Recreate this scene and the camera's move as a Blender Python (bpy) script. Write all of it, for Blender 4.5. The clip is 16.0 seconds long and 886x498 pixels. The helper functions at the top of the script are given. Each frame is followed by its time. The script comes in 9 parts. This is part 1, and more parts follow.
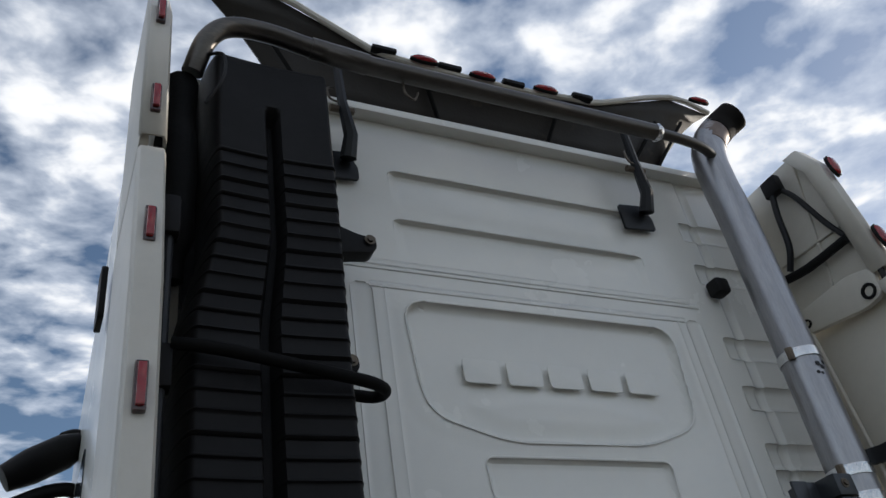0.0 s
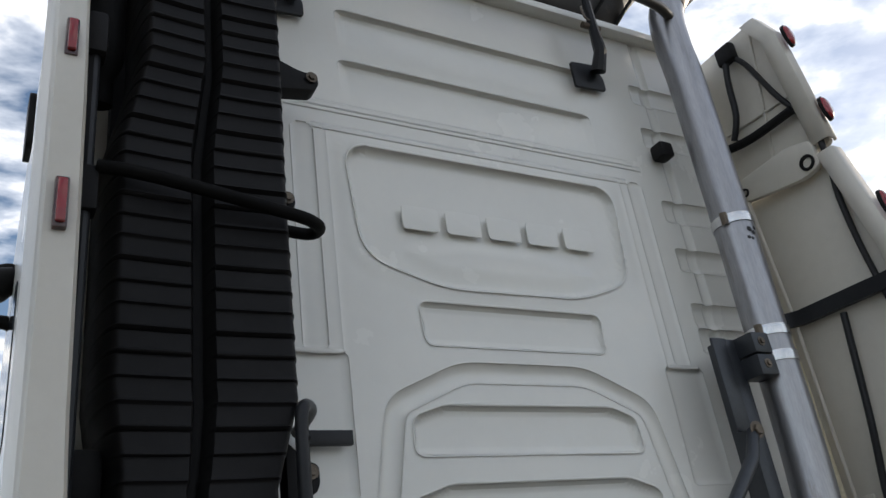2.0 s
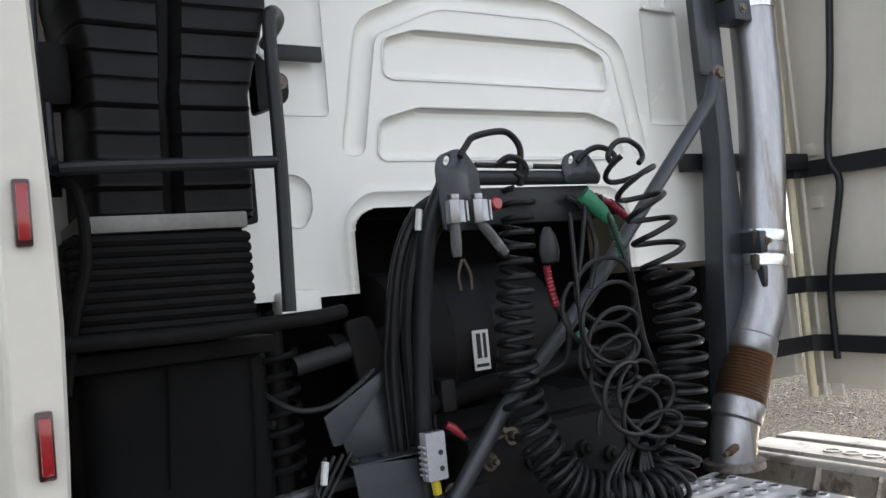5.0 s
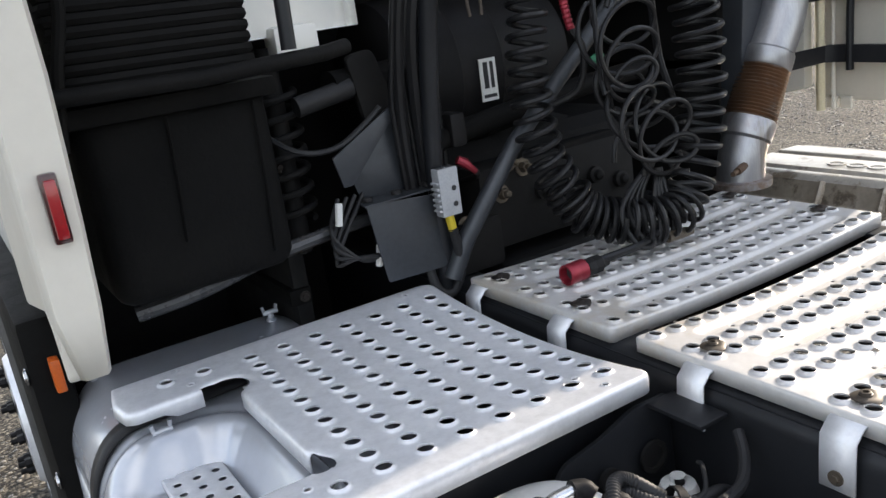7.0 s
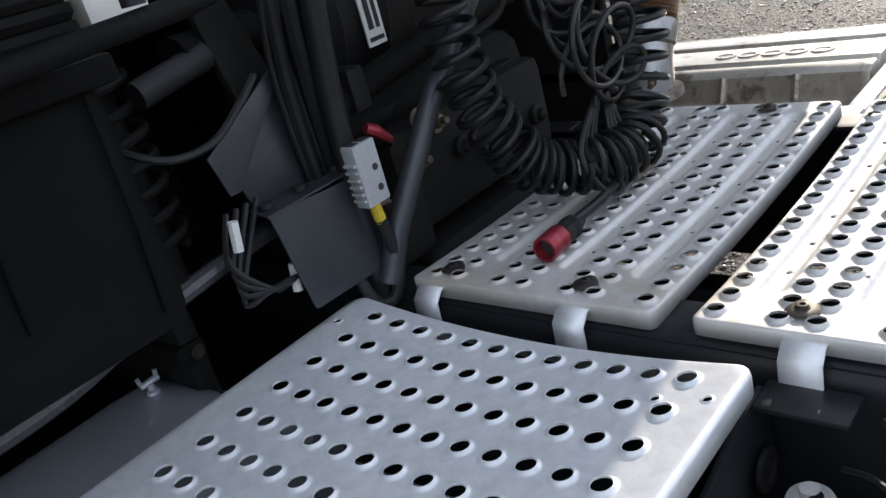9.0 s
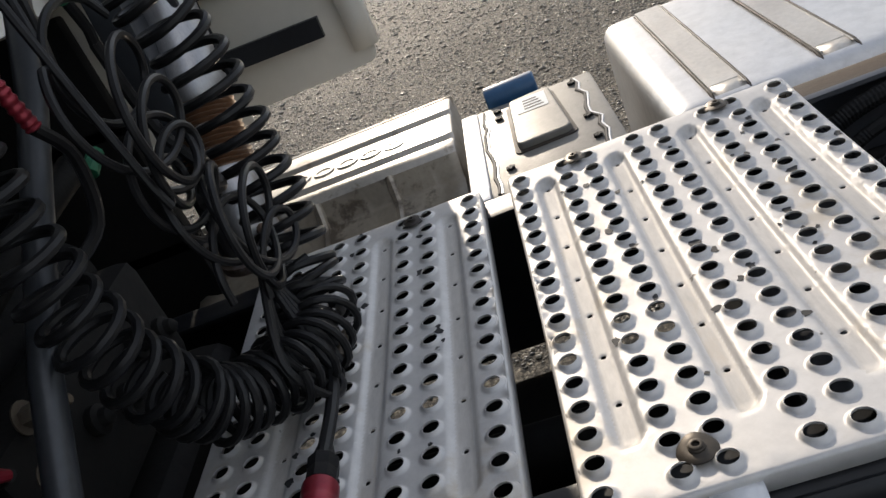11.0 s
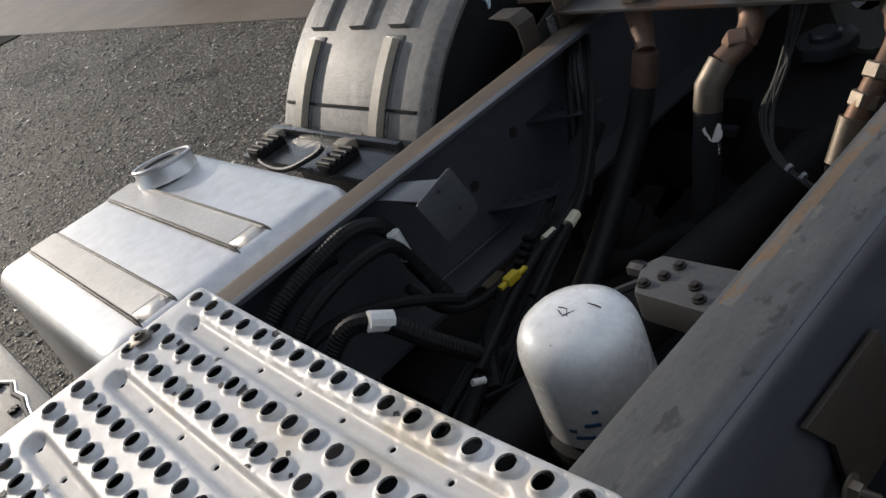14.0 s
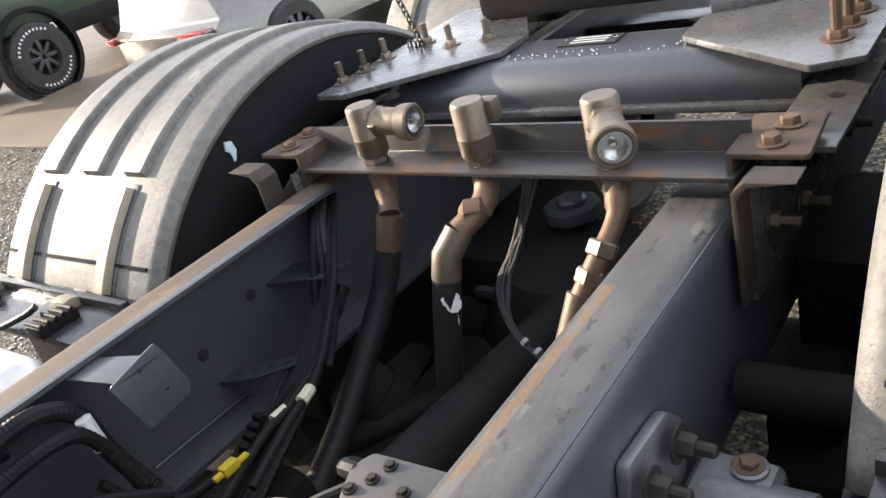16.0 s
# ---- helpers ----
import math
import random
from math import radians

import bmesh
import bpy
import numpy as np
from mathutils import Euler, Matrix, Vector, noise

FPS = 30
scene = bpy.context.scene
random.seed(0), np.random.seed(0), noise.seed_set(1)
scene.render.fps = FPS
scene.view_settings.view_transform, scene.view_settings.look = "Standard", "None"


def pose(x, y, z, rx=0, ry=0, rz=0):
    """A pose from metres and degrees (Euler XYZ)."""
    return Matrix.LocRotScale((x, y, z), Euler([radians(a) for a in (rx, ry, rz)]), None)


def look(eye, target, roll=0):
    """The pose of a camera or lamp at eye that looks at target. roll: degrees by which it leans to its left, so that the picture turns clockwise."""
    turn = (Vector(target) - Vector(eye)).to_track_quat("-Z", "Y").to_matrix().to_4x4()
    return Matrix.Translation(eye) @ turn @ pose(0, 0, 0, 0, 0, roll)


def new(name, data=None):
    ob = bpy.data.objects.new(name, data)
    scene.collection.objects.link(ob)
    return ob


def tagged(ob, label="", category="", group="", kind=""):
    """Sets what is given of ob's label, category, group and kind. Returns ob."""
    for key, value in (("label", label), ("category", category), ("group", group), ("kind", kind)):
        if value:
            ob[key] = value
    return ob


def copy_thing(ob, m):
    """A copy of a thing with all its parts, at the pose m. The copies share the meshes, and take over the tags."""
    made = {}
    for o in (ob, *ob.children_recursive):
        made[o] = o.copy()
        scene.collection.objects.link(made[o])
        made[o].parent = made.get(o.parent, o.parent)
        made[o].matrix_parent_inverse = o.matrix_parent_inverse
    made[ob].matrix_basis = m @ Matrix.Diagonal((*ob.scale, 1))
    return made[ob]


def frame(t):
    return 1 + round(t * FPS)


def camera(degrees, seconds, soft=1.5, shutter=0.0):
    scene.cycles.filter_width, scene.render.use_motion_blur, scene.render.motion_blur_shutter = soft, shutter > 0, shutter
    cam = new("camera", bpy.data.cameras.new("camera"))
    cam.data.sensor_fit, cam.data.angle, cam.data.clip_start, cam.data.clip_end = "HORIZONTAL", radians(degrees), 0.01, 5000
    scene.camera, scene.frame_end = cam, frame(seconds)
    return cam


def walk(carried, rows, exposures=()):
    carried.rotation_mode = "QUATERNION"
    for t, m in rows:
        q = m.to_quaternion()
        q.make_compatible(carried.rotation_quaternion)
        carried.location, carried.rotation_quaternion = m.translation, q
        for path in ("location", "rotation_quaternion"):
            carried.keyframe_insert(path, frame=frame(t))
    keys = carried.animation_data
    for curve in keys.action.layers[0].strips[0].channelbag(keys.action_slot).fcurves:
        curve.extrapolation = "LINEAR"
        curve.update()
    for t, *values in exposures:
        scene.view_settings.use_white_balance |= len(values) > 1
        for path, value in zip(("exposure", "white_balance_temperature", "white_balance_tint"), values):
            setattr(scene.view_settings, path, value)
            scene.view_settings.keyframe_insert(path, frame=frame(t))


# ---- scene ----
cam = camera(56.3, 16.0)

PATH = [
    (0, (-1.373, -1.805, 1.752), (-0.557, -0.391, 2.908), -10.4),
    (0.5, (-1.344, -1.797, 1.741), (-0.484, -0.372, 2.85), -10.5),
    (1, (-1.323, -1.788, 1.73), (-0.421, -0.335, 2.766), -10.1),
    (1.5, (-1.316, -1.774, 1.727), (-0.38, -0.286, 2.682), -9.3),
    (2, (-1.327, -1.774, 1.707), (-0.373, -0.246, 2.577), -8.5),
    (2.5, (-1.332, -1.774, 1.685), (-0.359, -0.205, 2.454), -7.9),
    (3, (-1.327, -1.771, 1.664), (-0.34, -0.162, 2.323), -7.3),
    (3.5, (-1.333, -1.77, 1.641), (-0.324, -0.127, 2.172), -6.7),
    (4, (-1.35, -1.763, 1.623), (-0.313, -0.1, 2.02), -6.0),
    (4.2, (-1.35, -1.765, 1.617), (-0.306, -0.094, 1.962), -5.9),
    (6.3, (-1.297, -1.73, 1.642), (-0.315, -0.026, 1.281), -6.0),
    (6.5, (-1.297, -1.716, 1.641), (-0.32, -0.021, 1.229), -6.4),
    (7, (-1.337, -1.664, 1.642), (-0.372, -0.007, 1.074), -8.3),
    (7.5, (-1.407, -1.571, 1.64), (-0.451, 0.02, 0.896), -11.5),
    (8, (-1.392, -1.473, 1.636), (-0.401, 0.06, 0.819), -13.3),
    (8.2, (-1.356, -1.417, 1.63), (-0.342, 0.107, 0.823), -13.7),
    (10.3, (-1.146, -0.845, 1.667), (0.541, -0.171, 0.831), -22.1),
    (10.5, (-1.096, -0.832, 1.683), (0.613, -0.243, 0.827), -23.2),
    (11, (-0.99, -0.775, 1.679), (0.768, -0.457, 0.779), -24.8),
    (11.5, (-0.916, -0.746, 1.678), (0.849, -0.732, 0.736), -27.0),
    (12, (-0.875, -0.769, 1.664), (0.858, -1.017, 0.697), -27.4),
    (12.5, (-0.842, -0.793, 1.648), (0.839, -1.257, 0.669), -26.2),
    (13, (-0.821, -0.832, 1.633), (0.8, -1.464, 0.648), -25.7),
    (13.5, (-0.809, -0.864, 1.624), (0.753, -1.623, 0.63), -25.4),
    (14, (-0.794, -0.91, 1.609), (0.697, -1.795, 0.612), -24.6),
    (14.5, (-0.779, -0.938, 1.595), (0.641, -1.942, 0.607), -23.2),
    (15, (-0.787, -0.976, 1.587), (0.532, -2.127, 0.62), -20.3),
    (15.5, (-0.784, -1.014, 1.576), (0.45, -2.296, 0.662), -17.5),
    (16, (-0.8, -1.102, 1.563), (0.407, -2.438, 0.691), -16.2),
]

EXPOSURES = [(0.0, -0.35, 6500, 10), (1.5, -0.14, 6700, 11), (2.0, 0.10, 6800, 11), (3.5, 0.74, 6900, 13), (4.2, 0.98, 6900, 13), (6.5, 1.25, 7200, 14), (7.0, 1.18, 6900, 12), (8.2, 0.94, 6500, 10), (10.3, 0.58, 6800, 12),
             (11.0, 0.12, 6900, 12), (11.5, -0.04, 6900, 12), (12.0, -0.30, 6900, 12), (12.8, -0.34, 6800, 12), (14.0, 0.0, 6600, 11), (15.0, 0.82, 6600, 11), (16.0, 1.66, 7100, 13)]
walk(cam, [(t, look(eye, target, roll)) for t, eye, target, roll in PATH], EXPOSURES)

from mathutils import geometry

# ---- sky and sun ----
SUN_AZ = math.atan2(0.137, 1.0)          # the sun stands over the right-hand side, a little ahead
SUN_EL = radians(20)
sun_dir = Vector((math.cos(SUN_AZ) * math.cos(SUN_EL), math.sin(SUN_AZ) * math.cos(SUN_EL), math.sin(SUN_EL)))
sun_data = bpy.data.lights.new("sun", "SUN")
sun_data.energy, sun_data.angle, sun_data.color = 3.1, radians(0.6), (1.0, 0.91, 0.79)
sun = new("sun", sun_data)
sun.matrix_world = look(sun_dir * 40, (0, 0, 0))

world = bpy.data.worlds.new("sky")
world.use_nodes = True
scene.world = world


def build_sky():
    nt = world.node_tree
    n, l = nt.nodes, nt.links
    n.clear()
    sky = n.new("ShaderNodeTexSky")
    sky.sky_type, sky.sun_disc = "NISHITA", False
    sky.sun_elevation, sky.sun_rotation = SUN_EL, math.pi / 2 - SUN_AZ
    sky.air_density, sky.dust_density, sky.ozone_density = 1.0, 0.6, 2.0
    blue = n.new("ShaderNodeBackground")
    blue.inputs["Strength"].default_value = 0.14
    l.new(sky.outputs[0], blue.inputs["Color"])
    # a layer of broken cloud, laid out on a flat sheet high above
    tc = n.new("ShaderNodeTexCoord")
    sep = n.new("ShaderNodeSeparateXYZ")
    l.new(tc.outputs["Generated"], sep.inputs[0])
    zc = n.new("ShaderNodeMath")
    zc.operation = "MAXIMUM"
    zc.inputs[1].default_value = 0.06
    l.new(sep.outputs["Z"], zc.inputs[0])
    flat = n.new("ShaderNodeVectorMath")
    flat.operation = "DIVIDE"
    comb = n.new("ShaderNodeCombineXYZ")
    for i in range(3):
        l.new(zc.outputs[0], comb.inputs[i])
    l.new(tc.outputs["Generated"], flat.inputs[0])
    l.new(comb.outputs[0], flat.inputs[1])
    mp = n.new("ShaderNodeMapping")
    mp.inputs["Rotation"].default_value = (0, 0, 0.6)
    mp.inputs["Scale"].default_value = (1.0, 1.2, 1.0)
    l.new(flat.outputs[0], mp.inputs[0])
    big = n.new("ShaderNodeTexNoise")
    big.inputs["Scale"].default_value, big.inputs["Detail"].default_value, big.inputs["Roughness"].default_value = 1.5, 2.0, 0.5
    small = n.new("ShaderNodeTexNoise")
    small.inputs["Scale"].default_value, small.inputs["Detail"].default_value, small.inputs["Roughness"].default_value = 6.5, 5.0, 0.5
    small.inputs["Distortion"].default_value = 0.15
    for x in (big, small):
        l.new(mp.outputs[0], x.inputs["Vector"])
    add = n.new("ShaderNodeMath")
    add.operation = "MULTIPLY_ADD"
    add.inputs[1].default_value = 0.55
    l.new(big.outputs[0], add.inputs[0])
    l.new(small.outputs[0], add.inputs[2])
    ramp = n.new("ShaderNodeValToRGB")
    ramp.color_ramp.elements[0].position, ramp.color_ramp.elements[1].position = 0.64, 0.90
    l.new(add.outputs[0], ramp.inputs[0])
    shade = n.new("ShaderNodeValToRGB")
    shade.color_ramp.elements[0].position, shade.color_ramp.elements[1].position = 0.80, 1.05
    shade.color_ramp.elements[0].color, shade.color_ramp.elements[1].color = (0.62, 0.68, 0.78, 1), (1, 0.99, 0.97, 1)
    l.new(add.outputs[0], shade.inputs[0])
    cloud = n.new("ShaderNodeBackground")
    cloud.inputs["Strength"].default_value = 1.45
    l.new(shade.outputs[0], cloud.inputs["Color"])
    mix = n.new("ShaderNodeMixShader")
    l.new(ramp.outputs[0], mix.inputs[0])
    l.new(blue.outputs[0], mix.inputs[1])
    l.new(cloud.outputs[0], mix.inputs[2])
    out = n.new("ShaderNodeOutputWorld")
    l.new(mix.outputs[0], out.inputs["Surface"])


build_sky()

# ---- materials ----


def surf(name, c1, c2, scale=6.0, rough=0.5, rough2=None, metal=0.0, bump=0.0, bump_scale=80.0, spots=None, spot_scale=30.0,
         spot_at=0.62, patch=None, patch_scale=3.0, patch_at=0.6, stretch=(1, 1, 1), coat=0.0, vary=0.0, grain=0.2, spec=0.5):
    """A surface with a broad drift between two colours, fine grain, and, where given, patches and small spots of other colours."""
    m = bpy.data.materials.new(name)
    m.use_nodes = True
    nt = m.node_tree
    n, l = nt.nodes, nt.links
    b = n["Principled BSDF"]
    tc = n.new("ShaderNodeTexCoord")
    mp = n.new("ShaderNodeMapping")
    mp.inputs["Scale"].default_value = stretch
    l.new(tc.outputs["Object"], mp.inputs[0])

    def noise_node(s, detail=5.0, roughness=0.6):
        t = n.new("ShaderNodeTexNoise")
        t.inputs["Scale"].default_value, t.inputs["Detail"].default_value, t.inputs["Roughness"].default_value = s, detail, roughness
        l.new(mp.outputs[0], t.inputs["Vector"])
        return t.outputs[0]

    def ramp(src, a, z):
        r = n.new("ShaderNodeValToRGB")
        r.color_ramp.elements[0].position, r.color_ramp.elements[1].position = a, z
        l.new(src, r.inputs[0])
        return r.outputs[0]

    def mixed(fac, a, z):
        x = n.new("ShaderNodeMix")
        x.data_type = "RGBA"
        l.new(fac, x.inputs[0])
        for sock, v in ((x.inputs[6], a), (x.inputs[7], z)):
            if isinstance(v, tuple):
                sock.default_value = (*v, 1)
            else:
                l.new(v, sock)
        return x.outputs[2]

    col = mixed(ramp(noise_node(scale), 0.3, 0.7), c1, c2)
    fine = noise_node(scale * 14, 6.0, 0.7)
    dark = n.new("ShaderNodeMix")
    dark.data_type, dark.blend_type = "RGBA", "MULTIPLY"
    dark.inputs[0].default_value = grain
    l.new(col, dark.inputs[6])
    l.new(ramp(fine, 0.25, 0.6), dark.inputs[7])
    col = dark.outputs[2]
    if patch:
        pf = ramp(noise_node(patch_scale, 8.0, 0.68), patch_at, patch_at + 0.07)
        col = mixed(pf, col, patch)
    if spots:
        col = mixed(ramp(noise_node(spot_scale, 3.0, 0.6), spot_at, spot_at + 0.03), col, spots)
    if vary:
        info = n.new("ShaderNodeObjectInfo")
        hs = n.new("ShaderNodeHueSaturation")
        mr = n.new("ShaderNodeMapRange")
        mr.inputs["To Min"].default_value, mr.inputs["To Max"].default_value = 1 - vary, 1 + vary
        l.new(info.outputs["Random"], mr.inputs[0])
        l.new(mr.outputs[0], hs.inputs["Value"])
        l.new(col, hs.inputs["Color"])
        col = hs.outputs[0]
    l.new(col, b.inputs["Base Color"])
    b.inputs["Metallic"].default_value = metal
    rr = n.new("ShaderNodeMapRange")
    rr.inputs["To Min"].default_value, rr.inputs["To Max"].default_value = rough, rough2 if rough2 is not None else min(1, rough + 0.15)
    l.new(noise_node(scale * 3), rr.inputs[0])
    l.new(rr.outputs[0], b.inputs["Roughness"])
    b.inputs["Coat Weight"].default_value = coat
    b.inputs["Specular IOR Level"].default_value = spec
    if bump:
        bp = n.new("ShaderNodeBump")
        bp.inputs["Strength"].default_value, bp.inputs["Distance"].default_value = bump, 0.004
        l.new(noise_node(bump_scale, 4.0, 0.6), bp.inputs["Height"])
        l.new(bp.outputs[0], b.inputs["Normal"])
    return m


def plain(name, c, rough=0.4, metal=0.0, emit=0.0):
    m = surf(name, c, tuple(v * 0.85 for v in c), 12.0, rough, metal=metal)
    if emit:
        b = m.node_tree.nodes["Principled BSDF"]
        b.inputs["Emission Color"].default_value, b.inputs["Emission Strength"].default_value = (*c, 1), emit
    return m


M = {}
M["cab"] = surf("cab_paint", (0.78, 0.77, 0.72), (0.74, 0.73, 0.68), 0.9, 0.20, 0.32, bump=0.012, bump_scale=300, spots=(0.10, 0.09, 0.08), spot_scale=38, spot_at=0.81, coat=0.25, grain=0.03)
M["fairing"] = surf("fairing_paint", (0.63, 0.60, 0.535), (0.57, 0.54, 0.475), 2.0, 0.3, 0.45, bump=0.03, bump_scale=200, spots=(0.16, 0.12, 0.08), spot_scale=30, spot_at=0.80,
                    patch=(0.60, 0.52, 0.40), patch_scale=3.1, patch_at=0.76, grain=0.05)
M["black_plastic"] = surf("black_plastic", (0.0095, 0.0092, 0.0095), (0.0155, 0.015, 0.0155), 5.0, 0.42, 0.62, bump=0.12, bump_scale=420, spots=(0.2, 0.2, 0.2), spot_scale=60, spot_at=0.83, spec=0.13)
# base lowered below plain dusty plastic to hold the occlusion round the air box
M["black_dusty_shaded"] = surf("dusty_shaded_black", (0.0045, 0.0045, 0.0046), (0.0085, 0.0082, 0.0078), 4.0, 0.5, 0.8, bump=0.3, bump_scale=90, spec=0.08)
M["band"] = surf("grimy_metal_band", (0.19, 0.185, 0.175), (0.13, 0.125, 0.115), 7.0, 0.4, 0.6, metal=0.5)
M["rubber"] = surf("black_rubber", (0.014, 0.014, 0.0155), (0.022, 0.022, 0.023), 8.0, 0.4, 0.65, bump=0.1, bump_scale=300, spec=0.25)
M["conduit"] = surf("corrugated_black_conduit", (0.0085, 0.0085, 0.009), (0.014, 0.014, 0.0145), 9.0, 0.5, 0.7, spec=0.14)
M["hose"] = surf("hose_rubber", (0.008, 0.008, 0.009), (0.013, 0.013, 0.0138), 14.0, 0.28, 0.46, bump=0.06, bump_scale=240, spec=0.26)
M["black_paint"] = surf("black_paint", (0.010, 0.011, 0.013), (0.018, 0.019, 0.022), 5.0, 0.3, 0.5, bump=0.05, bump_scale=200, patch=(0.02, 0.02, 0.022), patch_scale=7, patch_at=0.66, spec=0.28)
# darker than grime alone: the gloom under cab and frame is in this colour
M["void"] = surf("grimy_shaded_black", (0.009, 0.009, 0.0096), (0.0165, 0.0158, 0.015), 5.0, 0.55, 0.85, bump=0.25, bump_scale=60, spec=0.15)
M["steel"] = surf("brushed_steel", (0.29, 0.29, 0.30), (0.43, 0.43, 0.445), 3.0, 0.26, 0.46, metal=0.85, bump=0.05, bump_scale=90, stretch=(6, 6, 0.6),
                  patch=(0.24, 0.215, 0.20), patch_scale=1.4, patch_at=0.58)
M["steel_burnt"] = surf("burnt_steel", (0.30, 0.22, 0.17), (0.16, 0.13, 0.12), 6.0, 0.4, 0.6, metal=0.8, patch=(0.40, 0.38, 0.38), patch_scale=4, patch_at=0.55)
M["soot"] = surf("soot_black_steel", (0.007, 0.0065, 0.006), (0.018, 0.015, 0.013), 8.0, 0.7, 0.9, spec=0.1)
M["tube_steel"] = surf("dull_steel_tube", (0.085, 0.078, 0.072), (0.125, 0.116, 0.107), 4.0, 0.28, 0.45, metal=0.85, stretch=(0.8, 4, 4), patch=(0.16, 0.14, 0.12), patch_scale=3, patch_at=0.6)
M["bellows_metal"] = surf("heat_tinted_bellows", (0.46, 0.32, 0.22), (0.28, 0.185, 0.13), 9.0, 0.26, 0.42, metal=0.8, patch=(0.42, 0.40, 0.38), patch_scale=6, patch_at=0.55)
M["rusty_angle"] = surf("rust_streaked_angle", (0.085, 0.082, 0.08), (0.055, 0.050, 0.046), 6.0, 0.22, 0.5, metal=0.4, bump=0.35, bump_scale=150, patch=(0.115, 0.062, 0.036), patch_scale=5, patch_at=0.56, stretch=(1, 1, 2.5))
M["wet_black"] = surf("wet_black_plastic", (0.022, 0.023, 0.025), (0.035, 0.035, 0.036), 6.0, 0.18, 0.4, bump=0.15, bump_scale=140, spec=0.5)
M["deflector_under"] = surf("dusty_brown_fibre", (0.022, 0.017, 0.0125), (0.013, 0.0105, 0.0085), 4.0, 0.5, 0.75, bump=0.25, bump_scale=90, patch=(0.05, 0.037, 0.025), patch_scale=4, patch_at=0.6)
M["cream_tag"] = surf("cream_tape_tag", (0.60, 0.57, 0.42), (0.48, 0.46, 0.34), 20.0, 0.5, 0.65)
M["chrome"] = plain("bright_metal", (0.72, 0.72, 0.72), 0.16, 1.0)
M["plate"] = surf("deck_plate_metal", (0.60, 0.59, 0.58), (0.53, 0.52, 0.51), 2.5, 0.45, 0.62, metal=0.35, bump=0.03, bump_scale=120, spots=(0.07, 0.06, 0.055), spot_scale=22, spot_at=0.72,
                  patch=(0.49, 0.45, 0.395), patch_scale=3.5, patch_at=0.56, grain=0.16)
M["plate_dirt"] = surf("dirt_filmed_plate", (0.58, 0.56, 0.535), (0.51, 0.49, 0.46), 5.0, 0.5, 0.7, metal=0.2, bump=0.03, bump_scale=120, patch=(0.49, 0.45, 0.40), patch_scale=6, patch_at=0.58, grain=0.2, stretch=(0.4, 1.5, 1))
M["plate_smooth"] = surf("pressed_metal_sheet", (0.74, 0.75, 0.77), (0.67, 0.68, 0.71), 3.0, 0.28, 0.46, metal=0.32, bump=0.04, bump_scale=140, spots=(0.06, 0.05, 0.05), spot_scale=26, spot_at=0.80)
M["silver"] = surf("silver_paint", (0.47, 0.49, 0.53), (0.42, 0.44, 0.48), 2.5, 0.22, 0.30, metal=0.45, coat=0.3, spots=(0.12, 0.11, 0.1), spot_scale=40, spot_at=0.86, grain=0.06)
M["tank"] = surf("tank_metal", (0.66, 0.65, 0.64), (0.56, 0.555, 0.55), 2.2, 0.30, 0.5, metal=0.65, bump=0.04, bump_scale=120, spots=(0.10, 0.08, 0.06), spot_scale=36, spot_at=0.80,
                 patch=(0.54, 0.52, 0.49), patch_scale=3, patch_at=0.66)
# paler copy of the tank metal, the whiteness of full sun in its colour
M["tank_sunlit"] = surf("sunlit_tank_metal", (0.76, 0.75, 0.73), (0.70, 0.69, 0.67), 2.2, 0.32, 0.5, metal=0.2, bump=0.03, bump_scale=120, spots=(0.10, 0.08, 0.06), spot_scale=36, spot_at=0.80, patch=(0.66, 0.64, 0.60), patch_scale=3, patch_at=0.66)
M["strap"] = surf("strap_metal", (0.56, 0.53, 0.485), (0.46, 0.43, 0.39), 6.0, 0.34, 0.52, metal=0.5, patch=(0.38, 0.335, 0.28), patch_scale=7, patch_at=0.62)
M["frame"] = surf("chassis_paint", (0.042, 0.045, 0.053), (0.062, 0.066, 0.075), 4.0, 0.26, 0.44, metal=0.0, spec=0.7, bump=0.08, bump_scale=120, patch=(0.055, 0.055, 0.06), patch_scale=8, patch_at=0.66,
                  spots=(0.14, 0.08, 0.045), spot_scale=24, spot_at=0.77)
M["frame_top"] = surf("worn_rail_top", (0.118, 0.115, 0.109), (0.070, 0.068, 0.065), 7.0, 0.40, 0.66, metal=0.3, bump=0.3, bump_scale=60, patch=(0.155, 0.142, 0.12), patch_scale=8, patch_at=0.60,
                      spots=(0.05, 0.048, 0.045), spot_scale=17, spot_at=0.62, stretch=(2.0, 0.9, 1))
M["rust_edge"] = surf("rusted_rail_edge", (0.20, 0.118, 0.06), (0.13, 0.092, 0.06), 7.0, 0.6, 0.8, metal=0.1, bump=0.25, bump_scale=120, patch=(0.12, 0.117, 0.111), patch_scale=9, patch_at=0.49, stretch=(2, 0.9, 1))
M["rail_brown"] = surf("brown_rail_top", (0.125, 0.088, 0.060), (0.085, 0.070, 0.056), 4.0, 0.55, 0.72, metal=0.05, bump=0.12, bump_scale=110, spec=0.25, patch=(0.18, 0.125, 0.08), patch_scale=3.5, patch_at=0.55, spots=(0.06, 0.05, 0.04), spot_scale=22, spot_at=0.68, stretch=(3.5, 0.8, 1))
M["rust_plate"] = surf("rusted_steel_plate", (0.100, 0.058, 0.035), (0.058, 0.042, 0.032), 8.0, 0.55, 0.8, metal=0.2, bump=0.2, bump_scale=140, patch=(0.13, 0.125, 0.12), patch_scale=5, patch_at=0.60)
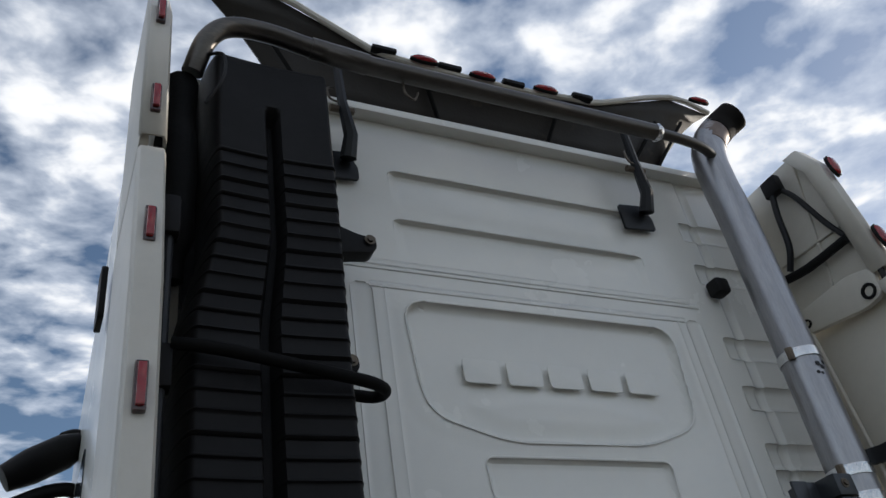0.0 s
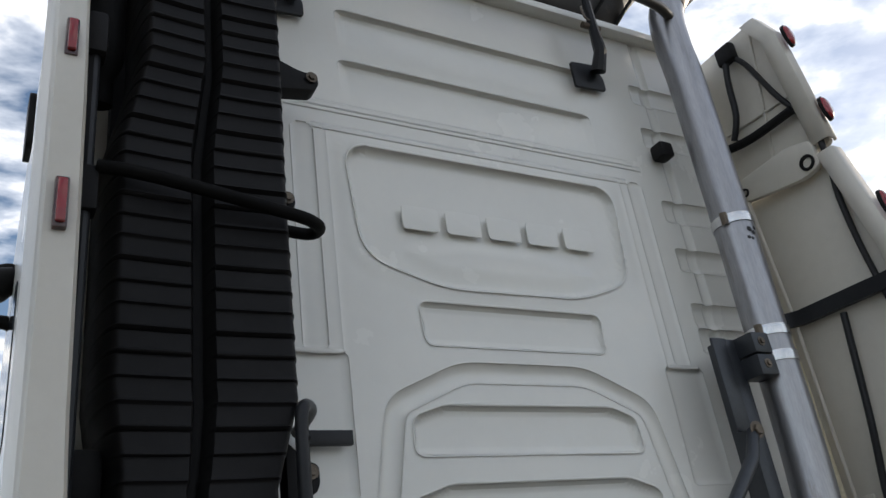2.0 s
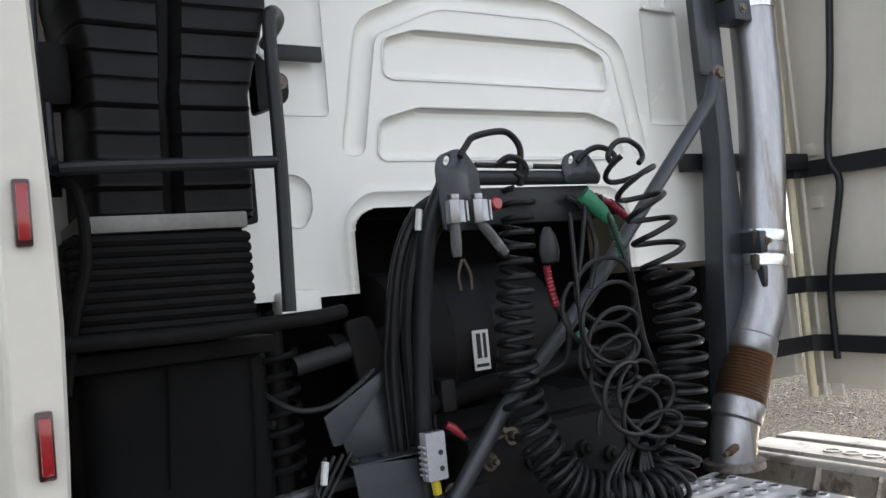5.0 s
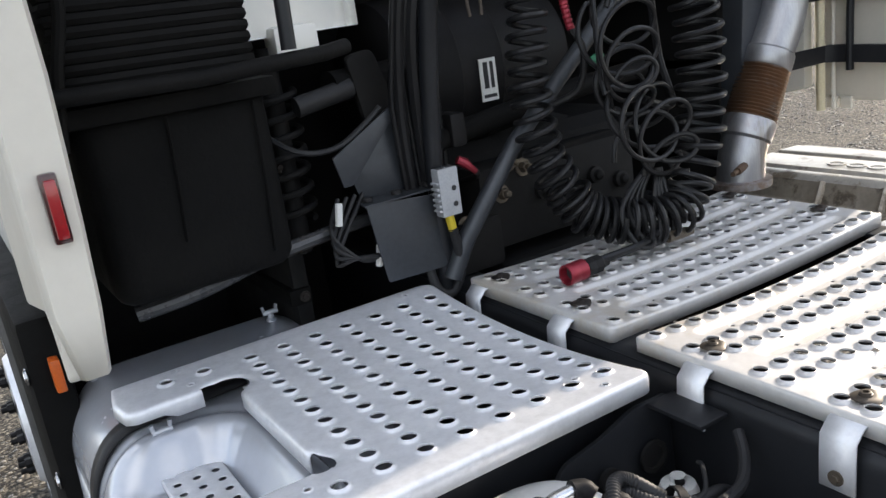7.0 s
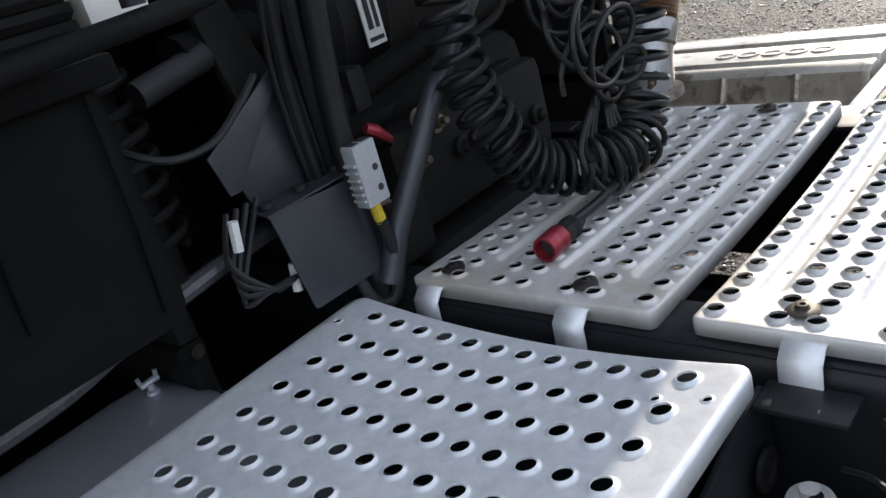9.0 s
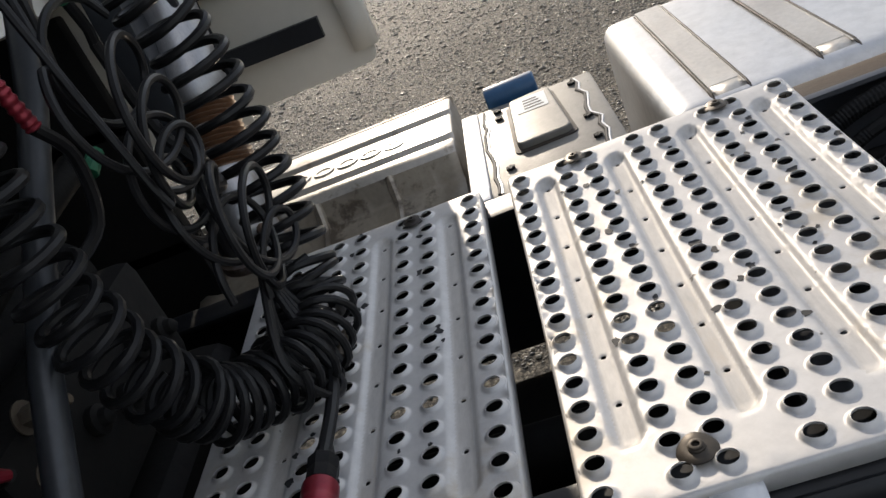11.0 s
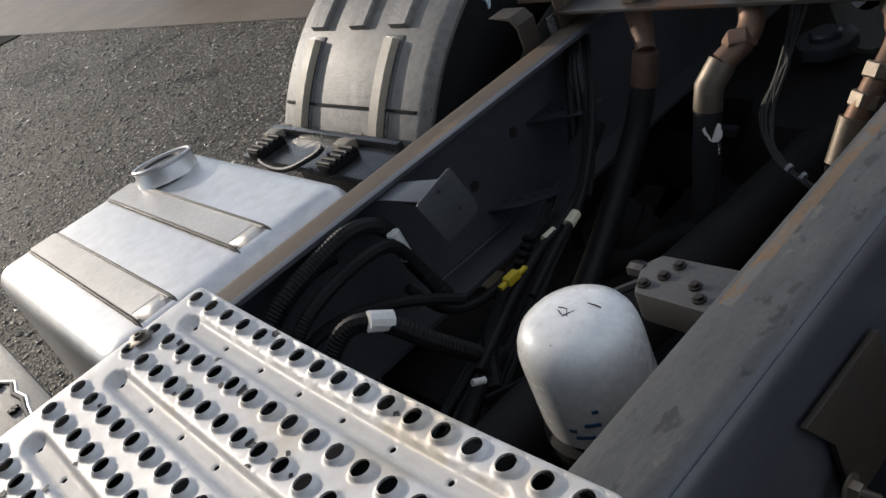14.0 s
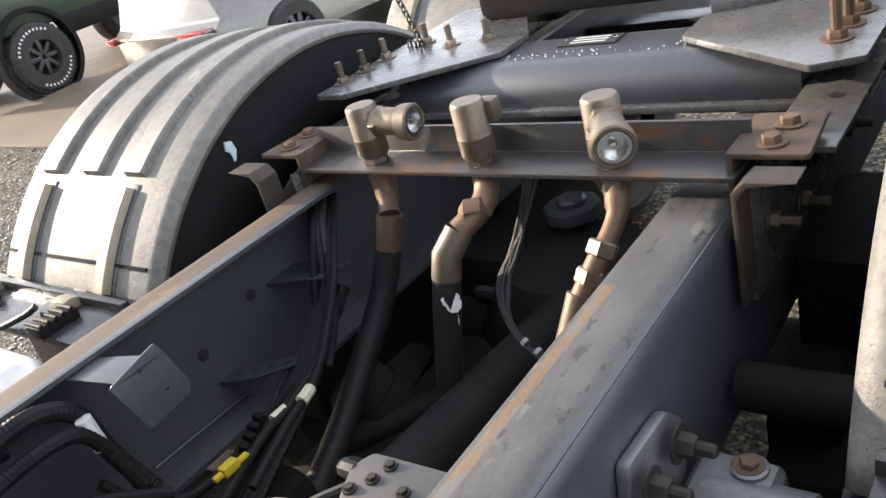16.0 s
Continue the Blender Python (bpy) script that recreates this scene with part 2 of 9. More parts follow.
M["rust_dark"] = surf("dark_rusted_plate", (0.055, 0.040, 0.028), (0.035, 0.028, 0.022), 9.0, 0.5, 0.75, metal=0.2, bump=0.2, bump_scale=120)
M["wet_steel"] = surf("wet_painted_steel", (0.13, 0.13, 0.13), (0.20, 0.20, 0.195), 5.0, 0.16, 0.38, metal=0.5, bump=0.07, bump_scale=170, patch=(0.12, 0.08, 0.055), patch_scale=6, patch_at=0.66)
M["brass"] = surf("grimy_brass", (0.22, 0.18, 0.135), (0.12, 0.102, 0.085), 12.0, 0.36, 0.6, metal=0.7, bump=0.12, bump_scale=160, patch=(0.33, 0.25, 0.14), patch_scale=14, patch_at=0.62)
M["brass_red"] = surf("corroded_pipe_elbow", (0.22, 0.13, 0.085), (0.13, 0.085, 0.065), 11.0, 0.45, 0.7, metal=0.6, bump=0.15, bump_scale=160)
M["bolt"] = surf("dull_bolt_steel", (0.22, 0.18, 0.14), (0.13, 0.11, 0.09), 20.0, 0.4, 0.65, metal=0.8, vary=0.3)
M["bolt_worn"] = surf("worn_brown_washer", (0.092, 0.075, 0.057), (0.05, 0.042, 0.034), 60.0, 0.36, 0.6, metal=0.6, vary=0.2)
M["bolt_rust"] = surf("rusty_bolt", (0.150, 0.088, 0.054), (0.088, 0.058, 0.040), 22.0, 0.55, 0.8, metal=0.4, vary=0.3)
M["rivet_dark"] = surf("dull_brown_rivet", (0.030, 0.022, 0.018), (0.020, 0.017, 0.015), 22.0, 0.5, 0.7, metal=0.3)
M["cast"] = surf("cast_aluminium", (0.24, 0.24, 0.248), (0.16, 0.16, 0.165), 9.0, 0.38, 0.6, metal=0.7, bump=0.2, bump_scale=190, patch=(0.13, 0.12, 0.11), patch_scale=11, patch_at=0.63)
M["grey_block"] = surf("grey_painted_block", (0.088, 0.086, 0.082), (0.062, 0.060, 0.058), 8.0, 0.45, 0.6, metal=0.2, bump=0.15, bump_scale=150)
M["fender"] = surf("weathered_mudguard_plastic", (0.175, 0.167, 0.150), (0.135, 0.130, 0.118), 3.0, 0.45, 0.62, bump=0.28, bump_scale=190, patch=(0.215, 0.207, 0.186), patch_scale=5, patch_at=0.57, grain=0.5,
                   spots=(0.05, 0.048, 0.045), spot_scale=42, spot_at=0.675)
M["cover_grey"] = surf("grey_sheet_cover", (0.105, 0.11, 0.12), (0.08, 0.084, 0.092), 6.0, 0.3, 0.45, metal=0.3, bump=0.03)
M["fender_strap"] = surf("tan_worn_plastic", (0.34, 0.285, 0.20), (0.24, 0.205, 0.155), 5.0, 0.4, 0.6, bump=0.2, bump_scale=150)
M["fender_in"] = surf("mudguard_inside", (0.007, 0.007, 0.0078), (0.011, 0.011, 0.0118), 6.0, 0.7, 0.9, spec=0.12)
M["muffler"] = surf("road_grimed_cover", (0.60, 0.56, 0.50), (0.46, 0.43, 0.38), 5.0, 0.24, 0.42, metal=0.4, bump=0.35, bump_scale=15, patch=(0.25, 0.205, 0.155), patch_scale=8, patch_at=0.55)
# grime of the inner face, darkened further for shade inside the sunlit ridges
M["muffler_grimy_shaded"] = surf("grimy_shaded_cover_face", (0.42, 0.365, 0.29), (0.27, 0.235, 0.19), 5.0, 0.22, 0.42, metal=0.35, bump=0.5, bump_scale=11, patch=(0.13, 0.105, 0.08), patch_scale=7, patch_at=0.53)
M["box"] = surf("dirty_box_metal", (0.24, 0.228, 0.205), (0.16, 0.152, 0.137), 6.0, 0.42, 0.6, metal=0.25, bump=0.18, bump_scale=130, spots=(0.05, 0.045, 0.04), spot_scale=26, spot_at=0.71)
M["red_lens"] = surf("red_lens", (0.34, 0.010, 0.015), (0.24, 0.008, 0.012), 30.0, 0.14, 0.25, coat=0.5)
M["red_dark"] = surf("dark_red_lens", (0.05, 0.006, 0.007), (0.035, 0.005, 0.006), 30.0, 0.2, 0.3, coat=0.5)
M["red"] = surf("red_anodised", (0.30, 0.022, 0.038), (0.20, 0.017, 0.028), 26.0, 0.28, 0.42, metal=0.45)
M["orange"] = plain("orange_lens", (0.62, 0.12, 0.02), 0.25)
M["white_label"] = surf("white_sticker", (0.74, 0.74, 0.72), (0.64, 0.64, 0.62), 9.0, 0.5, 0.6)
M["blue_label"] = surf("pale_blue_label", (0.50, 0.58, 0.62), (0.40, 0.47, 0.52), 14.0, 0.45, 0.6)
M["white_plastic"] = surf("off_white_plastic", (0.68, 0.68, 0.66), (0.58, 0.58, 0.56), 16.0, 0.42, 0.55, bump=0.05)
M["grey_plastic"] = surf("light_grey_plastic", (0.36, 0.37, 0.385), (0.30, 0.31, 0.325), 14.0, 0.45, 0.6)
M["yellow"] = plain("yellow_plastic", (0.52, 0.39, 0.02), 0.45)
M["green"] = surf("green_plastic", (0.02, 0.20, 0.10), (0.015, 0.14, 0.07), 18.0, 0.4, 0.55)
M["blue"] = surf("blue_plastic", (0.02, 0.10, 0.22), (0.015, 0.07, 0.16), 18.0, 0.35, 0.5)
M["ink"] = plain("black_print", (0.02, 0.02, 0.022), 0.6)
M["cream"] = surf("aged_cream_sealant", (0.62, 0.55, 0.36), (0.70, 0.64, 0.48), 7.0, 0.5, 0.7)
M["charcoal"] = surf("charcoal_sheet_metal", (0.036, 0.040, 0.047), (0.050, 0.055, 0.062), 6.0, 0.3, 0.48, metal=0.35, bump=0.04)
M["filter_white"] = surf("white_enamel", (0.76, 0.76, 0.75), (0.70, 0.70, 0.69), 5.0, 0.2, 0.34, coat=0.35, spots=(0.05, 0.045, 0.04), spot_scale=17, spot_at=0.735)
M["greyed_black"] = surf("greyed_black_plastic", (0.075, 0.075, 0.076), (0.05, 0.05, 0.051), 16.0, 0.35, 0.6, bump=0.1, bump_scale=200, patch=(0.13, 0.13, 0.13), patch_scale=22, patch_at=0.6)
M["glass"] = plain("dark_window_glass", (0.02, 0.025, 0.03), 0.05)
M["car_silver"] = surf("silver_car_paint", (0.175, 0.165, 0.150), (0.15, 0.142, 0.13), 2.0, 0.2, 0.3, metal=0.5, coat=0.6)
M["car_green"] = surf("dark_green_paint", (0.012, 0.028, 0.014), (0.02, 0.038, 0.02), 3.0, 0.3, 0.45, coat=0.2)
M["tyre"] = surf("tyre_rubber", (0.018, 0.018, 0.018), (0.034, 0.033, 0.031), 9.0, 0.6, 0.8, bump=0.25, bump_scale=90)
M["rim"] = surf("dark_alloy", (0.07, 0.07, 0.072), (0.10, 0.10, 0.105), 8.0, 0.3, 0.5, metal=0.7)


def ground_material():
    m = bpy.data.materials.new("chip_seal")
    m.use_nodes = True
    nt = m.node_tree
    n, l = nt.nodes, nt.links
    b = n["Principled BSDF"]
    tc = n.new("ShaderNodeTexCoord")

    def tex(kind, **kw):
        t = n.new(kind)
        for k, v in kw.items():
            t.inputs[k].default_value = v
        l.new(tc.outputs["Object"], t.inputs["Vector"])
        return t
    vor = tex("ShaderNodeTexVoronoi", Scale=66.0)
    stones = n.new("ShaderNodeValToRGB")
    stones.color_ramp.elements[0].position, stones.color_ramp.elements[0].color = 0.0, (0.016, 0.016, 0.016, 1)
    stones.color_ramp.elements[1].position, stones.color_ramp.elements[1].color = 1.0, (0.36, 0.325, 0.27, 1)
    sepc = n.new("ShaderNodeSeparateColor")
    l.new(vor.outputs["Color"], sepc.inputs[0])
    l.new(sepc.outputs[0], stones.inputs[0])
    gap = n.new("ShaderNodeValToRGB")
    gap.color_ramp.elements[0].position, gap.color_ramp.elements[1].position = 0.35, 0.75
    gap.color_ramp.elements[0].color, gap.color_ramp.elements[1].color = (1, 1, 1, 1), (0.25, 0.25, 0.25, 1)
    l.new(vor.outputs["Distance"], gap.inputs[0])
    mul = n.new("ShaderNodeMix")
    mul.data_type, mul.blend_type = "RGBA", "MULTIPLY"
    mul.inputs[0].default_value = 1.0
    l.new(stones.outputs[0], mul.inputs[6])
    l.new(gap.outputs[0], mul.inputs[7])
    broad = tex("ShaderNodeTexNoise", Scale=0.9, Detail=5.0)
    tint = n.new("ShaderNodeValToRGB")
    tint.color_ramp.elements[0].position, tint.color_ramp.elements[1].position = 0.35, 0.68
    tint.color_ramp.elements[0].color, tint.color_ramp.elements[1].color = (0.62, 0.60, 0.57, 1), (1, 1, 1, 1)
    l.new(broad.outputs[0], tint.inputs[0])
    mul2 = n.new("ShaderNodeMix")
    mul2.data_type, mul2.blend_type = "RGBA", "MULTIPLY"
    mul2.inputs[0].default_value = 1.0
    l.new(mul.outputs[2], mul2.inputs[6])
    l.new(tint.outputs[0], mul2.inputs[7])
    # a few wet patches near the concrete
    warp = tex("ShaderNodeTexNoise", Scale=2.2, Detail=4.0)
    moved = n.new("ShaderNodeVectorMath")
    moved.operation = "MULTIPLY_ADD"
    moved.inputs[1].default_value = (0.5, 0.5, 0)
    l.new(warp.outputs["Color"], moved.inputs[0])
    l.new(tc.outputs["Object"], moved.inputs[2])
    wet = None
    for x, y, turn, rx, ry in ((8.30, -3.77, -48, 0.42, 0.13), (9.25, -3.24, -40, 0.5, 0.17), (8.02, -4.05, -50, 0.45, 0.09), (10.6, -3.3, 10, 1.1, 0.4), (6.1, -3.5, 15, 0.5, 0.12)):
        mp = n.new("ShaderNodeMapping")
        mp.vector_type = "TEXTURE"
        mp.inputs["Location"].default_value = (x + 0.25, y + 0.25, 0)
        mp.inputs["Rotation"].default_value = (0, 0, radians(turn))
        mp.inputs["Scale"].default_value = (rx, ry, 1)
        l.new(moved.outputs[0], mp.inputs[0])
        ln = n.new("ShaderNodeVectorMath")
        ln.operation = "LENGTH"
        l.new(mp.outputs[0], ln.inputs[0])
        if wet is None:
            wet = ln.outputs["Value"]
        else:
            least = n.new("ShaderNodeMath")
            least.operation = "MINIMUM"
            l.new(wet, least.inputs[0])
            l.new(ln.outputs["Value"], least.inputs[1])
            wet = least.outputs[0]
    damp = n.new("ShaderNodeValToRGB")
    damp.color_ramp.elements[0].position, damp.color_ramp.elements[1].position = 0.75, 1.0
    damp.color_ramp.elements[0].color, damp.color_ramp.elements[1].color = (0.22, 0.19, 0.16, 1), (1, 1, 1, 1)
    l.new(wet, damp.inputs[0])
    mul3 = n.new("ShaderNodeMix")
    mul3.data_type, mul3.blend_type = "RGBA", "MULTIPLY"
    mul3.inputs[0].default_value = 1.0
    # dark pits and clumps between the chips
    clump = tex("ShaderNodeTexNoise", Scale=38.0, Detail=6.0, Roughness=0.8)
    pits = n.new("ShaderNodeValToRGB")
    pits.color_ramp.elements[0].position, pits.color_ramp.elements[1].position = 0.42, 0.62
    pits.color_ramp.elements[0].color, pits.color_ramp.elements[1].color = (0.30, 0.285, 0.26, 1), (1.45, 1.40, 1.30, 1)
    l.new(clump.outputs[0], pits.inputs[0])
    mul4 = n.new("ShaderNodeMix")
    mul4.data_type, mul4.blend_type = "RGBA", "MULTIPLY"
    mul4.inputs[0].default_value = 1.0
    l.new(mul2.outputs[2], mul4.inputs[6])
    l.new(pits.outputs[0], mul4.inputs[7])
    l.new(mul4.outputs[2], mul3.inputs[6])
    l.new(damp.outputs[0], mul3.inputs[7])
    l.new(mul3.outputs[2], b.inputs["Base Color"])
    b.inputs["Roughness"].default_value = 0.68
    b.inputs["Specular IOR Level"].default_value = 0.14
    bp = n.new("ShaderNodeBump")
    bp.inputs["Strength"].default_value, bp.inputs["Distance"].default_value = 0.5, 0.008
    bp.invert = True
    l.new(vor.outputs["Distance"], bp.inputs["Height"])
    rough_lie = n.new("ShaderNodeBump")
    rough_lie.inputs["Strength"].default_value, rough_lie.inputs["Distance"].default_value = 0.5, 0.018
    l.new(clump.outputs[0], rough_lie.inputs["Height"])
    l.new(bp.outputs[0], rough_lie.inputs["Normal"])
    l.new(rough_lie.outputs[0], b.inputs["Normal"])
    return m




def chip_material():
    m = bpy.data.materials.new("stone_chip")
    m.use_nodes = True
    n, l = m.node_tree.nodes, m.node_tree.links
    b = n["Principled BSDF"]
    geo = n.new("ShaderNodeNewGeometry")
    ramp = n.new("ShaderNodeValToRGB")
    ramp.color_ramp.elements[0].color, ramp.color_ramp.elements[1].color = (0.035, 0.033, 0.030, 1), (0.44, 0.39, 0.31, 1)
    mid = ramp.color_ramp.elements.new(0.6)
    mid.color = (0.10, 0.092, 0.08, 1)
    l.new(geo.outputs["Random Per Island"], ramp.inputs[0])
    l.new(ramp.outputs[0], b.inputs["Base Color"])
    b.inputs["Roughness"].default_value = 0.3
    b.inputs["Specular IOR Level"].default_value = 0.5
    return m


M["chips"] = chip_material()
M["ground"] = ground_material()
M["asphalt"] = surf("smooth_dark_asphalt", (0.024, 0.023, 0.021), (0.018, 0.0175, 0.017), 0.7, 0.9, 1.0, bump=0.2, bump_scale=90, patch=(0.03, 0.029, 0.026), patch_scale=0.9, patch_at=0.6, spec=0.04)
M["concrete"] = surf("damp_concrete", (0.115, 0.083, 0.058), (0.16, 0.118, 0.083), 0.8, 0.5, 0.75, bump=0.2, bump_scale=60, patch=(0.09, 0.075, 0.06), patch_scale=1.1, patch_at=0.58)

# ---- mesh tools ----


def finish(ob_name, bm, material, smooth=35):
    me = bpy.data.meshes.new(ob_name)
    bm.normal_update()
    bm.to_mesh(me)
    bm.free()
    me.materials.append(material)
    if smooth:
        me.polygons.foreach_set("use_smooth", [True] * len(me.polygons))
        me.set_sharp_from_angle(angle=radians(smooth))
    return me


def thing(name, loc, label, category, group="", kind=""):
    e = new(name)
    e.empty_display_size = 0.05
    e.location = loc
    e["base"] = tuple(loc)
    return tagged(e, label, category, group, kind)


def part(name, bm, material, parent, label="", smooth=35):
    ob = new(name, finish(name, bm, material, smooth))
    ob.parent = parent
    if parent is not None and parent.type == "EMPTY":
        ob.matrix_parent_inverse = Matrix.Translation(-Vector(parent["base"]))
    return tagged(ob, label)


def lone(name, bm, material, label, category, group="", kind="", smooth=35):
    ob = new(name, finish(name, bm, material, smooth))
    return tagged(ob, label, category, group, kind)


def soften(bm, width, segments=2, angle=30):
    if width > 0:
        edges = [e for e in bm.edges if len(e.link_faces) == 2 and e.calc_face_angle(0) > radians(angle)]
        bmesh.ops.bevel(bm, geom=edges, offset=width, segments=segments, profile=0.6, affect="EDGES", clamp_overlap=True)
    return bm


def box(lo, hi, bevel=0.004, segments=2, m=None):
    bm = bmesh.new()
    bmesh.ops.create_cube(bm, size=1)
    lo, hi = Vector(lo), Vector(hi)
    for v in bm.verts:
        v.co = Vector([lo[i] + (v.co[i] + 0.5) * (hi[i] - lo[i]) for i in range(3)])
    soften(bm, bevel, segments)
    if m is not None:
        bm.transform(m)
    return bm


def prism(outline, depth, m=None, bevel=0.0, segments=2):
    """An outline in x, y pushed down z by depth, then placed by m."""
    bm = bmesh.new()
    f = bm.faces.new([bm.verts.new((x, y, 0)) for x, y in outline])
    if f.normal.z < 0:
        f.normal_flip()
    r = bmesh.ops.extrude_face_region(bm, geom=[f])
    for v in r["geom"]:
        if isinstance(v, bmesh.types.BMVert):
            v.co.z -= depth
    bmesh.ops.recalc_face_normals(bm, faces=bm.faces[:])
    soften(bm, bevel, segments)
    if m is not None:
        bm.transform(m)
    return bm


def rounded(points, r, n=5):
    """A closed outline with its corners rounded by r."""
    out = []
    k = len(points)
    for i in range(k):
        p, a, b = Vector(points[i]), Vector(points[i - 1]), Vector(points[(i + 1) % k])
        d1, d2 = (a - p), (b - p)
        q = min(r, d1.length * 0.45, d2.length * 0.45)
        s, e = p + d1.normalized() * q, p + d2.normalized() * q
        for j in range(n + 1):
            t = j / n
            out.append(tuple((1 - t) ** 2 * s + 2 * t * (1 - t) * p + t * t * e))
    return out


def tube(points, r, seg=10, caps=True, smooth_path=0):
    """A round tube along points; r is one radius or one for each point."""
    pts = [Vector(p) for p in points]
    if smooth_path:
        pts = spline(pts, smooth_path)
    rs = r if isinstance(r, (list, tuple)) else [r] * len(pts)
    if len(rs) != len(pts):
        rs = [rs[min(len(rs) - 1, int(i * len(rs) / len(pts)))] for i in range(len(pts))]
    bm = bmesh.new()
    tang = [(pts[min(i + 1, len(pts) - 1)] - pts[max(i - 1, 0)]).normalized() for i in range(len(pts))]
    up = Vector((0, 0, 1)) if abs(tang[0].z) < 0.9 else Vector((1, 0, 0))
    side = tang[0].cross(up).normalized()
    rings = []
    for p, t, rad in zip(pts, tang, rs):
        side = (side - t * side.dot(t))
        side = side.normalized() if side.length > 1e-6 else t.orthogonal().normalized()
        w = t.cross(side)
        rings.append([bm.verts.new(p + (side * math.cos(a) + w * math.sin(a)) * rad) for a in (2 * math.pi * j / seg for j in range(seg))])
    for a, b in zip(rings, rings[1:]):
        for j in range(seg):
            bm.faces.new((a[j], a[(j + 1) % seg], b[(j + 1) % seg], b[j]))
    if caps:
        bm.faces.new(list(reversed(rings[0])))
        bm.faces.new(rings[-1])
    bmesh.ops.recalc_face_normals(bm, faces=bm.faces[:])
    return bm


def spline(pts, n=6):
    """Catmull-Rom through the points, n steps each."""
    pts = [Vector(p) for p in pts]
    out = []
    for i in range(len(pts) - 1):
        p0, p1, p2, p3 = pts[max(i - 1, 0)], pts[i], pts[i + 1], pts[min(i + 2, len(pts) - 1)]
        for j in range(n):
            t = j / n
            out.append(0.5 * ((2 * p1) + (p2 - p0) * t + (2 * p0 - 5 * p1 + 4 * p2 - p3) * t * t + (3 * p1 - p0 - 3 * p2 + p3) * t ** 3))
    return out + [pts[-1]]


def lathe(profile, seg=24, m=None):
    """A profile of (radius, height) turned about z."""
    bm = bmesh.new()
    rings = []
    for r, z in profile:
        if r < 1e-5:
            rings.append([bm.verts.new((0, 0, z))])
        else:
            rings.append([bm.verts.new((r * math.cos(2 * math.pi * j / seg), r * math.sin(2 * math.pi * j / seg), z)) for j in range(seg)])
    for a, b in zip(rings, rings[1:]):
        for j in range(seg):
            k = (j + 1) % seg
            if len(a) == 1 and len(b) > 1:
                bm.faces.new((a[0], b[k], b[j]))
            elif len(b) == 1 and len(a) > 1:
                bm.faces.new((a[j], a[k], b[0]))
            elif len(a) > 1:
                bm.faces.new((a[j], a[k], b[k], b[j]))
    bmesh.ops.recalc_face_normals(bm, faces=bm.faces[:])
    if m is not None:
        bm.transform(m)
    return bm


def joined(*bms):
    out = bmesh.new()
    for b in bms:
        me = bpy.data.meshes.new("tmp")
        b.to_mesh(me)
        b.free()
        out.from_mesh(me)
        bpy.data.meshes.remove(me)
    return out


def along(axis, loc):
    """A pose whose z runs along axis."""
    return Matrix.Translation(loc) @ Vector(axis).to_track_quat("Z", "Y").to_matrix().to_4x4()


def hexbolt(loc, axis=(0, 0, 1), r=0.012, h=0.010, washer=1.6, stud=0.0):
    parts = []
    m = along(axis, loc)
    if washer:
        parts.append(lathe([(0, 0), (r * washer, 0), (r * washer, 0.0025), (0, 0.0025)], 16, m))
    parts.append(lathe([(0, 0.001), (r, 0.001), (r, h * 0.8), (r * 0.85, h), (0, h)], 6, m))
    if stud:
        parts.append(lathe([(0, h), (r * 0.55, h), (r * 0.55, h + stud - 0.002), (r * 0.42, h + stud), (0, h + stud)], 10, m))
    return joined(*parts)


def grid_mesh(xs, zs, height, keep=None):
    """A sheet over x and z whose y is height(x, z) (arrays)."""
    X, Z = np.meshgrid(xs, zs)
    Y = height(X, Z)
    nx, nz = len(xs), len(zs)
    verts = np.stack([X, Y, Z], -1).reshape(-1, 3)
    i = np.arange(nz - 1)[:, None] * nx + np.arange(nx - 1)[None, :]
    quads = np.stack([i, i + 1, i + nx + 1, i + nx], -1).reshape(-1, 4)
    if keep is not None:
        cx = (X[:-1, :-1] + X[1:, 1:]) / 2
        cz = (Z[:-1, :-1] + Z[1:, 1:]) / 2
        quads = quads[keep(cx, cz).reshape(-1)]
    return verts, quads


def sheet_object(name, verts, quads, material, parent, label="", smooth=40):
    me = bpy.data.meshes.new(name)
    me.from_pydata(verts.tolist(), [], quads.tolist())
    me.materials.append(material)
    me.polygons.foreach_set("use_smooth", [True] * len(me.polygons))
    me.set_sharp_from_angle(angle=radians(smooth))
    me.update()
    ob = new(name, me)
    ob.parent = parent
    if parent is not None and parent.type == "EMPTY":
        ob.matrix_parent_inverse = Matrix.Translation(-Vector(parent["base"]))
    return tagged(ob, label)


def solid(ob, thickness, offset=-1):
    mod = ob.modifiers.new("thickness", "SOLIDIFY")
    mod.thickness, mod.offset = thickness, offset
    return ob


def poly_dist(X, Z, pts):
    """Signed distance to a closed outline, below zero inside."""
    best = np.full(X.shape, 1e9)
    inside = np.zeros(X.shape, bool)
    n = len(pts)
    for i in range(n):
        (ax, az), (bx, bz) = pts[i], pts[(i + 1) % n]
        ex, ez = bx - ax, bz - az
        t = np.clip(((X - ax) * ex + (Z - az) * ez) / (ex * ex + ez * ez + 1e-12), 0, 1)
        best = np.minimum(best, (X - ax - t * ex) ** 2 + (Z - az - t * ez) ** 2)
        hit = ((az > Z) != (bz > Z)) & (X < ex * (Z - az) / (bz - az + 1e-12) + ax)
        inside ^= hit
    d = np.sqrt(best)
    return np.where(inside, -d, d)


def step(d, w):
    """1 well inside, 0 outside, over the width w."""
    t = np.clip(0.5 - d / w, 0, 1)
    return t * t * (3 - 2 * t)

# ---- ground ----


